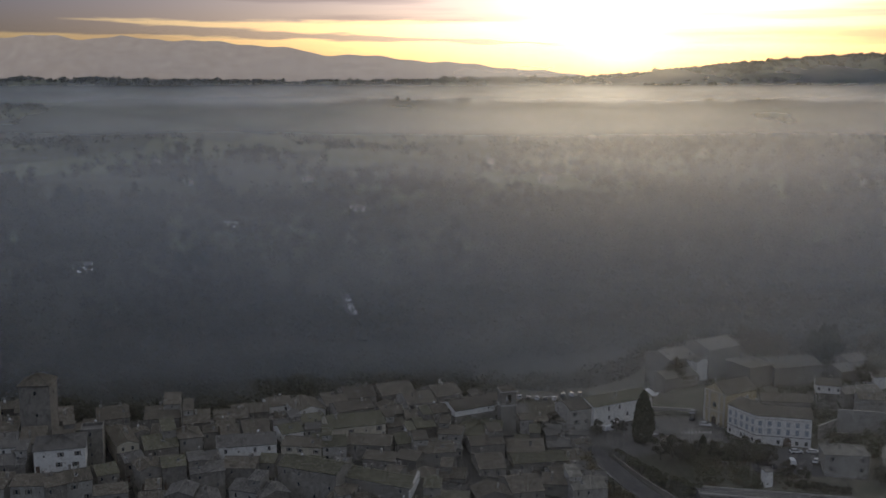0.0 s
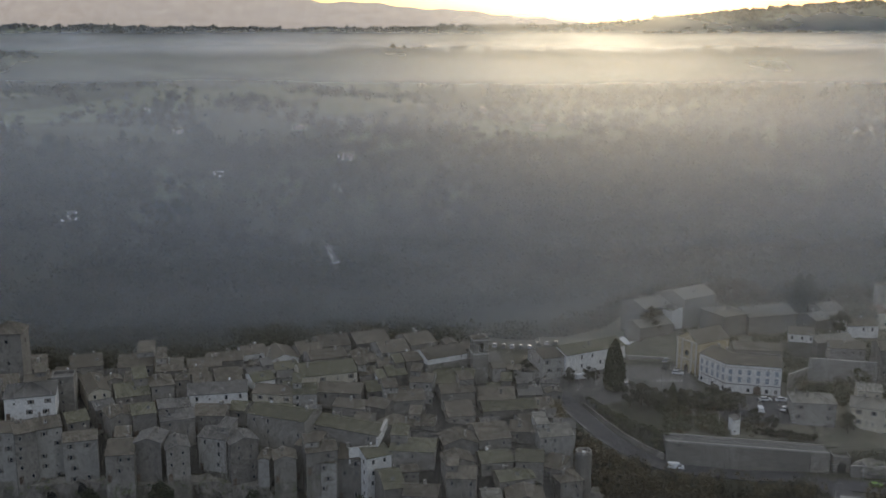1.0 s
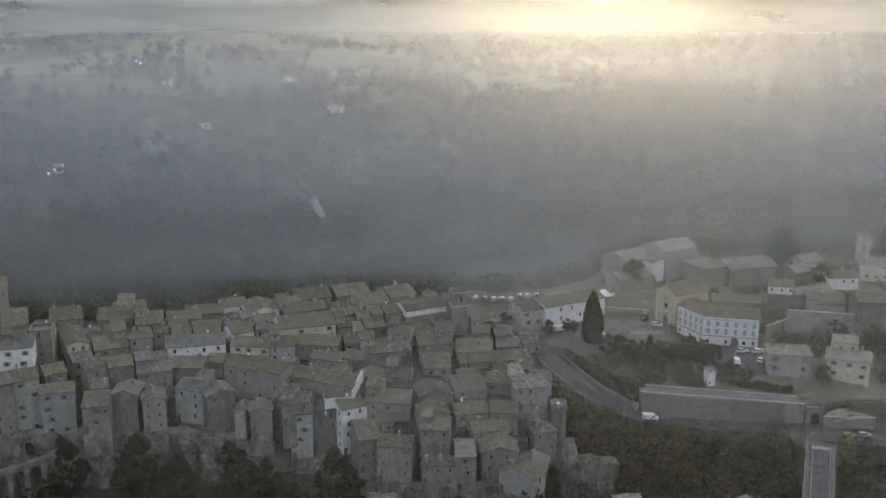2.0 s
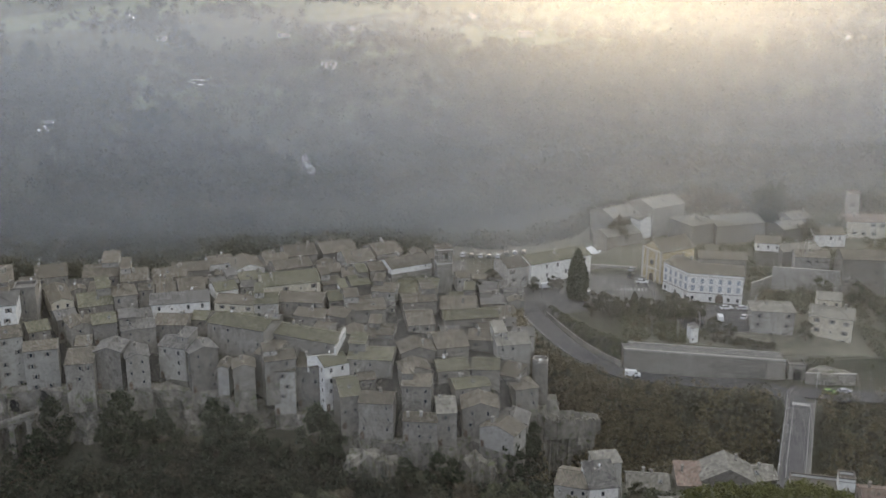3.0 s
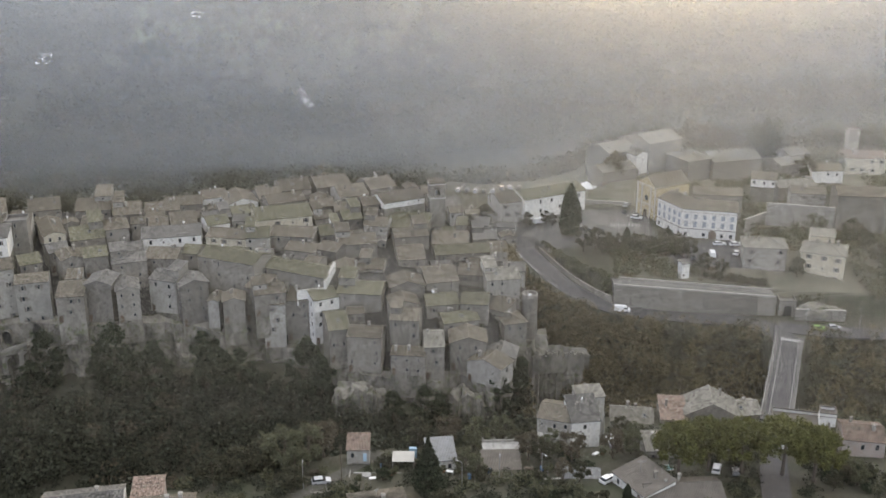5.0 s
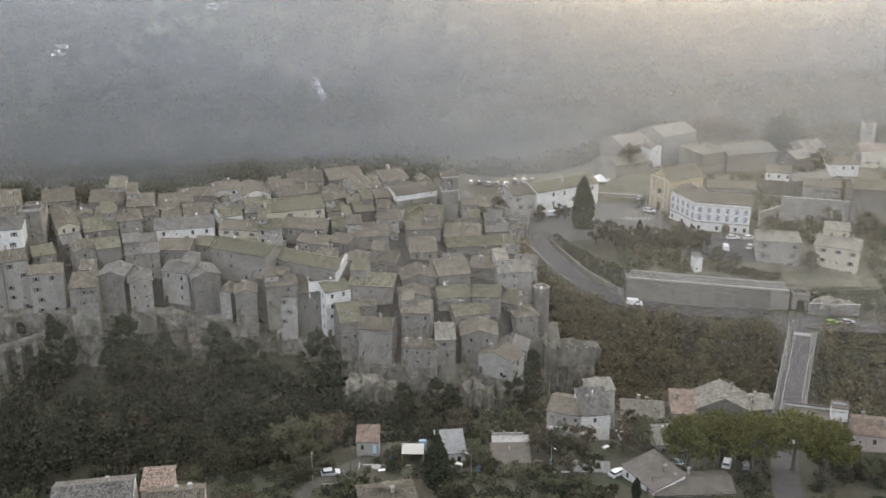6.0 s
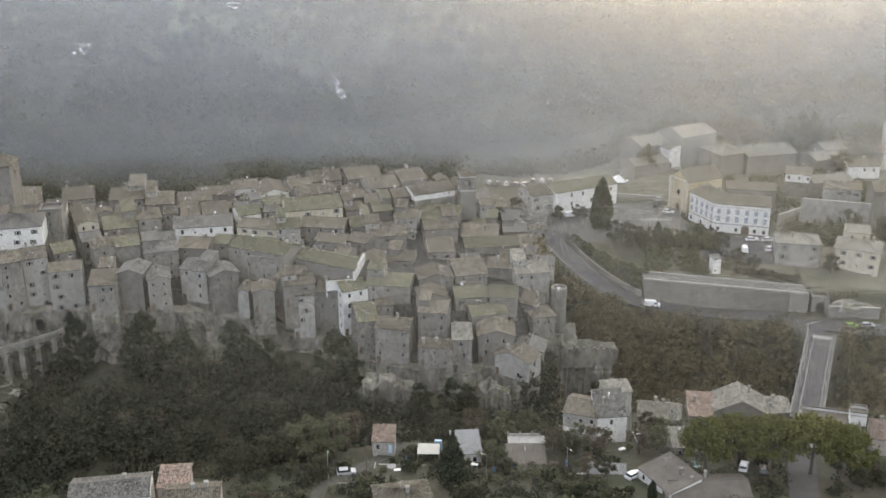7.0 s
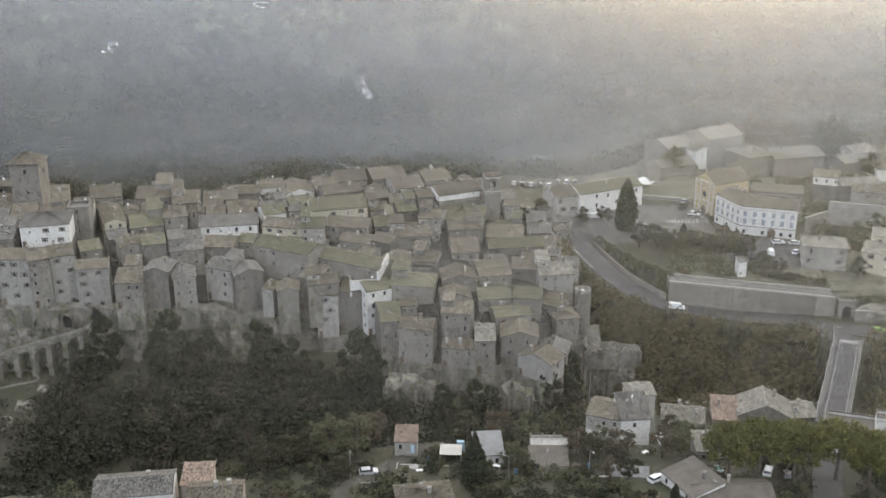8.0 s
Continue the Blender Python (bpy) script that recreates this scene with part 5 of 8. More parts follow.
yards = sheet("gravel_yard", np.arange(58, 215, 1.6), np.arange(377.5, 408, 1.6), YARD, 0.06)
tagged(yards, "pale gravel yards behind the church", "yard", kind="structure")
yards = sheet("gravel_yard", np.arange(127.5, 215, 1.6), np.arange(308, 378, 1.6), YARD, 0.06)
tagged(yards, "pale gravel yards and dry grass round the houses", "yard", kind="structure")
yards = sheet("garden_slope", np.arange(80, 127, 1.5), np.arange(313, 337, 1.5), YARD, 0.05)
tagged(yards, "dry grass slope above the terrace", "garden", kind="structure")
parking = sheet("parking_ground", np.arange(99, 127, 1.5), np.arange(322, 342, 1.5), ASPHALT, 0.12)
tagged(parking, "asphalt car park below the palazzo", "paving", kind="structure")
for k in range(9):
    x = 83 + 1.25 * k
    road_line([(x, 356), (x + 0.4, 358.6)], 0.4, 0.16, z=([0, 1], [11.75, 11.75]), name="zebra_stripe", label="white zebra crossing stripe")
for k in range(7):
    x, y = 44.5 + 0.75 * k, 343.5 - 2.0 * k
    road_line([(x, y), (x + 2.4, y + 1.3)], 0.3, 0.2, name="hatch_stripe", label="white painted traffic-island hatching")


def terrace_wall():
    """Buttressed retaining wall with the paved terrace above the road."""
    a, b = Vector((77.2, 305.3, 0)), Vector((127.0, 304.6, 0))
    u = (b - a).normalized()
    w = (b - a).length
    t = math.degrees(math.atan2(u.y, u.x))
    top = thing("retaining_wall", pose(a.x, a.y, 0, 0, 0, t), "long rendered retaining wall in panels under a paved terrace", "retaining wall", kind="structure")
    n = 9
    for k in range(n):
        x0, x1 = w * k / n + 0.12, w * (k + 1) / n - 0.12
        z0, z1 = 10.3 - 3.7 * k / n, 10.3 - 3.7 * (k + 1) / n
        s = Shape()
        y = -0.05 * (k % 3)
        lo = -2.5
        s.quad((x0, y, lo), (x1, y, lo), (x1, y + 0.35, z1), (x0, y + 0.35, z0))
        s.quad((x0, y, lo), (x0, y + 0.35, z0), (x0, 1.2, z0), (x0, 1.2, lo))
        s.quad((x1, y, lo), (x1, 1.2, lo), (x1, 1.2, z1), (x1, y + 0.35, z1))
        s.quad((x0, y + 0.35, z0), (x1, y + 0.35, z1), (x1, 1.2, z1), (x0, 1.2, z0))
        part("panel", s, WALL["stone"], top)
        s = Shape()
        s.box(x1, x1 + 0.24, 0.3, 1.2, lo, z1 - 0.1)
        part("joint", s, WALL["stone"], top)
    for y0, lab in ((0.1, "front"), (6.2, "rear")):
        s = Shape()
        for k in range(24):
            x0, x1 = w * k / 24, w * (k + 1) / 24 - 0.04
            z0, z1 = 10.35 - 3.7 * k / 24, 10.35 - 3.7 * (k + 1) / 24
            P = [(x0, y0, z0), (x1, y0, z1), (x1, y0 + 0.5, z1), (x0, y0 + 0.5, z0)]
            Q = [(x, y, z + 0.45) for x, y, z in P]
            s.quad(*Q)
            for i in range(4):
                s.quad(P[i], P[(i + 1) % 4], Q[(i + 1) % 4], Q[i])
        part("coping", s, WALL["pale"], top)
    s = Shape()
    s.quad((0, 0.6, 10.34), (w, 0.6, 6.64), (w, 6.2, 6.64), (0, 6.2, 10.34))
    for q in (((0, 0.6, 10.34), (0, 7, 10.34), (0, 7, 7), (0, 0.6, 7)), ((w, 7, 6.64), (w, 0.6, 6.64), (w, 0.6, 3), (w, 7, 3))):
        s.quad(*q)
    part("terrace_paving", s, PAVING, top)


terrace_wall()


def arch_end():
    """The stair house with an arch at the wall's end."""
    t = house(130.5, 304.2, -6, 5.0, 6, 0.4, 5.6, "flat", "stone", "grey", 0, 1, name="stair_house", group="", label="small flat-roofed stone stair house with an arch", doors=False, stack=False)
    t["category"] = "stair house"
    d = Shape()
    pts = arch_hole(d, -1.2, 1.2, -0.1, 0.2, 4.0)
    part("arch", d, TRIM, t)
    # a dark plate gives the arch its shade
    part("recess", arch_plate(pts, -0.05), ARCH_SHADE, t)


arch_end()


def kiosk():
    t = house(100.8, 314.6, 20, 2.7, 2.4, 9.0, 14.0, "sx", "white", "grey", 0, 1, name="kiosk", group="", label="tall narrow white kiosk on the terrace", doors=False, stack=False)
    t["category"] = "kiosk"
    d = Shape()
    d.box(-0.9, -0.3, -0.06, 0, 0.8, 1.5)
    part("hatch", d, SHUTTER, t)


kiosk()


def bridge():
    a, b = Vector((125.7, 285.0, 0.95)), Vector((109.8, 241.0, 0.95))
    u = (b - a).normalized()
    w = (b - a).length
    turn = math.degrees(math.atan2(u.y, u.x))
    top = thing("bridge", pose(a.x, a.y, 0.95, 0, 0, turn), "two-lane concrete road bridge with pale railings over the gorge", "bridge", kind="structure")
    s = Shape()
    s.box(-4, w + 3, -3.9, 3.9, -0.9, 0.1)
    part("deck", s, ASPHALT, top)
    for side in (-1, 1):
        k = Shape()
        k.box(-4, w + 3, side * 3.5 - 0.42, side * 3.5 + 0.42, 0.1, 0.28)
        part("kerb", k, PAVING, top)
        for q in range(24):
            x = -3.5 + (w + 6) * q / 23
            p = Shape()
            p.box(x - 0.06, x + 0.06, side * 3.9 - 0.06, side * 3.9 + 0.06, 0.28, 1.25)
            part("railing_post", p, CONCRETE, top)
        for z in (0.7, 1.2):
            r = Shape()
            r.box(-3.7, w + 2.7, side * 3.9 - 0.05, side * 3.9 + 0.05, z, z + 0.1)
            part("rail", r, CONCRETE, top)
    for y in (-2.0, 2.75):
        l = Shape()
        l.box(-4, w + 3, y - 0.045, y + 0.045, 0.1, 0.106)
        part("edge_line", l, PAINT, top)
    for q in range(8):
        l = Shape()
        l.box(-2.6, -0.4, -2.3 + q * 0.62, -2.0 + q * 0.62, 0.1, 0.108)
        part("zebra_stripe", l, PAINT, top)
    for x in (2, w / 3, 2 * w / 3, w - 1):
        p = Shape()
        p.box(x - 0.9, x + 0.9, -3.0, 3.0, -30, -0.9)
        part("pier", p, CONCRETE, top)


bridge()


def boundary_wall(x0, y0, x1, y1, z, h, wall="pale", name="garden_wall", label="weathered rendered boundary wall", cap=None):
    a, b = Vector((x0, y0, 0)), Vector((x1, y1, 0))
    u = (b - a)
    t = thing(name, pose(x0, y0, z, 0, 0, math.degrees(math.atan2(u.y, u.x))), label, "wall", kind="structure")
    s = Shape()
    s.box(0, u.length, -0.2, 0.2, -3, h)
    part("wall", s, WALL[wall], t)
    c = Shape()
    c.box(-0.05, u.length + 0.05, -0.28, 0.28, h, h + 0.12)
    part("coping", c, cap or TRIM, t)


boundary_wall(137.5, 358.5, 163, 352, 14.5, 5.4, "pale", label="high grey retaining wall behind the car park")
boundary_wall(128, 350.5, 137.5, 358.5, 12, 4.5, "stone", label="stone retaining wall beside the palazzo")
boundary_wall(66, 383, 92, 378, 11.5, 2.2, "pale", label="low pale wall at the rear of the piazza")
boundary_wall(132, 301, 147, 300, 0, 4.5, "rough", label="rough stone bank wall by the side road")


def curved_wall(pts, h, wall, label):
    """A low wall that follows the road's inner side."""
    t = thing("roadside_wall", pose(0, 0, 0), label, "wall", kind="structure")
    for (x0, y0), (x1, y1) in zip(pts, pts[1:]):
        n = max(1, int(math.hypot(x1 - x0, y1 - y0) / 2.2))
        for k in range(n):
            a = Vector((x0 + (x1 - x0) * k / n, y0 + (y1 - y0) * k / n, 0))
            b = Vector((x0 + (x1 - x0) * (k + 1) / n, y0 + (y1 - y0) * (k + 1) / n, 0))
            side = Vector((-(b - a).y, (b - a).x, 0)).normalized() * 0.22
            za, zb = float(height(*(a - side * 5)[:2])), float(height(*(b - side * 5)[:2]))
            s = Shape()
            P = [a - side, b - side, b + side, a + side]
            top = [Vector((q.x, q.y, z + h)) for q, z in zip(P, (za, zb, zb, za))]
            low = [Vector((q.x, q.y, z - 2)) for q, z in zip(P, (za, zb, zb, za))]
            s.quad(*top)
            for i in range(4):
                s.quad(low[i], low[(i + 1) % 4], top[(i + 1) % 4], top[i])
            part("wall_block", s, WALL[wall], t)


curved_wall([(56.5, 339), (61.3, 328.5), (66.3, 318.5), (71.8, 311), (76.8, 306)], 2.6, "stone", "curving stone wall inside the road bend")
curved_wall([(59.5, 335), (60.8, 326), (65.2, 317.4), (70.8, 309.8)], 0.7, "pale", "low pale kerb wall inside the road bend")


def tent_roofs():
    t = thing("market_tent", pose(79, 397, 11.5), "white fabric market tent with peaked roofs", "tent")
    for k in range(3):
        c = Shape()
        x = -5 + 5 * k
        P = [(x - 2.4, -3, 2.6), (x + 2.4, -3, 2.6), (x + 2.4, 3, 2.6), (x - 2.4, 3, 2.6)]
        for i in range(4):
            c.tri(P[i], P[(i + 1) % 4], (x, 0, 4.6))
            a, b = P[i], P[(i + 1) % 4]
            c.quad((a[0], a[1], 2.2), (b[0], b[1], 2.2), b, a)
        part("canopy", c, PLASTIC, t)
        for px, py, _ in P:
            q = Shape()
            q.tube([(px, py, -1.5), (px, py, 2.6)], [0.05, 0.05], 5)
            part("pole", q, METAL, t)


tent_roofs()


# ---------- the houses on the near bank ----------
NB = "houses on the near bank"
LANE = surface("lane_gravel", (0.062, 0.060, 0.052), (0.095, 0.090, 0.078), big=0.3, fine=3.0, vary=0.0, bump=0.3, stain=(0.05, 0.055, 0.036))
house(51.4, 219.9, -18, 8.0, 9.0, 2.2, 11.6, "gx", "pale", "brown", 3, 3, group=NB, shutters=False)
house(58.7, 218.8, 9, 6.8, 7.0, 0.4, 11.9, "sx", "white", "grey", 4, 1, group=NB, pitch=0.75, doors=False)
house(60.6, 225.9, 9, 6.6, 5.0, 0.4, 14.3, "sx", "pale", "pale", 4, 1, group=NB, doors=False, pitch=0.2)
house(83.0, 236.6, -4, 6.4, 9.0, -3.0, 2.4, "sx", "stone", "red", 1, 1, group=NB, label="stone barn with a red single-pitch roof")
house(92.4, 236.8, -5, 13.0, 10.0, -3.0, 3.4, "gy", "stone", "pale", 1, 2, group=NB, pitch=0.5, label="old stone farmhouse with a pale tiled gable")
house(102.0, 240.6, 8, 8.4, 8.0, -3.0, 1.6, "gx", "stone", "pale", 1, 2, group=NB, pitch=0.42)
house(72.6, 236.6, -6, 10.5, 9.0, -3.0, 1.2, "gx", "stone", "pale", 1, 2, group=NB, pitch=0.45)
house(77.0, 211.6, 3, 11.0, 6.5, 4.0, 8.6, "sx", "pale", "pale", 1, 3, group=NB)
house(64.4, 192.0, -62, 10.8, 7.8, 7.0, 12.3, "sx", "white", "felt", 2, 3, group=NB, label="white villa with a grey single-pitch roof")
house(75.5, 187.5, 4, 16.0, 8.0, 8.5, 11.6, "gx", "white", "felt", 1, 4, group=NB, label="low white annex with a brown tiled roof")
house(69.0, 185.6, 4, 5.4, 3.2, 8.2, 10.7, "sx", "white", "red", 0, 1, name="porch", group=NB, label="low porch with a red tiled roof beside the villa", doors=False, stack=False, deep=2.0)
house(7.2, 206.1, 2, 4.9, 5.2, 8.4, 11.7, "sx", "pale", "red", 1, 2, name="shed", group=NB, doors=False, stack=False, label="small grey rendered shed with a red tiled roof")
house(25.8, 203.6, 8, 6.2, 7.2, 7.6, 10.6, "sx", "white", "sheet", 1, 2, group=NB, label="low white cabin with a grey sheet roof", doors=False, stack=False)
house(38.8, 203.7, 3, 8.4, 6.2, 5.2, 8.3, "sx", "stone", "felt", 1, 2, pitch=0.3, name="outbuilding", group=NB, label="low stone outbuilding with a dark sheet roof", doors=False, stack=False)
house(107.4, 216.4, -14, 12.6, 9.0, 4.0, 11.4, "flat", "white", "felt", 2, 3, group=NB, label="white modern house with a flat walled roof")
house(114.2, 219.2, -14, 3.6, 3.6, 11.2, 13.8, "flat", "white", "felt", 0, 1, name="rooftop_room", group=NB, label="small white rooftop room with flat roof", doors=False, stack=False, deep=0.6)
house(120.6, 212.8, -10, 9.0, 9.0, 4.0, 10.6, "gx", "pink", "red", 2, 3, group=NB)
house(-42.0, 172.4, 12, 15.0, 8.2, 12.6, 18.0, "gx", "white", "grey", 2, 4, group=NB, label="white plastered row house with a mottled tiled roof")
house(-31.4, 178.6, 8, 6.0, 6.0, 12.0, 17.0, "sx", "pink", "red", 1, 2, group=NB, label="pink house with a ribbed red roof", stack=False)
house(-25.6, 170.6, 10, 10.5, 7.5, 12.8, 18.2, "gx", "pink", "brown", 1, 3, group=NB)
house(14.6, 178.4, 14, 11.0, 9.5, 8.5, 13.2, "hip", "pale", "brown", 1, 3, group=NB, label="grey plastered house with a hipped brown roof")
house(55.5, 197.3, -4, 7.8, 4.6, 6.0, 9.0, "sx", "stone", "sheet", 1, 2, name="outbuilding", group=NB, label="low outbuilding with a grey sheet roof", doors=False, stack=False)


def shed_door():
    s = Shape()
    s.box(8.3, 9.1, 205.88, 205.96, 8.9, 10.9)
    blue = surface("light_blue_paint", (0.40, 0.56, 0.68), (0.48, 0.63, 0.74), vary=0.03, bump=0.05)
    ob = new("shed_door", s.mesh("shed_door", blue))
    tagged(ob, "light-blue painted shed door", "door", kind="structure")


shed_door()


def patio():
    t = thing("patio", pose(11.5, 199.2, 8.9), "concrete patio slab with low edging beside the shed", "patio")
    s = Shape()
    s.box(-5.5, 5.5, -3, 2.2, -1.5, 0.1)
    part("slab", s, CONCRETE, t)
    for x0, x1, y0, y1 in ((-5.5, 5.5, -3.2, -3.0), (-5.7, -5.5, -3.2, 2.2)):
        k = Shape()
        k.box(x0, x1, y0, y1, -1.5, 0.5)
        part("edging", k, TRIM, t)
    well = thing("round_well", pose(9.6, 199.4, 9.0), "round concrete well ring on the patio", "well")
    s = Shape()
    ring = [(math.cos(a), math.sin(a)) for a in np.linspace(0, math.tau, 17)[:-1]]
    s.prism(ring, 0, 0.7)
    part("ring", s, CONCRETE, well)
    can = thing("canopy", pose(17.3, 203.9, 9.2), "white sheet canopy on thin posts", "canopy")
    s = Shape()
    s.quad((-2.4, -1.6, 1.9), (2.4, -1.6, 1.9), (2.4, 1.6, 2.6), (-2.4, 1.6, 2.6))
    s.quad((-2.4, 1.6, 2.5), (2.4, 1.6, 2.5), (2.4, -1.6, 1.8), (-2.4, -1.6, 1.8))
    s.quad((-2.4, -1.6, 1.8), (2.4, -1.6, 1.8), (2.4, -1.6, 1.9), (-2.4, -1.6, 1.9))
    part("roof_sheet", s, TRIM, can)
    for x in (-2.3, 2.3):
        for y, z in ((-1.5, 1.85), (1.5, 2.5)):
            p = Shape()
            p.tube([(x, y, -0.8), (x, y, z)], [0.05, 0.05], 5)
            part("post", p, METAL, can)
    tk = thing("water_tank", pose(19.2, 208.2, 9.6), "blue plastic water tank", "water tank")
    s = Shape()
    s.box(-0.9, 0.9, -0.5, 0.5, -1, 1.4, 0.1)
    part("body", s, surface("blue_grey_plastic", (0.22, 0.33, 0.42), (0.28, 0.4, 0.5), rough=0.5, bump=0), tk)


patio()


def balconies():
    """Two balconies with railings on the tall near house."""
    for z in (5.2, 8.6):
        t = thing("balcony", pose(49.6, 218.5, z, 0, 0, -18), "concrete balcony with a pale metal railing", "balcony", "balconies of the tall house")
        s = Shape()
        s.box(-3, 3, -1.3, 0.4, -0.15, 0.05)
        part("slab", s, CONCRETE, t)
        for k in range(13):
            p = Shape()
            p.box(-2.95 + k * 0.49 - 0.02, -2.95 + k * 0.49 + 0.02, -1.28, -1.22, 0.05, 1.0)
            part("baluster", p, METAL, t)
        r = Shape()
        r.box(-3, 3, -1.3, -1.2, 1.0, 1.07)
        part("handrail", r, METAL, t)


balconies()


def fence(x0, y0, x1, y1, n=14, h=1.3):
    t = thing("fence", pose(0, 0, 0), "low post-and-rail garden fence with pale rails", "fence", "garden fences")
    pts = [(x0 + (x1 - x0) * k / n, y0 + (y1 - y0) * k / n) for k in range(n + 1)]
    for i, (x, y) in enumerate(pts):
        z = float(height(x, y))
        s = Shape()
        s.tube([(x, y, z - 0.4), (x, y, z + h)], [0.06, 0.05], 5)
        part("post", s, CONCRETE, t)
        if i:
            px, py = pts[i - 1]
            pz = float(height(px, py))
            for q in (0.55, 0.95):
                r = Shape()
                r.tube([(px, py, pz + h * q), (x, y, z + h * q)], [0.035, 0.035], 4)
                part("rail", r, BARK, t)


fence(28, 197.5, 50, 200, 14)
fence(2, 191, 11, 192.5, 6)
boundary_wall(28, 196, 51, 198.6, 8.8, 0.6, "rough", "low_wall", "low rough stone garden wall")
boundary_wall(-6, 190, 4, 191.5, 9.6, 1.0, "stone", "low_wall", "low stone garden wall by the lane", cap=WALL["stone"])
boundary_wall(-62, 168, -50, 170.5, 12.5, 1.2, "stone", "low_wall", "low stone garden wall below the row house", cap=WALL["stone"])
strip("lane", [(12, 214), (6, 203), (0, 194), (-4, 186), (-3, 172)], 3.0, LANE, 0.08, label="gravel lane past the shed", category="lane")


# ---------- cars, lamps, poles ----------
CAR_PAINT = {k: glass(k + "_car_paint", c, 0.25) for k, c in {"white": (0.72, 0.73, 0.74), "silver": (0.42, 0.43, 0.45), "black": (0.03, 0.03, 0.035), "green": (0.20, 0.34, 0.08), "blue": (0.09, 0.16, 0.3), "red": (0.35, 0.05, 0.04)}.items()}
RUBBER = glass("tyre_rubber", (0.02, 0.02, 0.02), 0.8)
CAR_MESH = {}


def car(x, y, z, turn, paint="white", van=False):
    name = "van" if van else "car"
    t = thing(name, pose(x, y, z, 0, 0, turn), f"parked {paint} " + ("delivery van" if van else "hatchback car"), name, "parked cars")
    key = (paint, van)
    if key not in CAR_MESH:
        b, g = Shape(), Shape()
        l, w = (4.9, 0.95) if van else (4.1, 0.86)
        prof = [(-l / 2, 0.35), (-l / 2, 0.85), (-l / 2 + 0.1, 1.0), (l / 2 - 1.0, 0.98), (l / 2 - 0.1, 0.8), (l / 2, 0.55), (l / 2, 0.35)] if not van else [(-l / 2, 0.35), (-l / 2, 1.1), (l / 2 - 1.0, 1.15), (l / 2 - 0.1, 0.95), (l / 2, 0.6), (l / 2, 0.35)]
        cab = [(-l / 2 + 0.15, 1.0), (-l / 2 + 0.45, 1.42), (0.35, 1.45), (l / 2 - 1.1, 0.98)] if not van else [(-l / 2 + 0.03, 1.1), (-l / 2 + 0.1, 1.95), (l / 2 - 1.5, 1.95), (l / 2 - 0.9, 1.13)]

        def pull(s, pr, ww, top):
            n = len(pr)
            base = len(s.v)
            s.v += [(px, -ww + (0.12 if top and pz > 1.2 else 0), pz) for px, pz in pr] + [(px, ww - (0.12 if top and pz > 1.2 else 0), pz) for px, pz in pr]
            s.f += [tuple(base + i for i in range(n)), tuple(base + n + i for i in reversed(range(n)))]
            s.f += [(base + (i + 1) % n, base + i, base + n + i, base + n + (i + 1) % n) for i in range(n)]

        pull(b, prof, w, False)
        if van:
            pull(b, cab, w - 0.04, True)
        pull(g, [(px, pz - 0.02) for px, pz in cab] if not van else [(l / 2 - 1.9, 1.16), (l / 2 - 1.9, 1.75), (l / 2 - 1.45, 1.75), (l / 2 - 0.86, 1.14)], w - (0.08 if not van else 0.02), True)
        r = Shape()
        r.box(-l / 2 + 0.5, 0.3, -w + 0.16, w - 0.16, 1.41, 1.47, 0.06)
        wl = Shape()
        ring = [(0.31 * math.cos(a), 0.31 * math.sin(a)) for a in np.linspace(0, math.tau, 13)[:-1]]
        wl.v = [(a, -0.1, c) for a, c in ring] + [(a, 0.1, c) for a, c in ring]
        wl.f = [tuple(range(12)), tuple(reversed(range(12, 24)))] + [(i, (i + 1) % 12, 12 + (i + 1) % 12, 12 + i) for i in range(12)]
        CAR_MESH[key] = (b.mesh("body", CAR_PAINT[paint]), g.mesh("glazing", PANE), None if van else r.mesh("roof", CAR_PAINT[paint]), wl.mesh("wheel", RUBBER), l, w)
    b, g, r, wl, l, w = CAR_MESH[key]
    part("body", b, None, t)
    part("glazing", g, None, t)
    if r:
        part("roof", r, None, t)
    for a in (-1, 1):
        for c in (-1, 1):
            part("wheel", wl, None, t, m=pose(a * l * 0.31, c * (w - 0.08), 0.31))


for x, y, turn, paint, van in ((116.5, 337.2, 4, "white", False), (121.9, 336.8, 4, "white", False), (112.2, 328.4, 84, "white", True), (120.4, 329.6, 62, "white", False), (101.0, 341.6, 70, "white", False),
                               (93.2, 364.6, -20, "white", False), (91.6, 377.0, 60, "silver", False), (90.2, 371.0, 60, "black", False), (73.2, 352.0, 10, "silver", False), (77.8, 350.2, 10, "black", False),
                               (68.0, 351.5, 12, "white", False), (58.5, 360.0, 25, "white", True), (41.6, 352.0, -30, "white", False), (39.0, 355.0, -30, "silver", False), (105.4, 326.0, 84, "black", False),
                               (108.8, 326.6, 84, "silver", False), (124.2, 326.4, 62, "black", False)):
    car(x, y, float(height(x, y)) + 0.13, turn, paint, van)
car(79.4, 301.0, 3.55, -10, "white", True)
car(136.8, 293.2, 1.15, -5, "green", False)
car(141.6, 293.6, 1.2, -5, "silver", False)
for k in range(8):
    car(29.5 + 3.4 * k, 398.0 + 0.5 * k, float(height(29.5 + 3.4 * k, 398.0 + 0.5 * k)) + 0.05, 84, ("silver", "black", "silver", "black", "silver", "black", "silver", "black")[k])
for k, paint in enumerate(("white", "white", "silver")):
    car(66.4, 224.4 - 2.9 * k, float(height(66.4, 224.4 - 2.9 * k)) + 0.02, 8, paint)
car(85.4, 203.4, float(height(85.4, 203.4)) + 0.02, 70, "white")
car(89.0, 201.6, float(height(89, 201.6)) + 0.02, 80, "black")
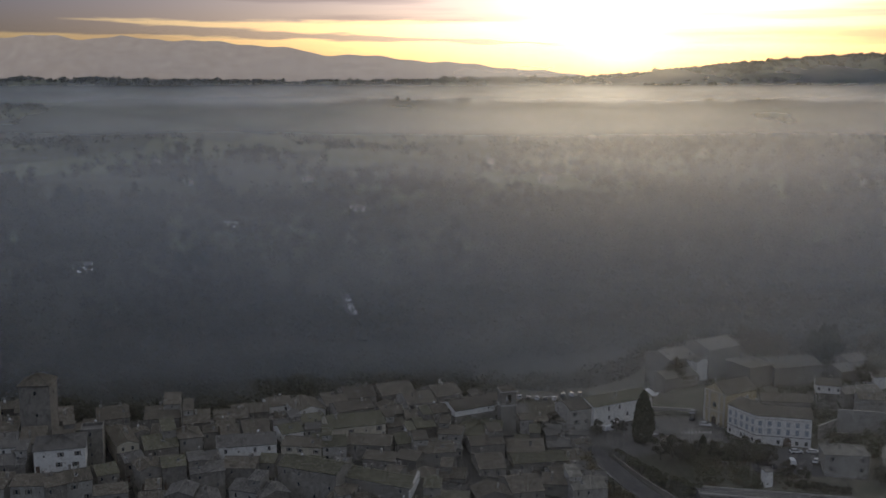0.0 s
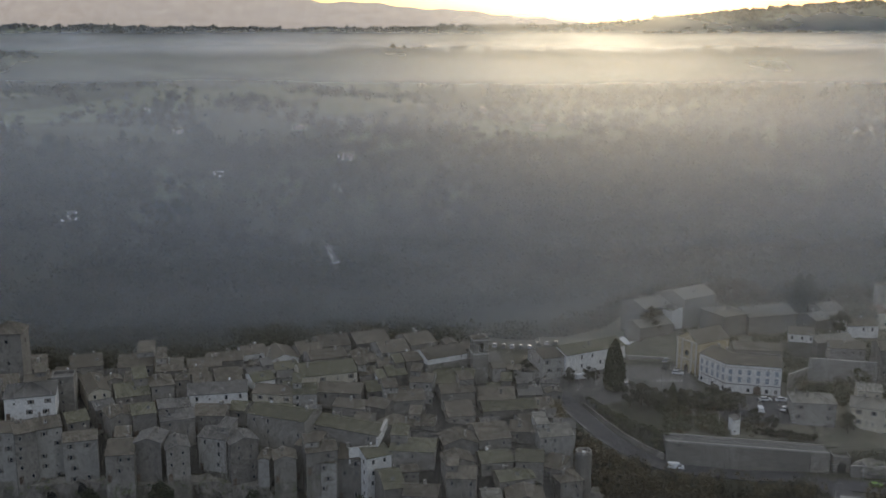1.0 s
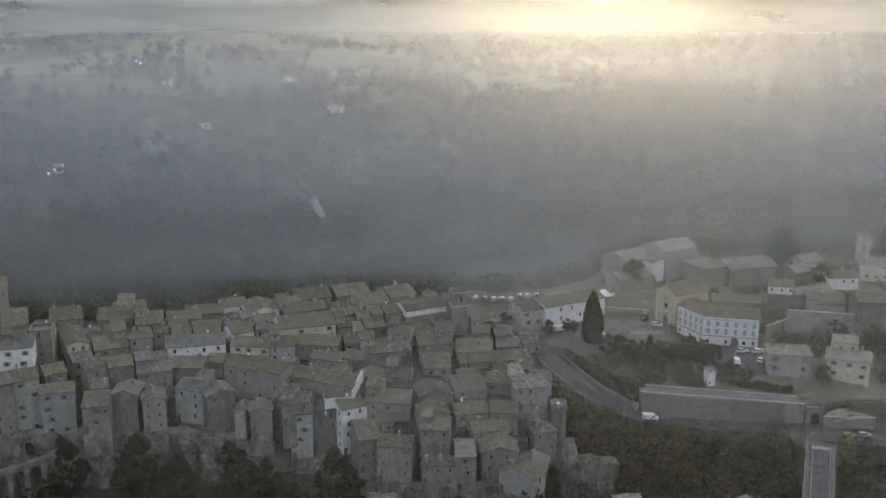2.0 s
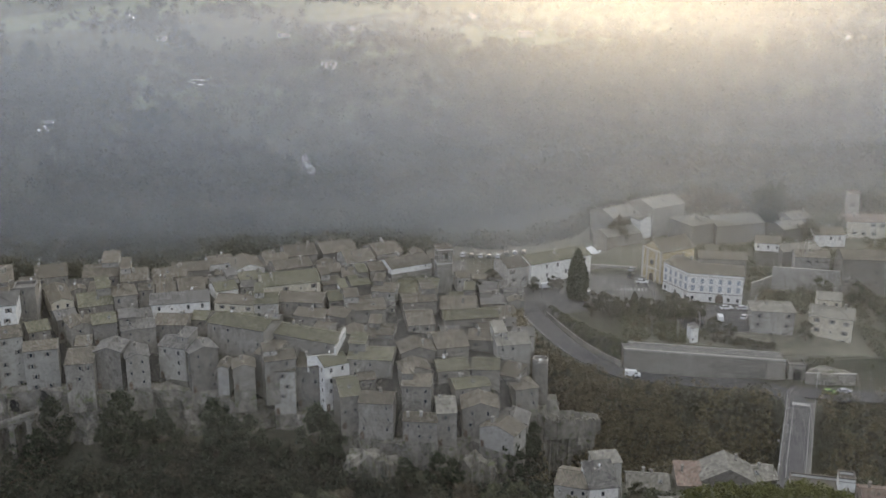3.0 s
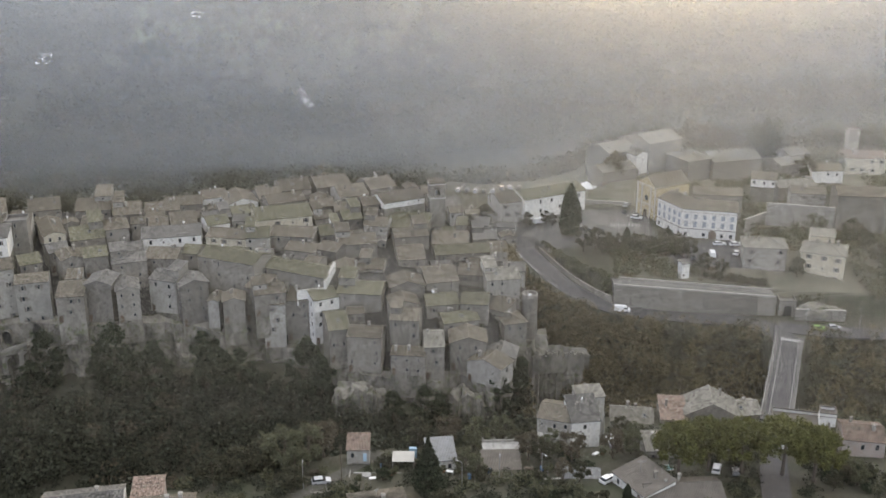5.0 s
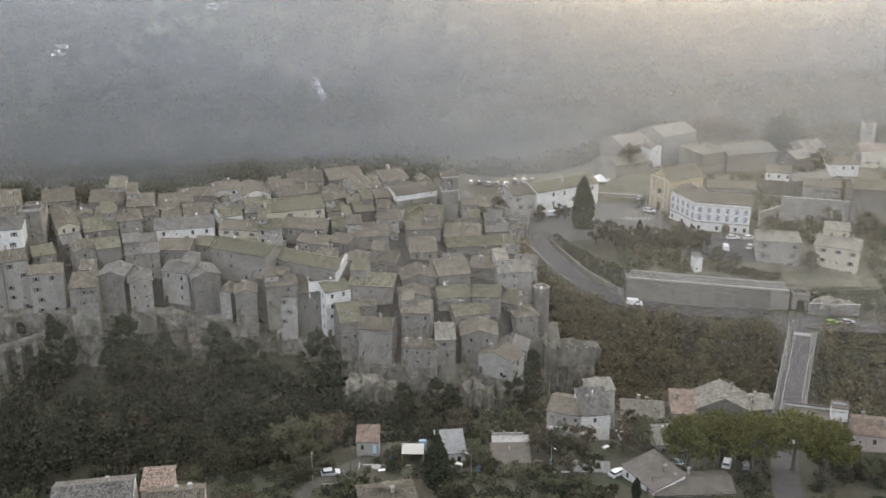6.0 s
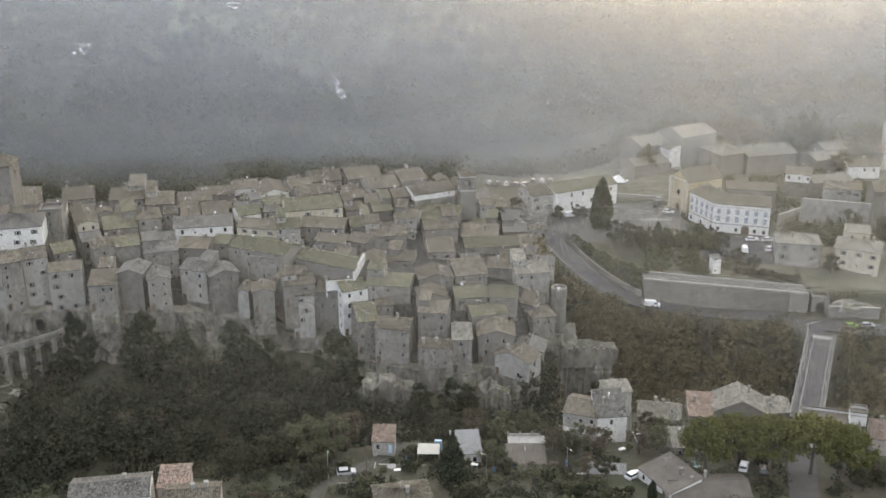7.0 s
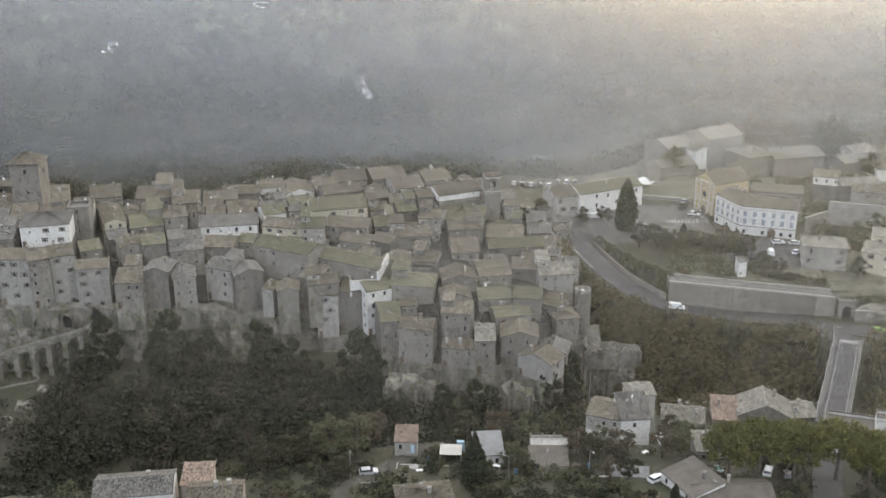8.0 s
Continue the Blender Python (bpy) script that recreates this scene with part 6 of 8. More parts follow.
car(61.0, 197.2, float(height(61, 197.2)) + 0.02, 40, "white")
car(0.4, 195.4, float(height(0.4, 195.4)) + 0.05, 12, "silver")


def street_lamp(x, y, z=None, h=6.0):
    z = float(height(x, y)) if z is None else z
    t = thing("street_lamp", pose(x, y, z, 0, 0, random.uniform(0, 360)), "grey steel street lamp with a short arm", "street lamp", "street lamps")
    s = Shape()
    s.tube([(0, 0, -0.3), (0, 0, h)], [0.09, 0.05], 6)
    part("pole", s, METAL, t)
    s = Shape()
    s.tube([(0, 0, h - 0.1), (0.5, 0, h + 0.1), (1.0, 0, h + 0.1)], [0.05, 0.04, 0.04], 5)
    part("arm", s, METAL, t)
    s = Shape()
    s.box(0.8, 1.5, -0.15, 0.15, h + 0.02, h + 0.16, 0.2)
    part("lamp_head", s, METAL, t)


for x, y in ((47.0, 198.9), (38.0, 199.2), (30, 194), (-3, 192.5), (56, 350), (62, 352), (50, 356), (84, 348), (94, 346), (88, 318), (96, 317), (112, 316), (104, 322), (134, 296.5), (150, 296), (64, 226), (110, 232)):
    street_lamp(x, y)
for k in range(5):
    t = k / 4
    street_lamp(125.7 + (109.8 - 125.7) * t - 3.75, 285 - 44 * t + 1.3, 1.0, 4.5)


def utility_pole(x, y):
    z = float(height(x, y))
    t = thing("utility_pole", pose(x, y, z), "tall wooden utility pole", "utility pole")
    s = Shape()
    s.tube([(0, 0, -0.5), (0, 0, 9)], [0.13, 0.09], 6)
    part("pole", s, BARK, t)
    s = Shape()
    s.box(-0.7, 0.7, -0.05, 0.05, 8.3, 8.42)
    part("cross_arm", s, BARK, t)


utility_pole(4.6, 196.0)
utility_pole(86.5, 247.5)


def garden_clutter():
    """Small things in the yards: barrels, planters, stacked crates, benches and tables."""
    rnd = random.Random(9)
    terra = surface("terracotta", (0.30, 0.17, 0.11), (0.38, 0.23, 0.16), big=2, vary=0.15, bump=0.1)
    blue = surface("blue_drum_plastic", (0.07, 0.16, 0.28), (0.10, 0.20, 0.33), rough=0.5, big=2, vary=0.1, bump=0)
    for x, y in ((21.0, 200.6), (22.2, 200.2), (12.6, 204.4), (31.6, 198.4), (36.0, 201.2), (47.4, 203.0)):
        t = thing("barrel", pose(x, y, float(height(x, y))), "blue plastic rain barrel in a garden", "barrel", "rain barrels")
        s = Shape()
        ring = [(0.42 * math.cos(a), 0.42 * math.sin(a)) for a in np.linspace(0, math.tau, 15)[:-1]]
        s.prism(ring, -0.1, 1.0)
        part("drum", s, blue, t)
        r = Shape()
        r.prism([(px * 1.06, py * 1.06) for px, py in ring], 1.0, 1.06)
        part("lid", r, blue, t)
    for x, y in ((8.0, 197.4), (13.6, 198.0), (14.8, 200.0), (15.6, 201.0), (29.6, 201.2), (26.0, 201.8), (62.0, 213.6), (54.0, 214.2)):
        z = float(height(x, y))
        z = 9.0 if 6 < x < 17 and 196.2 < y < 201.4 else z
        t = thing("planter", pose(x, y, z), "terracotta planter with a small green shrub", "planter", "garden planters")
        s = Shape()
        s.tube([(0, 0, -0.05), (0, 0, 0.55)], [0.28, 0.42], 12)
        part("pot", s, terra, t)
        rng = np.random.default_rng(int(x * 10))
        c = Shape()
        for k in range(90):
            q = rng.normal(size=3) * 0.27 + np.array([0, 0, 0.9])
            a, b = rng.normal(size=3) * 0.13, rng.normal(size=3) * 0.13
            c.quad(tuple(q - a - b), tuple(q + a - b), tuple(q + a + b), tuple(q - a + b))
        part("shrub", c, LEAF["olive"], t)
    for x, y, turn in ((11.0, 198.0, 10), (27.4, 200.8, -20), (60.4, 212.6, 40)):
        z = 9.0 if 6 < x < 17 else float(height(x, y))
        t = thing("garden_table", pose(x, y, z, 0, 0, turn), "white plastic garden table on the yard", "table", "garden tables")
        s = Shape()
        s.box(-0.8, 0.8, -0.45, 0.45, 0.7, 0.75, 0.02)
        part("tabletop", s, PLASTIC, t)
        for px in (-0.7, 0.7):
            for py in (-0.36, 0.36):
                q = Shape()
                q.box(px - 0.03, px + 0.03, py - 0.03, py + 0.03, -0.05, 0.7)
                part("leg", q, PLASTIC, t)
    for x, y, turn in ((20.4, 205.0, 5), (34.6, 203.2, 30), (44.6, 202.8, -12), (-1.6, 200.4, 20), (52.0, 206.2, 0)):
        t = thing("wood_pile", pose(x, y, float(height(x, y)), 0, 0, turn), "stack of cut firewood logs under the sky", "firewood", "wood piles")
        for row in range(4):
            for k in range(8 - row % 2):
                q = Shape()
                xx = -1.0 + 0.27 * k + 0.13 * (row % 2)
                q.tube([(xx, -0.45 + rnd.uniform(-0.05, 0.05), 0.1 + 0.22 * row), (xx, 0.45, 0.1 + 0.22 * row)], [0.12, 0.12], 7)
                part("log", q, BARK, t)


garden_clutter()


def roof_terrace():
    """The walled terrace behind the sheet-roofed outbuilding."""
    t = thing("roof_terrace", pose(39.0, 210.0, 9.2, 0, 0, 3), "concrete roof terrace with four short parapet posts", "terrace")
    s = Shape()
    s.box(-4.2, 4.2, 0.1, 4.2, -6, 0.0)
    part("slab", s, CONCRETE, t)
    w = Shape()
    w.box(-4.2, 4.2, 3.95, 4.2, 0.0, 0.55)
    part("parapet", w, WALL["pale"], t)
    for k in range(4):
        p = Shape()
        x = -4.0 + 2.66 * k
        p.box(x - 0.2, x + 0.2, 3.85, 4.3, 0, 1.1, 0.08)
        part("post", p, WALL["pale"], t)


roof_terrace()


def small_pool():
    t = thing("paddling_pool", pose(75.1, 204.3, float(height(75.1, 204.3))), "small round turquoise garden pool", "pool")
    ring = [(1.15 * math.cos(a), 1.15 * math.sin(a)) for a in np.linspace(0, math.tau, 25)[:-1]]
    s = Shape()
    s.prism(ring, -0.3, 0.5)
    part("basin", s, PLASTIC, t)
    w = Shape()
    w.prism([(x * 0.9, y * 0.9) for x, y in ring], 0.5, 0.52)
    part("water", w, glass("pool_water", (0.12, 0.36, 0.36), 0.08), t)


small_pool()


# ---------- cliffs ----------
def cliff_out(x, z, t):
    """How far the rock stands out before the town's edge."""
    rib = noise.noise(Vector((x / 5.5, 3.1, z / 16))) * 2.2 + noise.noise(Vector((x / 1.9, 7.7, z / 3.2))) * 1.0 + abs(noise.noise(Vector((x / 3.1, 1.7, z / 9)))) * -2.4 + noise.noise(Vector((x / 0.9, 2.2, z / 1.1))) * 0.4
    return max(0.4 + 2.9 * t ** 1.3 + rib * min(1, 0.3 + 2 * t), -0.4)


def cliff():
    """The tufa cliff that carries the front row of houses."""
    xs = np.arange(-165, 56, 0.6)
    n = 36
    v, f = [], []
    for i, x in enumerate(xs):
        y0, top = float(town_edge(x)), float(town_level(x, town_edge(x))) + 0.25
        foot = -13.0
        for j in range(n + 1):
            t = j / n
            z = top + (foot - top) * t
            v.append((x + noise.noise(Vector((z / 3, x / 4, 5))) * 0.5, y0 - cliff_out(x, z, t) + (5.0 if j == 0 else 0), z - (0.2 if j else 0)))
    for i in range(len(xs) - 1):
        for j in range(n):
            a = i * (n + 1) + j
            f.append((a, a + 1, a + n + 2, a + n + 1))
    me = bpy.data.meshes.new("cliff")
    me.from_pydata(v, [], f)
    me.materials.append(ROCK)
    tagged(new("cliff", me), "ribbed grey tufa cliff under the town houses", "cliff", kind="structure")


cliff()


def cave(x, z, w, h, turn=0):
    """An old cellar mouth cut into the tufa below a house."""
    top = float(town_level(x, town_edge(x))) + 0.25
    y = min(float(town_edge(x + q)) - cliff_out(x + q, z + r, (top - z - r) / (top + 13)) for q in np.linspace(-w / 2, w / 2, 7) for r in np.linspace(0.2, h, 5)) - 0.05
    t = thing("cellar_arch", pose(x, y, z, 0, 0, turn), "dark arched cellar mouth cut into the tufa cliff", "arch", "cellar arches in the cliff")
    d = Shape()
    pts = arch_hole(d, -w / 2, w / 2, 0, 0, h, 2.5)
    part("lining", d, ROCK, t)
    f = Shape()
    outer = [(px * 1.14, pz * 1.06) for px, pz in pts]
    for (a, b), (c, e), (g, i), (k, l) in zip(pts, pts[1:], outer, outer[1:]):
        f.quad((g, -0.02, i), (k, -0.02, l), (c, -0.02, e), (a, -0.02, b))
    part("arch_ring", f, ROCK, t)
    # the shade inside the cellar mouth, as a dark plate
    part("recess", arch_plate(pts, 0.9), ARCH_SHADE, t)


for x, z, w, h in ((-93.2, 2.8, 4.6, 5.2), (-100.5, 1.8, 3.0, 4.2), (-108.5, 1.0, 3.4, 4.0), (-113.5, 1.6, 2.6, 3.4), (-76.0, -1.0, 2.2, 2.8), (-60.5, 0.5, 2.4, 2.8), (-86.0, -2.2, 2.4, 3.0)):
    cave(x, z, w, h)


def boulder(name, x, y, z, sx, sy, sz, seed, label, category="rock"):
    bm = bmesh.new()
    bmesh.ops.create_icosphere(bm, subdivisions=4, radius=1.0)
    for q in bm.verts:
        p = q.co.copy()
        k = 1 + 0.35 * noise.noise(p * 1.3 + Vector((seed, 0, 0))) + 0.16 * noise.noise(p * 3.4 + Vector((0, seed, 0))) + 0.07 * noise.noise(p * 8 + Vector((0, 0, seed)))
        q.co = Vector((p.x * sx, p.y * sy, p.z * sz)) * k
    me = bpy.data.meshes.new(name)
    bm.to_mesh(me)
    bm.free()
    me.materials.append(ROCK)
    ob = new(name, me)
    ob.location = (x, y, z)
    return tagged(ob, label, category)


def crag(name, x, y, z0, z1, sx, sy, seed, label):
    """A fluted tufa pillar with ledges and an uneven top."""
    n, m = 72, 34
    v, f = [], []
    for j in range(m + 1):
        t = j / m
        for i in range(n):
            a = math.tau * i / n
            c, q = math.cos(a), math.sin(a)
            top = z1 + (z1 - z0) * 0.16 * noise.noise(Vector((c * 1.3 + seed, q * 1.3, 4.0)))
            z = z0 + (top - z0) * min(t / 0.9, 1)
            flute = -0.42 * abs(noise.noise(Vector((c * 2.6 + seed, q * 2.6, z * 0.035)))) - 0.20 * abs(noise.noise(Vector((c * 6 + seed, q * 6, z * 0.09))))
            ledge = 0.13 * noise.noise(Vector((c * 1.1, q * 1.1 + seed, z * 0.33))) + 0.06 * noise.noise(Vector((c * 9, q * 9 + seed, z * 0.9)))
            r = 1.12 - 0.24 * min(t / 0.9, 1) ** 2 + flute + ledge
            if t > 0.9:
                r *= 1 - 0.999 * (t - 0.9) / 0.1
            v.append((x + sx * r * c, y + sy * r * q, z + (0.5 * (t - 0.9) / 0.1 if t > 0.9 else 0)))
    for j in range(m):
        for i in range(n):
            f.append((j * n + i, j * n + (i + 1) % n, (j + 1) * n + (i + 1) % n, (j + 1) * n + i))
    me = bpy.data.meshes.new(name)
    me.from_pydata(v, [], f)
    me.materials.append(ROCK)
    tagged(new(name, me), label, "rock")


crag("rock_buttress", 60.5, 288, -28, -4.0, 9.0, 6.0, 3, "bare tufa rock spur below the ruined wall")
crag("rock_buttress", 52, 287, -26, -1.0, 5.0, 5.0, 9, "tufa rock pillar beside the town")
crag("rock_buttress", 0.0, 263.5, -22, -2.8, 6.0, 4.6, 12, "fluted tufa buttress below the houses")
crag("rock_buttress", 6.5, 262.5, -22, -4.0, 4.0, 3.6, 15, "fluted tufa buttress below the houses")
crag("rock_buttress", 30.5, 261.5, -22, -3.4, 4.2, 4.0, 14, "split tufa buttress below the houses")
crag("rock_buttress", 36.5, 260.5, -22, -4.4, 3.6, 3.6, 17, "split tufa buttress below the houses")
boulder("boulder", -108, 262, -17, 4, 3, 4, 5, "pale fallen tufa boulder on the slope")
boulder("boulder", -92, 259, -19, 4.5, 2.5, 2.4, 6, "pale fallen tufa boulder on the slope")
boulder("boulder", -104, 268, -13, 3, 2, 2.0, 16, "pale fallen tufa boulder on the slope")
boulder("boulder", 140, 302.5, 2.5, 7, 3, 3.2, 21, "pale tufa outcrop beside the side road")


def ruined_wall():
    """A broken wall: one thick shell with a ragged, notched crown."""
    t = thing("ruined_wall", pose(51, 281.6, -3, 0, 0, 9), "jagged ruined tufa wall along the rock spur", "ruin")
    rnd = random.Random(3)
    s = Shape()
    n = 44
    tops = [2.0 - 1.4 * k / n + 1.9 * noise.noise(Vector((k * 0.21, 3.3, 0))) + 0.8 * noise.noise(Vector((k * 0.77, 1.1, 0))) + rnd.uniform(-0.18, 0.18) for k in range(n)]
    for k in range(n):
        x0, x1 = 15.4 * k / n, 15.4 * (k + 1) / n
        front, rear = -0.4 + 0.5 * noise.noise(Vector((k * 0.3, 8, 0))), 0.5
        h = tops[k] - (1.1 if k % 5 in (0, 1) else 0)
        s.box(x0, x1, front, rear, -5, h)
    part("broken_wall", s, ROCK, t)


ruined_wall()


def ramp():
    """The causeway that climbs along the cliff to the town gate."""
    t = thing("causeway", pose(-119, 268.6, 0), "stone causeway climbing along the cliff on piers", "causeway", kind="structure")
    s = Shape()
    for k in range(24):
        x0, x1 = k * 1.05, (k + 1) * 1.05
        z0, z1 = -3 + 6 * k / 24, -3 + 6 * (k + 1) / 24
        y = 8.0 * (k / 24)
        s.quad((x0, y, z0), (x1, y + 0.33, z1), (x1, y + 3.5, z1), (x0, y + 3.2, z0))
        s.quad((x0, y, z0 - 1.3), (x1, y + 0.33, z1 - 1.3), (x1, y + 0.33, z1), (x0, y, z0))
        s.quad((x0, y + 3.2, z0 - 1.3), (x1, y + 3.5, z1 - 1.3), (x1, y + 0.33, z1 - 1.3), (x0, y, z0 - 1.3))
    part("roadway", s, ROCK, t)
    for k in range(6):
        p = Shape()
        x = 1.6 + k * 4.4
        y, z = 8 * x / 25, -3 + 6 * x / 25
        p.box(x - 0.75, x + 0.75, y - 0.25, y + 3.2, -16, z - 2.6)
        for q in (-1, 1):
            # the springing of the arch on each side of the pier
            for r in range(4):
                a0, a1 = 0.75 + 1.4 * (r / 4) ** 2, 0.75 + 1.4 * ((r + 1) / 4) ** 2
                p.quad((x + q * a0, y - 0.1, z - 2.6 + 1.35 * r / 4), (x + q * a1, y - 0.1, z - 2.6 + 1.35 * (r + 1) / 4), (x, y - 0.1, z - 2.6 + 1.35 * (r + 1) / 4), (x, y - 0.1, z - 2.6 + 1.35 * r / 4))
        part("pier", p, ROCK, t)
    c = Shape()
    for k in range(12):
        x0, x1 = k * 2.1, (k + 1) * 2.1
        a, b = -3 + 6 * k / 12, -3 + 6 * (k + 1) / 12
        y0, y1 = 8 * k / 12, 8 * (k + 1) / 12
        for dy in (-0.15,):
            P = [(x0, y0 + dy, a), (x1, y1 + dy, b), (x1, y1 + dy + 0.3, b), (x0, y0 + dy + 0.3, a)]
            Q = [(p, q, r + 0.8) for p, q, r in P]
            c.quad(*Q)
            c.quad(P[0], P[1], Q[1], Q[0])
            c.quad(P[2], P[3], Q[3], Q[2])
    part("parapet", c, WALL["stone"], t)


ramp()
FOOTPATH = surface("trodden_path", (0.15, 0.145, 0.125), (0.21, 0.20, 0.18), big=0.5, vary=0.0, bump=0.2)
strip("footpath", [(-140, 262), (-124, 270), (-112, 274.0), (-107.5, 271), (-112, 268), (-124, 264), (-140, 259)], 0.7, FOOTPATH, 0.1, label="pale footpath looping on the slope", category="path")
strip("footpath", [(-140, 250), (-118, 257), (-110, 257.5), (-112, 254), (-124, 249), (-140, 244)], 0.7, FOOTPATH, 0.1, label="pale footpath looping on the slope", category="path")


# ---------- trees ----------


def leaf_quads(centres, size, rng, flat=0.0):
    """Small leaf clumps: one bent quad at each centre, turned at random."""
    n = len(centres)
    a = rng.normal(size=(n, 3))
    a[:, 2] *= 1 - flat
    a /= np.linalg.norm(a, axis=1)[:, None]
    b = rng.normal(size=(n, 3))
    b -= (b * a).sum(1)[:, None] * a
    b /= np.linalg.norm(b, axis=1)[:, None]
    s = size * rng.uniform(0.6, 1.4, (n, 1))
    up = np.cross(a, b) * s * 0.3
    v = np.stack([centres - a * s - b * s * 0.6, centres + a * s - b * s * 0.6 + up, centres + a * s + b * s * 0.6, centres - a * s + b * s * 0.6 + up], 1).reshape(-1, 3)
    f = np.arange(4 * n).reshape(-1, 4)
    return v, f


def quad_mesh(name, v, f, material):
    me = bpy.data.meshes.new(name)
    me.from_pydata(v.tolist(), [], f.tolist())
    me.materials.append(material)
    return me


def crown_points(n, shape, rng, clumps=16):
    """Points gathered in uneven clumps inside a crown; shape gives the half-width at height 0..1."""
    cz = rng.uniform(0.02, 0.98, clumps)
    ang, rad = rng.uniform(0, math.tau, clumps), np.sqrt(rng.uniform(0.1, 1, clumps))
    r = np.array([shape(z) for z in cz]) * rad
    c = np.stack([r * np.cos(ang), r * np.sin(ang), cz], 1)
    k = rng.integers(0, clumps, n)
    return c[k], rng.normal(size=(n, 3))


def make_tree(name, h, bare, half, shape, n, size, leaf, label, category="tree", seed=1, clumps=18, spread=0.22, limbs=5, rise=0.55):
    """Trunk and limbs in one part, the crown in another. half: the crown's half-width; bare: the clear trunk's height."""
    rng, rnd = np.random.default_rng(seed), random.Random(seed)
    t = thing(name, pose(0, 0, -500), label, category)
    s = Shape()
    lean = rnd.uniform(-0.05, 0.05) * h
    r0 = 0.022 * h + 0.06
    s.tube([(0, 0, -0.5), (lean * 0.3, 0, bare * 0.5), (lean, lean * 0.4, bare), (lean * 1.2, 0, bare + (h - bare) * 0.6)], [r0 * 1.3, r0, r0 * 0.75, r0 * 0.25], 7)
    for k in range(limbs):
        a = math.tau * k / max(limbs, 1) + rnd.uniform(-0.4, 0.4)
        z = bare + (h - bare) * rnd.uniform(-0.05, 0.35)
        q = half * rnd.uniform(0.5, 0.85)
        s.tube([(lean, 0, z), (lean + q * 0.5 * math.cos(a), q * 0.5 * math.sin(a), z + (h - bare) * rise * 0.35), (q * math.cos(a), q * math.sin(a), z + (h - bare) * rise * 0.62)], [r0 * 0.5, r0 * 0.33, r0 * 0.12], 5)
    part("trunk", s, BARK, t)
    c, j = crown_points(n, shape, rng, clumps)
    p = np.stack([c[:, 0] * half, c[:, 1] * half, bare + c[:, 2] * (h - bare)], 1) + j * spread * half * np.array([0.5, 0.5, 0.42])
    v, f = leaf_quads(p, size, rng)
    part("crown", quad_mesh("crown", v, f, leaf), None, t)
    return t


def plant(proto, x, y, scale=1.0, z=None, turn=None, label=""):
    z = float(height(x, y)) if z is None else z
    c = copy_thing(proto, pose(x, y, z, 0, 0, random.uniform(0, 360) if turn is None else turn) @ Matrix.Diagonal((scale, scale, scale * random.uniform(0.92, 1.08), 1)))
    if label:
        c["label"] = label
    return c


random.seed(11)
ROUND = lambda z: math.sqrt(max(0.02, 1 - (2 * z - 0.9) ** 2))  # noqa: E731
OVAL = lambda z: max(0.1, math.sin(math.pi * min(1, z * 0.9 + 0.12)) ** 0.7)  # noqa: E731
SPIRE = lambda z: max(0.1, min(1, 0.7 + 1.2 * z) * (1 - z ** 2.6) ** 0.8)  # noqa: E731
CONE = lambda z: max(0.05, 1 - z)  # noqa: E731
UMBRELLA = lambda z: math.sqrt(max(0.03, 1 - z ** 2))  # noqa: E731
P_CYPRESS = make_tree("cypress", 15.5, 0.5, 3.3, SPIRE, 6500, 0.27, LEAF["evergreen"], "tall dark green cypress tree in the piazza", "cypress", 2, 170, 0.17, 0)
P_EVER = [make_tree("evergreen_tree", 13, 1.0, 3.9, OVAL, 3600, 0.28, LEAF["evergreen"], "dense dark evergreen tree clinging below the cliff", "tree", 5 + k, 34, 0.24, 4) for k in range(3)]
P_WOOD = [make_tree("tree", 8.5, 2.0, 3.6, ROUND, 1700, 0.22, LEAF[m], lab, "tree", 21 + k, 26, 0.24, 6) for k, (m, lab) in enumerate((("wood", "bushy grey-green winter tree"), ("olive", "pale grey-green olive tree"), ("russet", "half-bare russet winter tree")))]
P_PINE = [make_tree("umbrella_pine", 15.0, 9.2, 7.2, UMBRELLA, 7000, 0.27, LEAF["pine"], "umbrella pine with a broad flat green crown", "pine tree", 41 + k, 90, 0.17, 7, 0.7) for k in range(2)]
P_FIR = make_tree("fir_tree", 11.5, 1.0, 3.9, CONE, 3600, 0.26, LEAF["evergreen"], "dark conical fir tree in a garden", "fir tree", 51, 90, 0.16, 0)
P_BUSH = [make_tree("bush", 2.4, 0.3, 1.7, ROUND, 420, 0.2, LEAF[m], lab, "bush", 61 + k, 16, 0.3, 3) for k, (m, lab) in enumerate((("evergreen", "clipped dark green bush beside the terrace"), ("wood", "loose brown-green bush beside the terrace")))]

def column_crown(proto, h, half, n, size, leaf, seed, shape=SPIRE):
    """A close, upright crown: leaf tufts over the whole surface, with soft lumps."""
    rng = np.random.default_rng(seed)
    z, a = rng.uniform(0, 1, n) ** 0.85, rng.uniform(0, math.tau, n)
    r = half * np.array([shape(q) for q in z]) * (1 + 0.10 * np.sin(3 * a + 9 * z) + 0.07 * np.sin(7 * a - 17 * z + 2)) * rng.uniform(0.8, 1.03, n)
    v, f = leaf_quads(np.stack([r * np.cos(a), r * np.sin(a), 0.6 + z * (h - 0.6)], 1), size, rng)
    for ob in proto.children:
        if ob.name.startswith("crown"):
            ob.data = quad_mesh("crown", v, f, leaf)


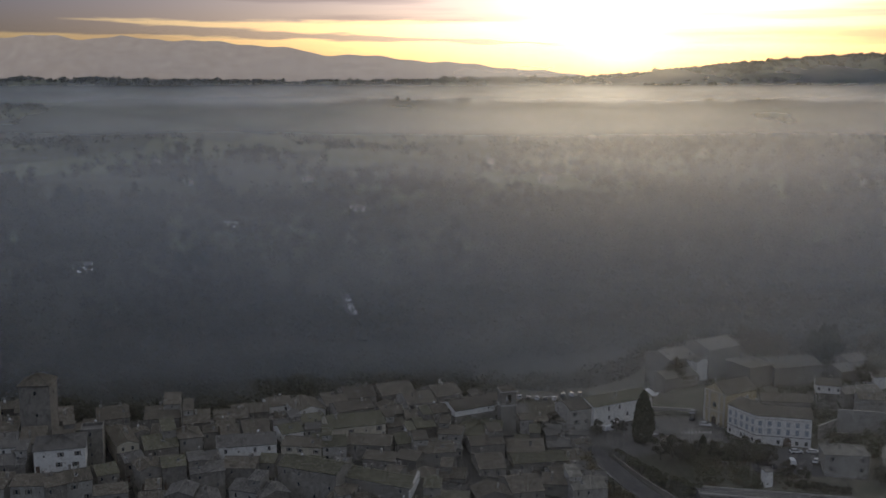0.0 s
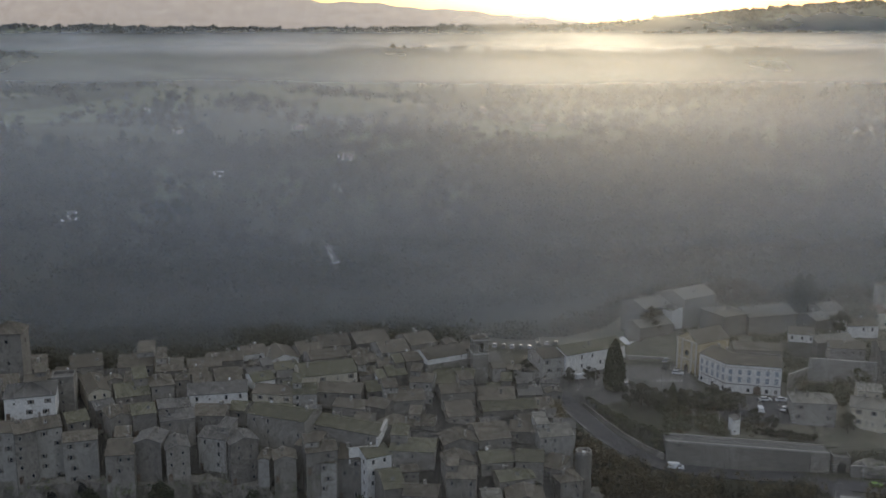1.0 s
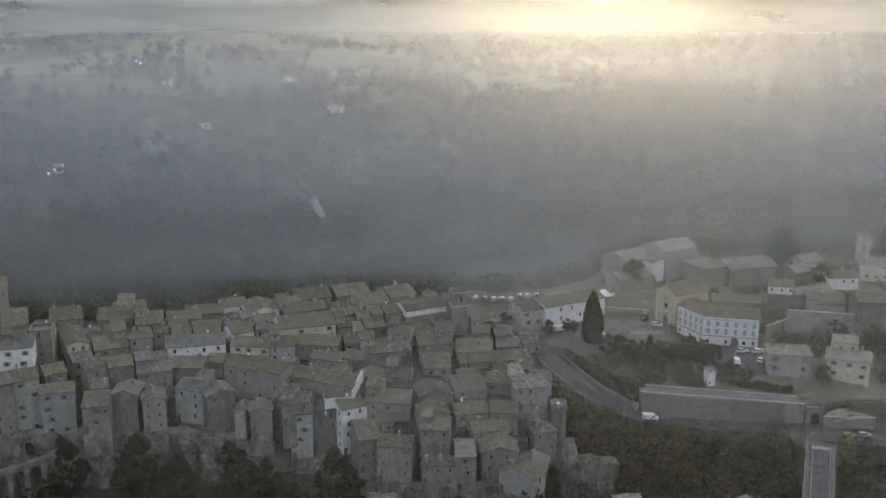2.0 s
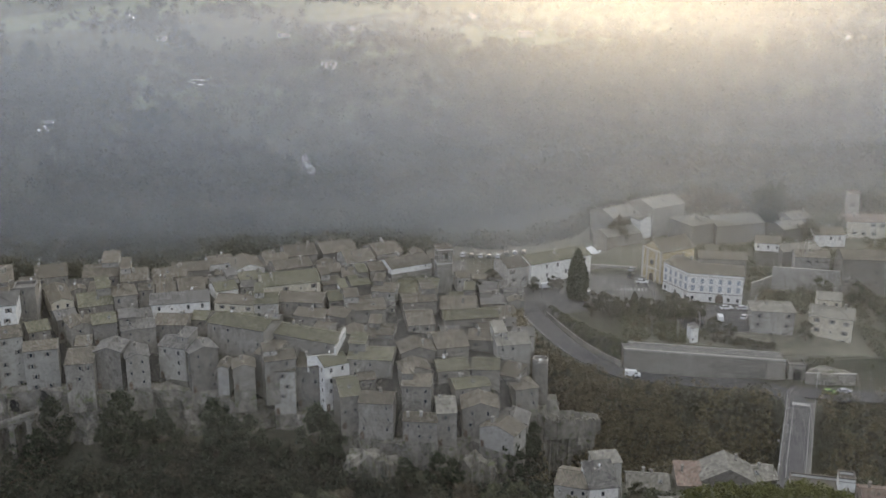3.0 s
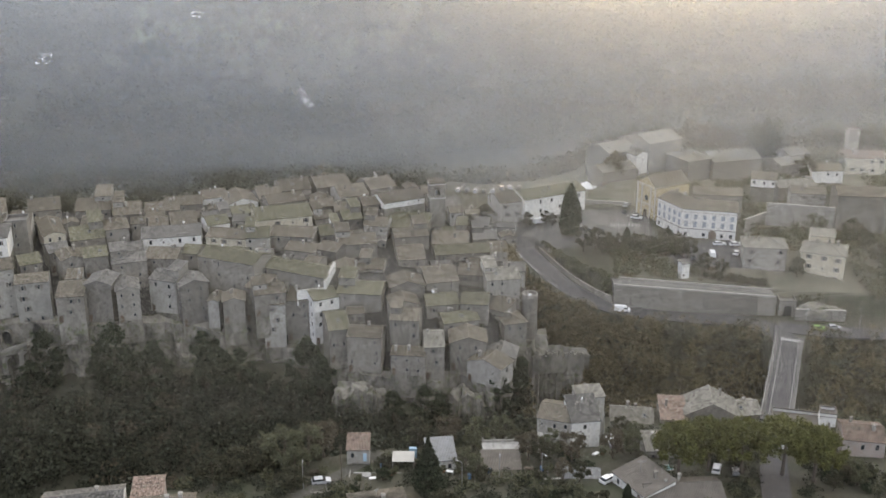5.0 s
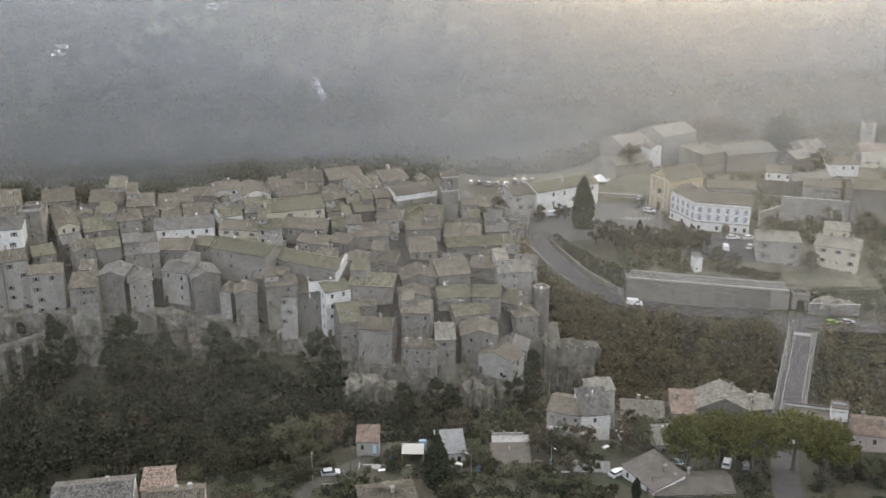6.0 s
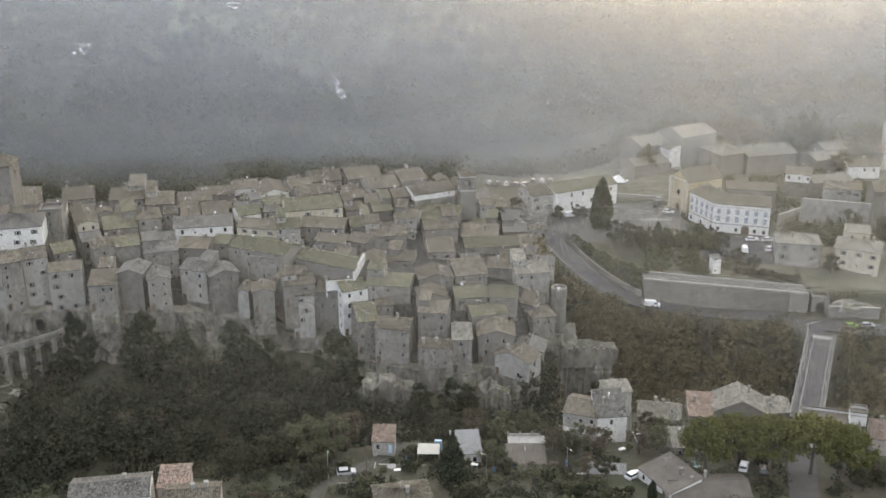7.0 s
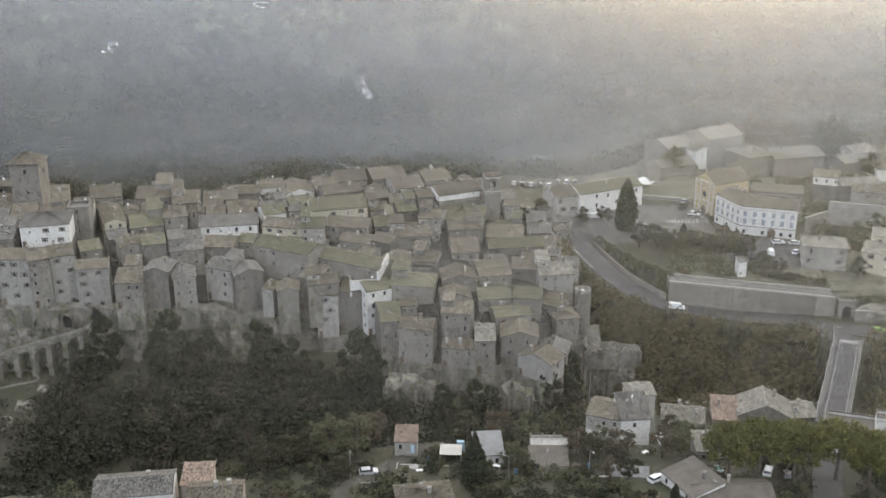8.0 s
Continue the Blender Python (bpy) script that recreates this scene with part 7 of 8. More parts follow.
column_crown(P_CYPRESS, 15.5, 3.1, 7000, 0.24, LEAF["evergreen"], 3)
FIR = lambda z: max(0.03, (1 - z) * (0.62 + 0.5 * abs(math.sin(z * 24)) ** 2) * min(1, 0.5 + 5 * z))  # noqa: E731
column_crown(P_FIR, 13.5, 4.3, 5200, 0.25, LEAF["evergreen"], 8, FIR)
plant(P_CYPRESS, 67.6, 346.5, 1.18)
for x, y, sc in ((-212, 949, 1.7), (-205, 955, 1.5), (-300, 845, 1.5), (-306, 850, 1.3), (-290, 1120, 1.6), (-278, 1128, 1.6), (-240, 1060, 1.3), (-262, 905, 1.0), (-250, 900, 0.9), (-236, 898, 0.9), (-330, 640, 1.2), (-150, 600, 1.2), (-143, 604, 1.3), (-136, 600, 1.1), (0, 1100, 1.4), (280, 1240, 1.8), (290, 1250, 1.6), (420, 1300, 1.6)):
    plant(P_EVER[0], x, y, sc, label="lone dark tree on the misty farmland")
plant(P_CYPRESS, -287, 843, 1.1, label="lone slim cypress on the misty farmland")
plant(P_CYPRESS, -28, 1045, 0.9, label="lone slim cypress on the misty farmland")
plant(P_CYPRESS, 85.3, 336.0, 0.48, label="small slim dark green cypress tree")
plant(P_CYPRESS, 146, 410, 1.25, label="tall dark cypress behind the newer quarter")
plant(P_CYPRESS, 151, 413, 1.35, label="tall dark cypress behind the newer quarter")
plant(P_CYPRESS, 156, 416, 1.2, label="tall dark cypress behind the newer quarter")
plant(P_CYPRESS, 63.2, 186.3, 0.32, label="small slim cypress beside the white villa")
plant(P_FIR, 23.0, 192.6, 0.92)
for k, (x, y, sc) in enumerate(((76.4, 200.2, 0.9), (83.5, 203.4, 0.88), (90.5, 202.4, 0.92), (98.6, 200.4, 1.0), (104.5, 197.6, 0.86))):
    plant(P_PINE[k % 2], x, y, sc, z=float(height(x, y)) - 1.7)
for x, y, sc in ((-68.5, 274.5, 1.5), (-71.5, 273.5, 1.1), (-57.8, 275.5, 1.3), (-42.5, 275, 1.4), (-38.5, 274, 1.15), (-33, 275.5, 1.05), (-13.5, 272, 1.35), (-9.5, 269.5, 1.1), (-88, 274.5, 1.25), (-92, 272, 0.95), (-25, 273, 0.75),
                 (12, 254.5, 0.8), (20.5, 255, 0.9), (24.5, 256, 0.75), (40.5, 262, 0.9), (43.5, 268, 0.95), (47, 275, 0.8)):
    plant(random.choice(P_EVER), x, y, sc)
for x, y, sc in ((53.8, 357.5, 0.62), (60.4, 358.0, 0.62), (62.6, 356.8, 0.5), (70.8, 332.5, 0.95), (74.8, 333.5, 0.85), (79, 334, 0.7), (98, 333, 0.8), (101.5, 331, 0.75), (104, 327, 0.8), (39, 366, 0.7), (33, 352, 0.7), (36, 345, 0.6), (108, 319.5, 0.7), (113, 318.5, 0.6), (137, 318, 0.8), (133, 334, 0.9)):
    plant(P_WOOD[0], x, y, sc, label="round dark tree beside the piazza")
for k in range(11):
    plant(P_WOOD[(0, 1)[k % 2]], 76.5 + 2.6 * k, 330.5 - 0.25 * k + random.uniform(-0.6, 0.6), random.uniform(0.62, 0.8), label="round tree in the row beside the car park")
for k in range(16):
    plant(P_BUSH[k % 2], 80 + 1.6 * k, 331.6 - 0.12 * k + random.uniform(-0.5, 0.5), random.uniform(0.8, 1.15))
for k in range(10):
    plant(P_BUSH[1], 108 + 1.9 * k, 316.0 - 0.25 * k, random.uniform(0.7, 1.1))
for x, y, sc, k in ((-14, 203, 1.15, 0), (-9, 204, 1.25, 1), (-4, 205.5, 1.15, 1), (-11, 209, 1.1, 0), (-1, 211, 1.0, 2), (-18, 199, 1.0, 0), (-22, 194, 0.9, 0), (-6, 199.5, 0.8, 1), (31, 201.5, 0.75, 1), (33.5, 199.5, 0.6, 1), (45, 210, 0.8, 2), (47.5, 206.5, 0.7, 0), (50, 212, 0.75, 1), (54.5, 208.5, 0.85, 2), (64, 211, 0.8, 2), (68.5, 214, 0.75, 1), (33, 218, 0.9, 1), (27, 220, 0.85, 2), (20, 219, 0.9, 0), (40, 224, 0.8, 1), (51.5, 198, 0.6, 2), (55, 197, 0.55, 0), (68, 226, 0.7, 0), (70, 220, 0.7, 1), (108.5, 204, 0.35, 0), (112, 199, 0.4, 2), (117, 200, 0.4, 0), (107, 193, 0.5, 0), (88, 213, 0.8, 0), (93.5, 219, 0.8, 1)):
    plant(P_WOOD[k], x, y, sc)
for x, y, sc in ((90, 398, 1.0), (130, 452, 1.5), (137, 455, 1.5), (124, 458, 1.4), (116, 462, 1.5), (107, 465, 1.4), (144, 451, 1.3), (162, 396, 0.9), (170, 372, 0.9), (150, 345, 0.8), (160, 338, 0.8), (176, 405, 1.0)):
    plant(random.choice(P_WOOD), x, y, sc * 1.25, label="large grey-green tree behind the newer quarter")
for k in range(46):
    x, y = random.uniform(130, 215), random.uniform(306, 345)
    plant(random.choice(P_WOOD), x, y, random.uniform(0.45, 0.8)) if not (116 < x < 156 and y < 336) else None
for k in range(40):
    x, y = random.uniform(95, 240), random.uniform(450, 486)
    plant(random.choice(P_WOOD), x, y, random.uniform(0.9, 1.5))
for k in range(40):
    x, y = random.uniform(-60, 130), random.uniform(150, 196)
    if 55 < x < 86 and 180 < y or 5 < x < 23 and 172 < y or x < -18 and y > 164 or abs(x - 97) < 7:
        continue
    plant(random.choice(P_WOOD), x, y, random.uniform(0.4, 0.8))


for k in range(90):
    x, y = random.uniform(-20, 125), random.uniform(182, 232)
    if any(abs(x - hx) < hw / 2 + 2.5 and -3 < y - hy < hd + 2.5 for hx, hy, hw, hd in HOUSES) or y > float(near_edge(x)) - 1 or abs(x - (92 + 0.33 * (y - 180))) < 6:
        continue
    plant(random.choice(P_BUSH), x, y, random.uniform(0.5, 1.3), label="loose garden bush on the near bank")


def woods(name, label, where, count, quads, half, tall, size, leaf, seed):
    """Brushwood and far trees that nobody could count, one mesh."""
    rng = np.random.default_rng(seed)
    pts = []
    while len(pts) < count:
        x, y = where(rng)
        if x is not None:
            pts.append((x, y))
    pts = np.array(pts)
    z = height(pts[:, 0], pts[:, 1])
    k = rng.uniform(0.6, 1.35, count)
    c = np.repeat(np.column_stack([pts, z]), quads, 0)
    kk = np.repeat(k, quads)[:, None]
    d = rng.normal(size=(count * quads, 3))
    d /= np.linalg.norm(d, axis=1)[:, None]
    d *= rng.uniform(0.35, 1, (len(d), 1)) ** 0.5
    p = c + d * kk * np.array([half, half, tall * 0.5]) + np.array([0, 0, tall * 0.52]) * kk
    v, f = leaf_quads(p, size * kk, rng)
    tagged(new(name, quad_mesh(name, v, f, leaf)), label, "woods", kind="stuff")


def in_gorge(rng):
    x, y = rng.uniform(-165, 62), rng.uniform(170, 283)
    e, n = float(town_edge(x)) - y, y - float(near_edge(x))
    if e < 9.5 or n < 1 or (e < 13 and rng.random() < 0.4):
        return None, None
    if -140 < x < -104 and 240 < y < 278 and rng.random() < 0.85:
        return None, None
    return x, y


def on_bank(rng):
    x, y = rng.uniform(46, 190), rng.uniform(236, 303)
    e, n = float(road_outer(x)) - y, y - float(near_edge(x))
    lane = abs((y - 285) - (x - 125.7) * 44 / 15.9) / 2.94
    if e < 1.5 or n < 1 or lane < 6.5:
        return None, None
    return x, y


def behind_town(rng):
    x, y = rng.uniform(-560, 640), 345 + 560 * rng.random() ** 1.4
    yb = float(along(x, -200, 342, -120, 356, -80, 362, -50, 384, 15, 388, 26, 408, 60, 410, 90, 432, 200, 436))
    if y < yb + 4 or (x > 40 and y < 450) or (14 < x < 84 and 462 < y < 488) or abs(x - 20) > 130 + 0.54 * y:
        return None, None
    if float(rolling(x, y, 42, 9)) < -0.9 + 0.4 * max(0.0, (y - 560) / 345):
        return None, None
    return x, y


def nearer(p, near):
    """Keeps the woods on this or on the far side of the valley."""
    return p if p[0] is not None and (p[1] < 500) == near else (None, None)


def on_farmland(rng):
    y = 520 + 1900 * rng.random() ** 1.6
    x = rng.uniform(-0.62, 0.62) * y + 20
    dense = float(rolling(x, y, 60, 3)) + 0.35 * float(rolling(x, y, 18, 8)) + 0.55 * (x > 60)
    if dense < rng.uniform(-0.25, 0.6):
        return None, None
    return x, y


def on_plain(rng):
    y = 2300 + 2500 * rng.random()
    x = rng.uniform(-0.62, 0.66) * y
    if float(rolling(x, y * 2.2, 150, 6)) < rng.uniform(-0.2, 0.6) and not (x > 500 and y > 4000) and not 4150 < y < 4400:
        return None, None
    return x, y


def by_the_bend(rng):
    x, y = rng.uniform(44, 90), rng.uniform(276, 344)
    e = float(road_outer(x)) - y
    return (x, y) if 1.6 < e < 34 and x > 44.5 + 0.09 * max(0, 330 - y) else (None, None)


def inside_bend(rng):
    x = rng.uniform(57, 79)
    y = float(along(x, 40, 352, 56, 342, 61.5, 329, 66.5, 319, 72, 311.5, 77, 305.6, 127, 305.2)) + rng.uniform(2.0, 7.5)
    return x, y


def in_gardens(rng):
    x, y = rng.uniform(-95, 135), rng.uniform(150, 240)
    if y > float(near_edge(x)) + 2 or abs(x - (92 + 0.33 * (y - 180))) < 4.2:
        return None, None
    if any(abs(x - hx) < hw / 2 + 1.8 and -2.5 < y - hy < hd + 1.8 for hx, hy, hw, hd in HOUSES[-30:]):
        return None, None
    lane = float(along(y, 172, -3, 186, -4, 194, 0, 203, 6, 214, 12))
    if abs(x - lane) < 2.6 or (5 < x < 18 and 195 < y < 202.5) or (56 < x < 72 and 196 < y < 227) or (82 < x < 92 and 199 < y < 206):
        return None, None
    if float(rolling(x, y, 7, 2)) < rng.uniform(-0.5, 0.25):
        return None, None
    return x, y


def in_quarter(rng):
    x, y = rng.uniform(79, 225), rng.uniform(304, 446)
    if y < float(along(x, 79, 313, 127, 312.5, 131, 305, 225, 302)) or (x < 98 and y > 335 and y < 378) or (97 < x < 128 and 322 < y < 363):
        return None, None
    if any(math.hypot(x - hx, y - hy - hd / 2) < 0.62 * max(hw, hd) + 0.8 for hx, hy, hw, hd in EAST):
        return None, None
    if 118 < x < 156 and 308 < y < 323:
        return None, None
    if y > 365 and x < 100 or float(rolling(x, y, 9, 4)) < rng.uniform(-0.7, 0.2):
        return None, None
    return x, y


EAST = [q for q in HOUSES if q[0] > 75 and q[1] > 300]
woods("shrubs", "olive-green gardens and scrub among the newer houses", in_quarter, 1500, 60, 1.5, 2.5, 0.24, LEAF["olive"], 13)
woods("shrubs", "dry grass tufts and hedges among the newer houses", in_quarter, 900, 46, 1.3, 1.3, 0.2, LEAF["dry"], 14)
woods("woods", "dense dark green thicket filling the gorge", in_gorge, 3600, 46, 2.8, 5.0, 0.34, LEAF["gorge"], 1)
woods("woods", "russet winter thicket among the gorge trees", in_gorge, 260, 55, 2.3, 4.6, 0.28, LEAF["russet"], 2)
woods("woods", "wooded bank below the terrace road", on_bank, 1300, 48, 2.3, 4.2, 0.28, LEAF["dry"], 3)
woods("woods", "grey-green scrub on the bank below the road", on_bank, 500, 55, 2.2, 4.2, 0.28, LEAF["wood"], 8)
woods("woods", "dry scrub on the slope inside the old wall", by_the_bend, 760, 56, 1.7, 2.8, 0.26, LEAF["dry"], 9)
woods("hedge", "loose hedge on the slope above the road bend", inside_bend, 90, 60, 0.8, 1.1, 0.18, LEAF["olive"], 10)
woods("shrubs", "low garden shrubs and rough grass on the near bank", in_gardens, 3400, 30, 1.1, 0.9, 0.16, LEAF["gorge"], 11)
woods("shrubs", "olive-green garden shrubs on the near bank", in_gardens, 420, 60, 1.3, 2.2, 0.2, LEAF["olive"], 12)
woods("woods", "grey-green winter woods in the valley behind the town", lambda r: nearer(behind_town(r), True), 4300, 62, 4.3, 8.0, 0.42, LEAF["wood"], 4)
woods("woods", "grey-green winter woods on the far valley side", lambda r: nearer(behind_town(r), False), 6200, 30, 4.4, 8.0, 0.66, LEAF["wood"], 24)
woods("woods", "russet oaks in the valley behind the town", behind_town, 900, 46, 3.8, 8.0, 0.5, LEAF["russet"], 5)
woods("hedgerow_trees", "hedgerows and copses on the misty farmland", on_farmland, 6400, 24, 4.6, 8.5, 1.3, LEAF["wood"], 6)
woods("far_woods", "far woods on the plain and the ridge", on_plain, 4200, 14, 11, 11, 4.2, LEAF["wood"], 7)


def smoke():
    """A thin column of white garden smoke that leans over in the still air."""
    rng = np.random.default_rng(31)
    n = 300
    t = rng.uniform(0, 1, n) ** 1.3
    wide = 0.5 + 2.6 * t
    p = np.stack([-41.5 - 8.5 * t ** 0.8, 533 + 2 * t, 9.5 + 13 * t], 1) + rng.normal(size=(n, 3)) * wide[:, None] * np.array([0.55, 0.55, 0.5])
    v, f = leaf_quads(p, 0.2, rng)
    tagged(new("smoke", quad_mesh("smoke", v, f, surface("white_smoke", (0.72, 0.74, 0.77), (0.8, 0.8, 0.8), bump=0, vary=0))), "thin white smoke rising from the wooded valley", "smoke", kind="stuff")


smoke()


# ---------- farms beyond the valley ----------
house(-213.6, 622.2, 10, 10.6, 8.0, 18.6, 23.4, "gx", "white", "grey", 1, 3, group="farmhouses beyond the valley", stack=False, doors=False)
house(-148.5, 747.9, -11, 13.8, 8.0, 27.6, 32.4, "gx", "white", "brown", 1, 3, group="farmhouses beyond the valley", stack=False, doors=False)
house(-135.2, 736.1, 5, 12.0, 8.0, 27.7, 32.5, "gx", "stone", "brown", 1, 3, group="farmhouses beyond the valley", stack=False, doors=False)
house(-126.0, 1007.3, 11, 10.8, 8.0, 35.1, 39.4, "gx", "pale", "brown", 1, 3, group="farmhouses beyond the valley", stack=False, doors=False)
house(-88.4, 1049.6, 10, 6.7, 6.7, 35.4, 39.8, "gx", "stone", "brown", 1, 3, group="farmhouses beyond the valley", stack=False, doors=False)
house(-65.7, 1069.3, 11, 14.8, 8.0, 34.1, 39.8, "gx", "pale", "brown", 1, 3, group="farmhouses beyond the valley", stack=False, doors=False)
house(-67.0, 828.5, -1, 11.5, 8.0, 28.5, 33.3, "gx", "pale", "brown", 1, 3, group="farmhouses beyond the valley", stack=False, doors=False)
house(-92.3, 905.3, -11, 4.8, 4.8, 30.3, 34.2, "gx", "white", "brown", 1, 3, group="farmhouses beyond the valley", stack=False, doors=False)
house(98.0, 994.3, -5, 14.9, 8.0, 35.9, 41.2, "gx", "pale", "brown", 1, 3, group="farmhouses beyond the valley", stack=False, doors=False)
house(70.8, 913.8, -15, 8.8, 8.0, 34.2, 38.1, "gx", "stone", "brown", 1, 3, group="farmhouses beyond the valley", stack=False, doors=False)
house(-314.5, 1181.0, -5, 9.1, 8.0, 37.4, 42.5, "gx", "white", "brown", 1, 3, group="farmhouses beyond the valley", stack=False, doors=False)
house(-243.6, 1011.9, -15, 7.7, 7.7, 30.9, 35.3, "gx", "pale", "brown", 1, 3, group="farmhouses beyond the valley", stack=False, doors=False)
house(-60.6, 712.7, 10, 6.9, 6.9, 22.6, 26.4, "gx", "stone", "brown", 1, 3, group="farmhouses beyond the valley", stack=False, doors=False)
house(390.4, 967.4, 0, 16.6, 8.0, 34.5, 40.0, "gx", "pale", "brown", 1, 3, group="farmhouses beyond the valley", stack=False, doors=False)
house(406.7, 1311.0, -11, 10.2, 8.0, 39.1, 44.8, "gx", "pale", "brown", 1, 3, group="farmhouses beyond the valley", stack=False, doors=False)
house(54.7, 1232.6, 1, 13.1, 8.0, 33.1, 38.2, "gx", "pale", "brown", 1, 3, group="farmhouses beyond the valley", stack=False, doors=False)


for proto in (P_CYPRESS, P_FIR, *P_EVER, *P_WOOD, *P_PINE, *P_BUSH):
    for ob in (*proto.children_recursive, proto):
        bpy.data.objects.remove(ob)


# ---------- mist threads and veils standing in for the haze ---
def mist_material():
    """Fine droplets: most light goes on ahead in a narrow cone round its way, the rest is thrown about."""
    m, nt, bsdf, N, L = ground_work("mist_droplets")
    nt.nodes.remove(bsdf)
    out = nt.nodes["Material Output"]
    air, front, both, ahead, mix = N("ShaderNodeBsdfTranslucent"), N("ShaderNodeBsdfDiffuse"), N("ShaderNodeMixShader"), N("ShaderNodeBsdfRefraction"), N("ShaderNodeMixShader")
    # the cream tint puts warm sunlight into the droplets' colour
    air.inputs["Color"].default_value = front.inputs["Color"].default_value = (0.89, 0.87, 0.81, 1)
    ahead.inputs["Color"].default_value = (1.0, 0.97, 0.90, 1)
    ahead.inputs["Roughness"].default_value, ahead.inputs["IOR"].default_value = 1.0, 1.22
    both.inputs[0].default_value, mix.inputs[0].default_value = 0.55, 0.35
    L(air.outputs[0], both.inputs[1])
    L(front.outputs[0], both.inputs[2])
    L(both.outputs[0], mix.inputs[1])
    L(ahead.outputs[0], mix.inputs[2])
    L(mix.outputs[0], out.inputs["Surface"])
    return m


# the blue tone puts cool skylight into the far veils' colour
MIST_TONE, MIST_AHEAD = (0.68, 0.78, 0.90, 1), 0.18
MIST = mist_material()


def mist_bank(line, x0, x1, low, full, fade, gone, thick, gap, seed, west=0.85, east=1.15):
    """A bank of droplets in thin level threads, open between them, standing in for haze; it thins out upward, towards
    the ground and in drifts.
    line: its course across the valley; thick: the share of the view that it closes; west, east: how it swells from end
    to end."""
    rng = np.random.default_rng(seed)
    rows, cols = int((gone - low) / gap), 20
    z = low + gap * (np.arange(rows) + rng.uniform(-0.3, 0.3, rows))
    x = np.linspace(x0, x1, cols + 1)
    X, Zs = np.meshgrid(x, z)
    size = 0.16 * (x1 - x0)
    drift = 1 + 0.28 * rolling(X, Zs * 3, size * 0.5, seed) + 0.10 * rolling(X, Zs * 4, size * 0.2, seed + 3)
    share = thick * smooth((Zs - low) / (full - low)) * (1 - smooth((Zs - fade) / (gone - fade))) * drift * np.interp(X, [x0, 0.5 * (x0 + x1), x1], [west, 0.5 * (west + east), east])
    half = 0.5 * gap * np.clip(share, 0.001, 0.97)
    Y = np.broadcast_to(np.array([float(line(k)) for k in x]), X.shape)
    v = np.stack([np.stack([X, Y, Zs - half], -1), np.stack([X, Y, Zs + half], -1)], 2).reshape(-1, 3)
    a = (np.arange(rows)[:, None] * (cols + 1) + np.arange(cols)[None, :]).reshape(-1) * 2
    f = np.stack([a, a + 2, a + 3, a + 1], 1)
    ob = new("mist", quad_mesh("mist", v, f, MIST))
    tagged(ob, "thin tinted mist standing in for haze over the valley", "mist", kind="stuff")


# threads thicken eastward to give the sun's side its brighter veil
mist_bank(lambda x: 140 + 0.03 * x, -70, 110, 38, 60, 70, 104, 0.035, 0.03, 1, 0.02, 1.7)
mist_bank(lambda x: near_edge(x) + 26, -140, 190, -8, 42, 58, 90, 0.07, 0.06, 2, 0.02, 1.8)
mist_bank(lambda x: 352 + 0.06 * x, -190, 240, 0, 22, 36, 75, 0.06, 0.1, 3, 0.2, 1.6)

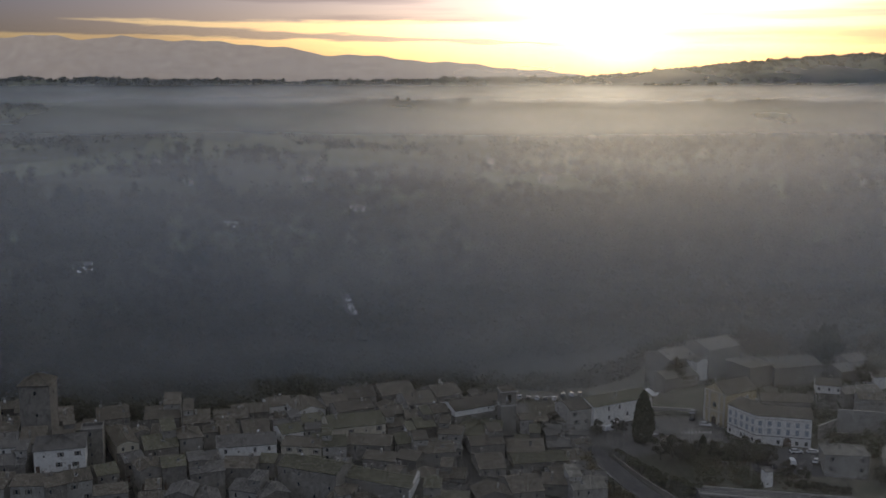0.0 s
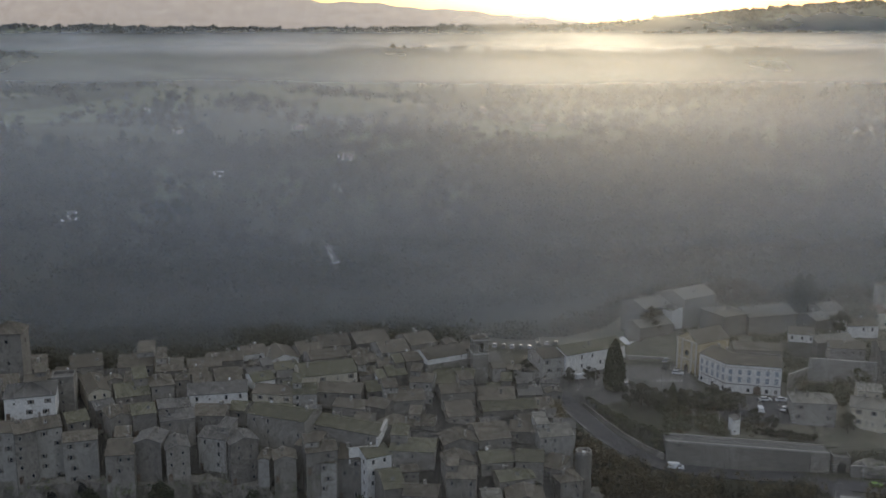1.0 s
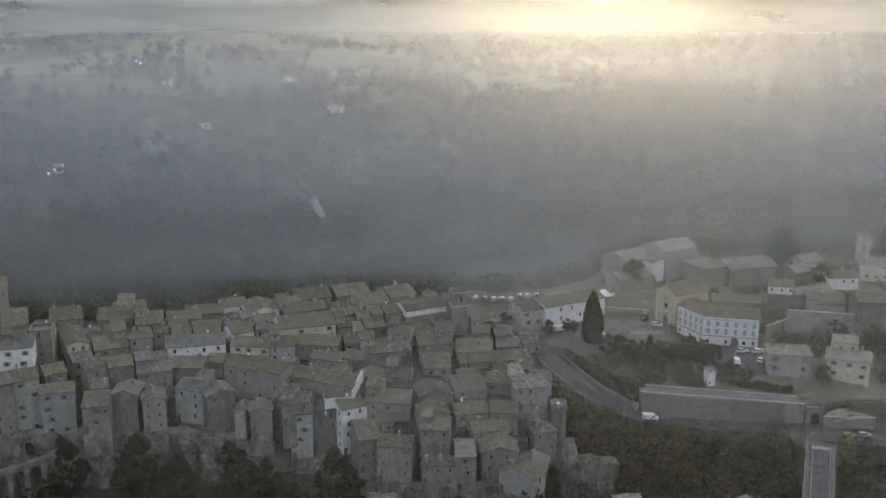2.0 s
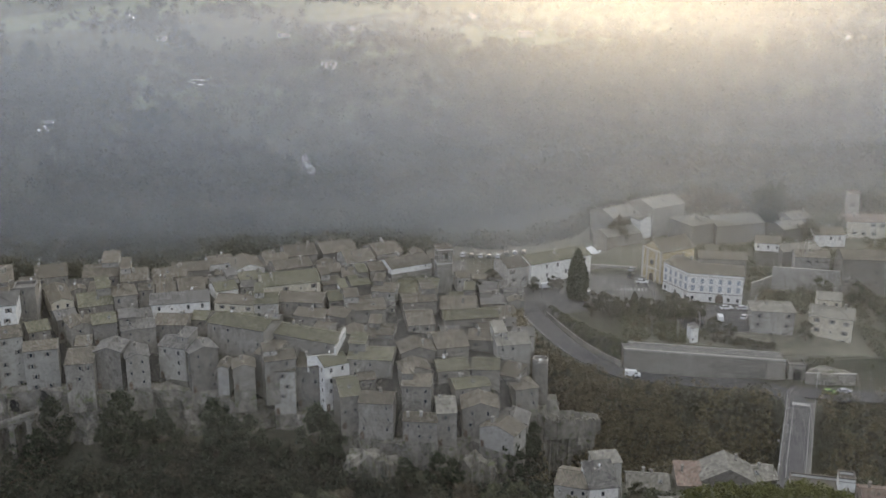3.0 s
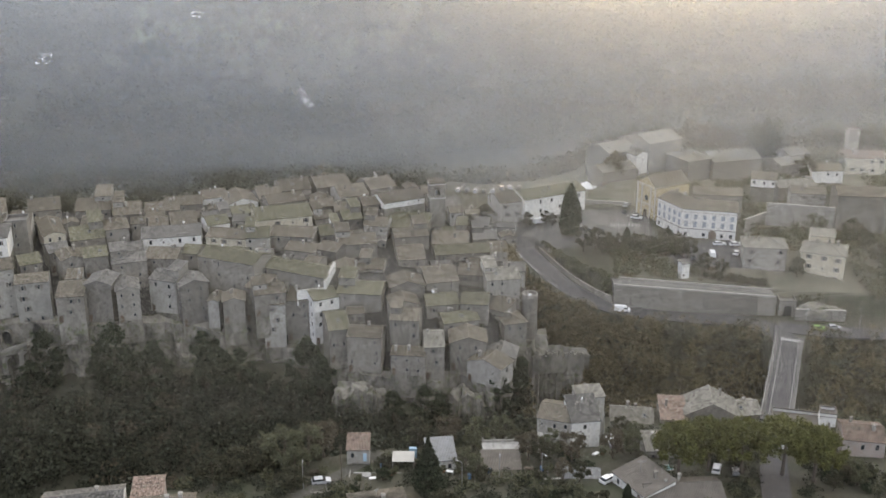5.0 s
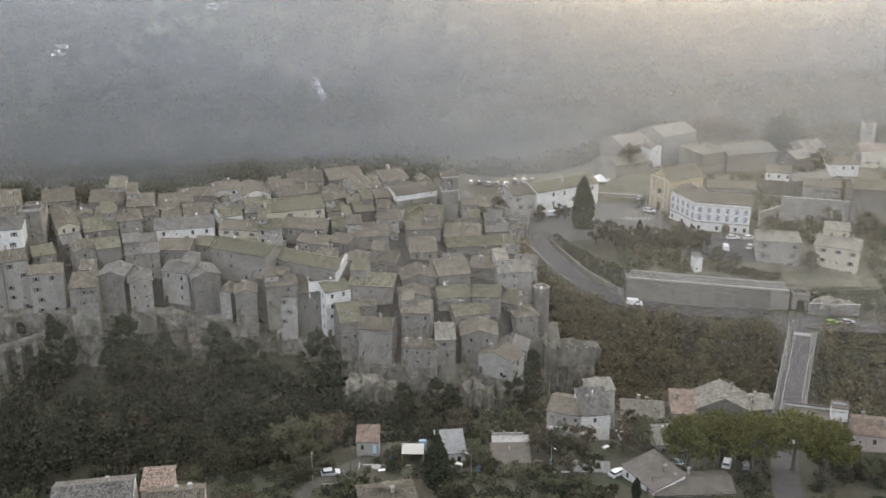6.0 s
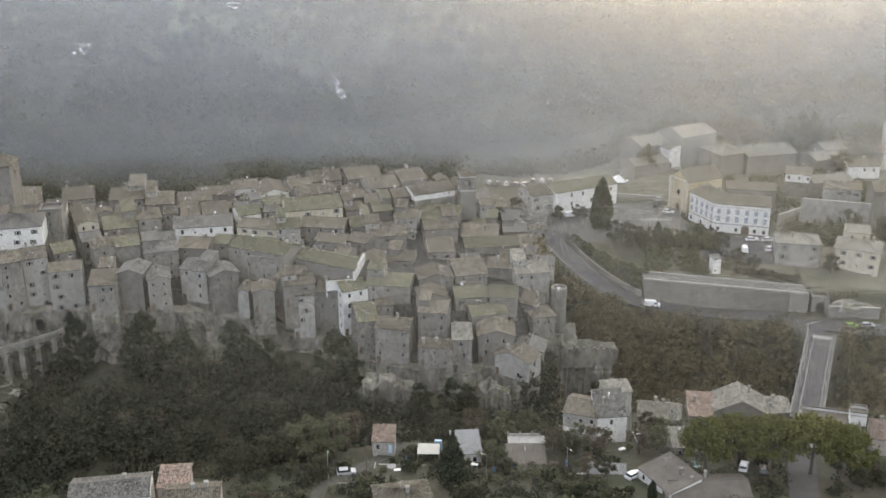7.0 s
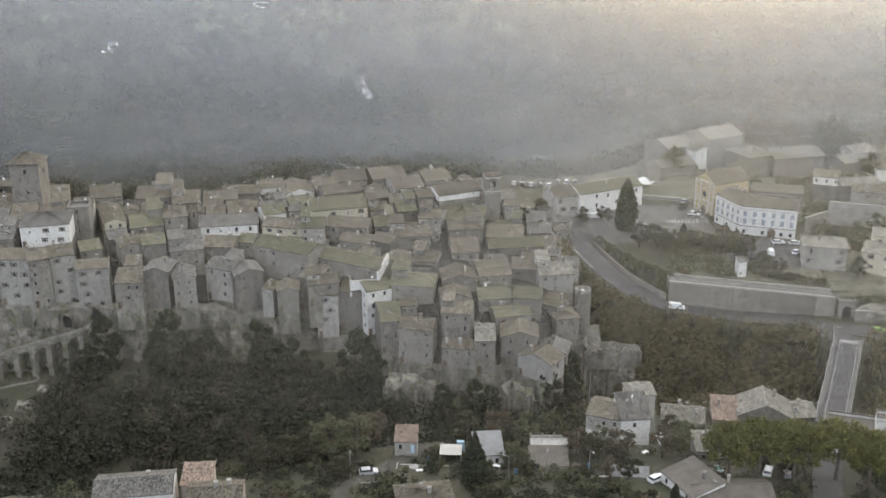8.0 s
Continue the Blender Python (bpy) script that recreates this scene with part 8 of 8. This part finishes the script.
def veil_material(name, low, full, fade, gone, thick, far):
    """A tinted veil standing in for haze, that lets most of what lies behind through; it thins out upward and towards
    the ground.
    """
    m, nt, bsdf, N, L = ground_work(name)
    nt.nodes.remove(bsdf)
    out = nt.nodes["Material Output"]
    geo, sep, up, down, n1, mr, mul, mul2 = (N(k) for k in ("ShaderNodeNewGeometry", "ShaderNodeSeparateXYZ", "ShaderNodeMapRange", "ShaderNodeMapRange", "ShaderNodeTexNoise", "ShaderNodeMapRange", "ShaderNodeMath", "ShaderNodeMath"))
    mp = N("ShaderNodeMapping")
    mp.inputs["Scale"].default_value = (0.0035, 0.0035, 0.014)
    n1.inputs["Detail"].default_value = 4
    n1.inputs["Scale"].default_value = 1.0
    up.interpolation_type = down.interpolation_type = "SMOOTHSTEP"
    up.inputs[1].default_value, up.inputs[2].default_value = low, full
    down.inputs[1].default_value, down.inputs[2].default_value = fade, gone
    down.inputs[3].default_value, down.inputs[4].default_value = 1, 0
    mr.inputs[1].default_value, mr.inputs[2].default_value = 0.3, 0.7
    mr.inputs[3].default_value, mr.inputs[4].default_value = thick * 0.65, min(1.0, thick * 1.35)
    mul.operation = mul2.operation = "MULTIPLY"
    clear, air, front, both, mix = N("ShaderNodeBsdfTransparent"), N("ShaderNodeBsdfTranslucent"), N("ShaderNodeBsdfDiffuse"), N("ShaderNodeMixShader"), N("ShaderNodeMixShader")
    air.inputs["Color"].default_value = front.inputs["Color"].default_value = MIST_TONE
    both.inputs[0].default_value = 0.62
    ahead, all3 = N("ShaderNodeBsdfRefraction"), N("ShaderNodeMixShader")
    ahead.inputs["Roughness"].default_value, ahead.inputs["IOR"].default_value = 1.0, 1.22
    all3.inputs[0].default_value = MIST_AHEAD
    L(geo.outputs["Position"], sep.inputs[0])
    L(geo.outputs["Position"], mp.inputs[0])
    L(mp.outputs[0], n1.inputs["Vector"])
    L(sep.outputs["Z"], up.inputs[0])
    L(sep.outputs["Z"], down.inputs[0])
    L(n1.outputs["Fac"], mr.inputs[0])
    L(up.outputs[0], mul.inputs[0])
    L(down.outputs[0], mul.inputs[1])
    L(mul.outputs[0], mul2.inputs[0])
    L(mr.outputs[0], mul2.inputs[1])
    L(air.outputs[0], both.inputs[1])
    L(front.outputs[0], both.inputs[2])
    # denser towards the east, for the brighter haze on the sun's side
    east, mul3 = N("ShaderNodeMapRange"), N("ShaderNodeMath")
    east.inputs[1].default_value, east.inputs[2].default_value = -0.5 * far, 0.5 * far
    east.inputs[3].default_value, east.inputs[4].default_value = 0.85, 1.15
    mul3.operation = "MULTIPLY"
    L(sep.outputs["X"], east.inputs[0])
    L(mul2.outputs[0], mul3.inputs[0])
    L(east.outputs[0], mul3.inputs[1])
    L(mul3.outputs[0], mix.inputs[0])
    L(clear.outputs[0], mix.inputs[1])
    L(both.outputs[0], all3.inputs[1])
    L(ahead.outputs[0], all3.inputs[2])
    L(all3.outputs[0], mix.inputs[2])
    L(mix.outputs[0], out.inputs["Surface"])
    return m


for y, low, full, fade, gone, thick in ((396, -20, 20, 60, 105, 0.12), (470, -26, 6, 86, 116, 0.15), (540, -8, 52, 90, 118, 0.14), (690, 12, 62, 94, 118, 0.16), (940, 30, 56, 97, 120, 0.20), (1400, 42, 66, 99, 120, 0.36), (2400, 58, 78, 100, 122, 0.55), (3560, 76, 92, 120, 330, 0.24)):
    s = Shape()
    w = 260 + 0.62 * y
    n = 24
    for k in range(n):
        a, b = -w + 2 * w * k / n, -w + 2 * w * (k + 1) / n
        ya, yb = y + 0.03 * a, y + 0.03 * b
        s.quad((a, ya, low - 2), (b, yb, low - 2), (b, yb, gone), (a, ya, gone))
    ob = new("mist", s.mesh("mist", veil_material("mist", low, full, fade, gone, thick, y)))
    tagged(ob, "thin tinted mist standing in for haze over the valley", "mist", kind="stuff")
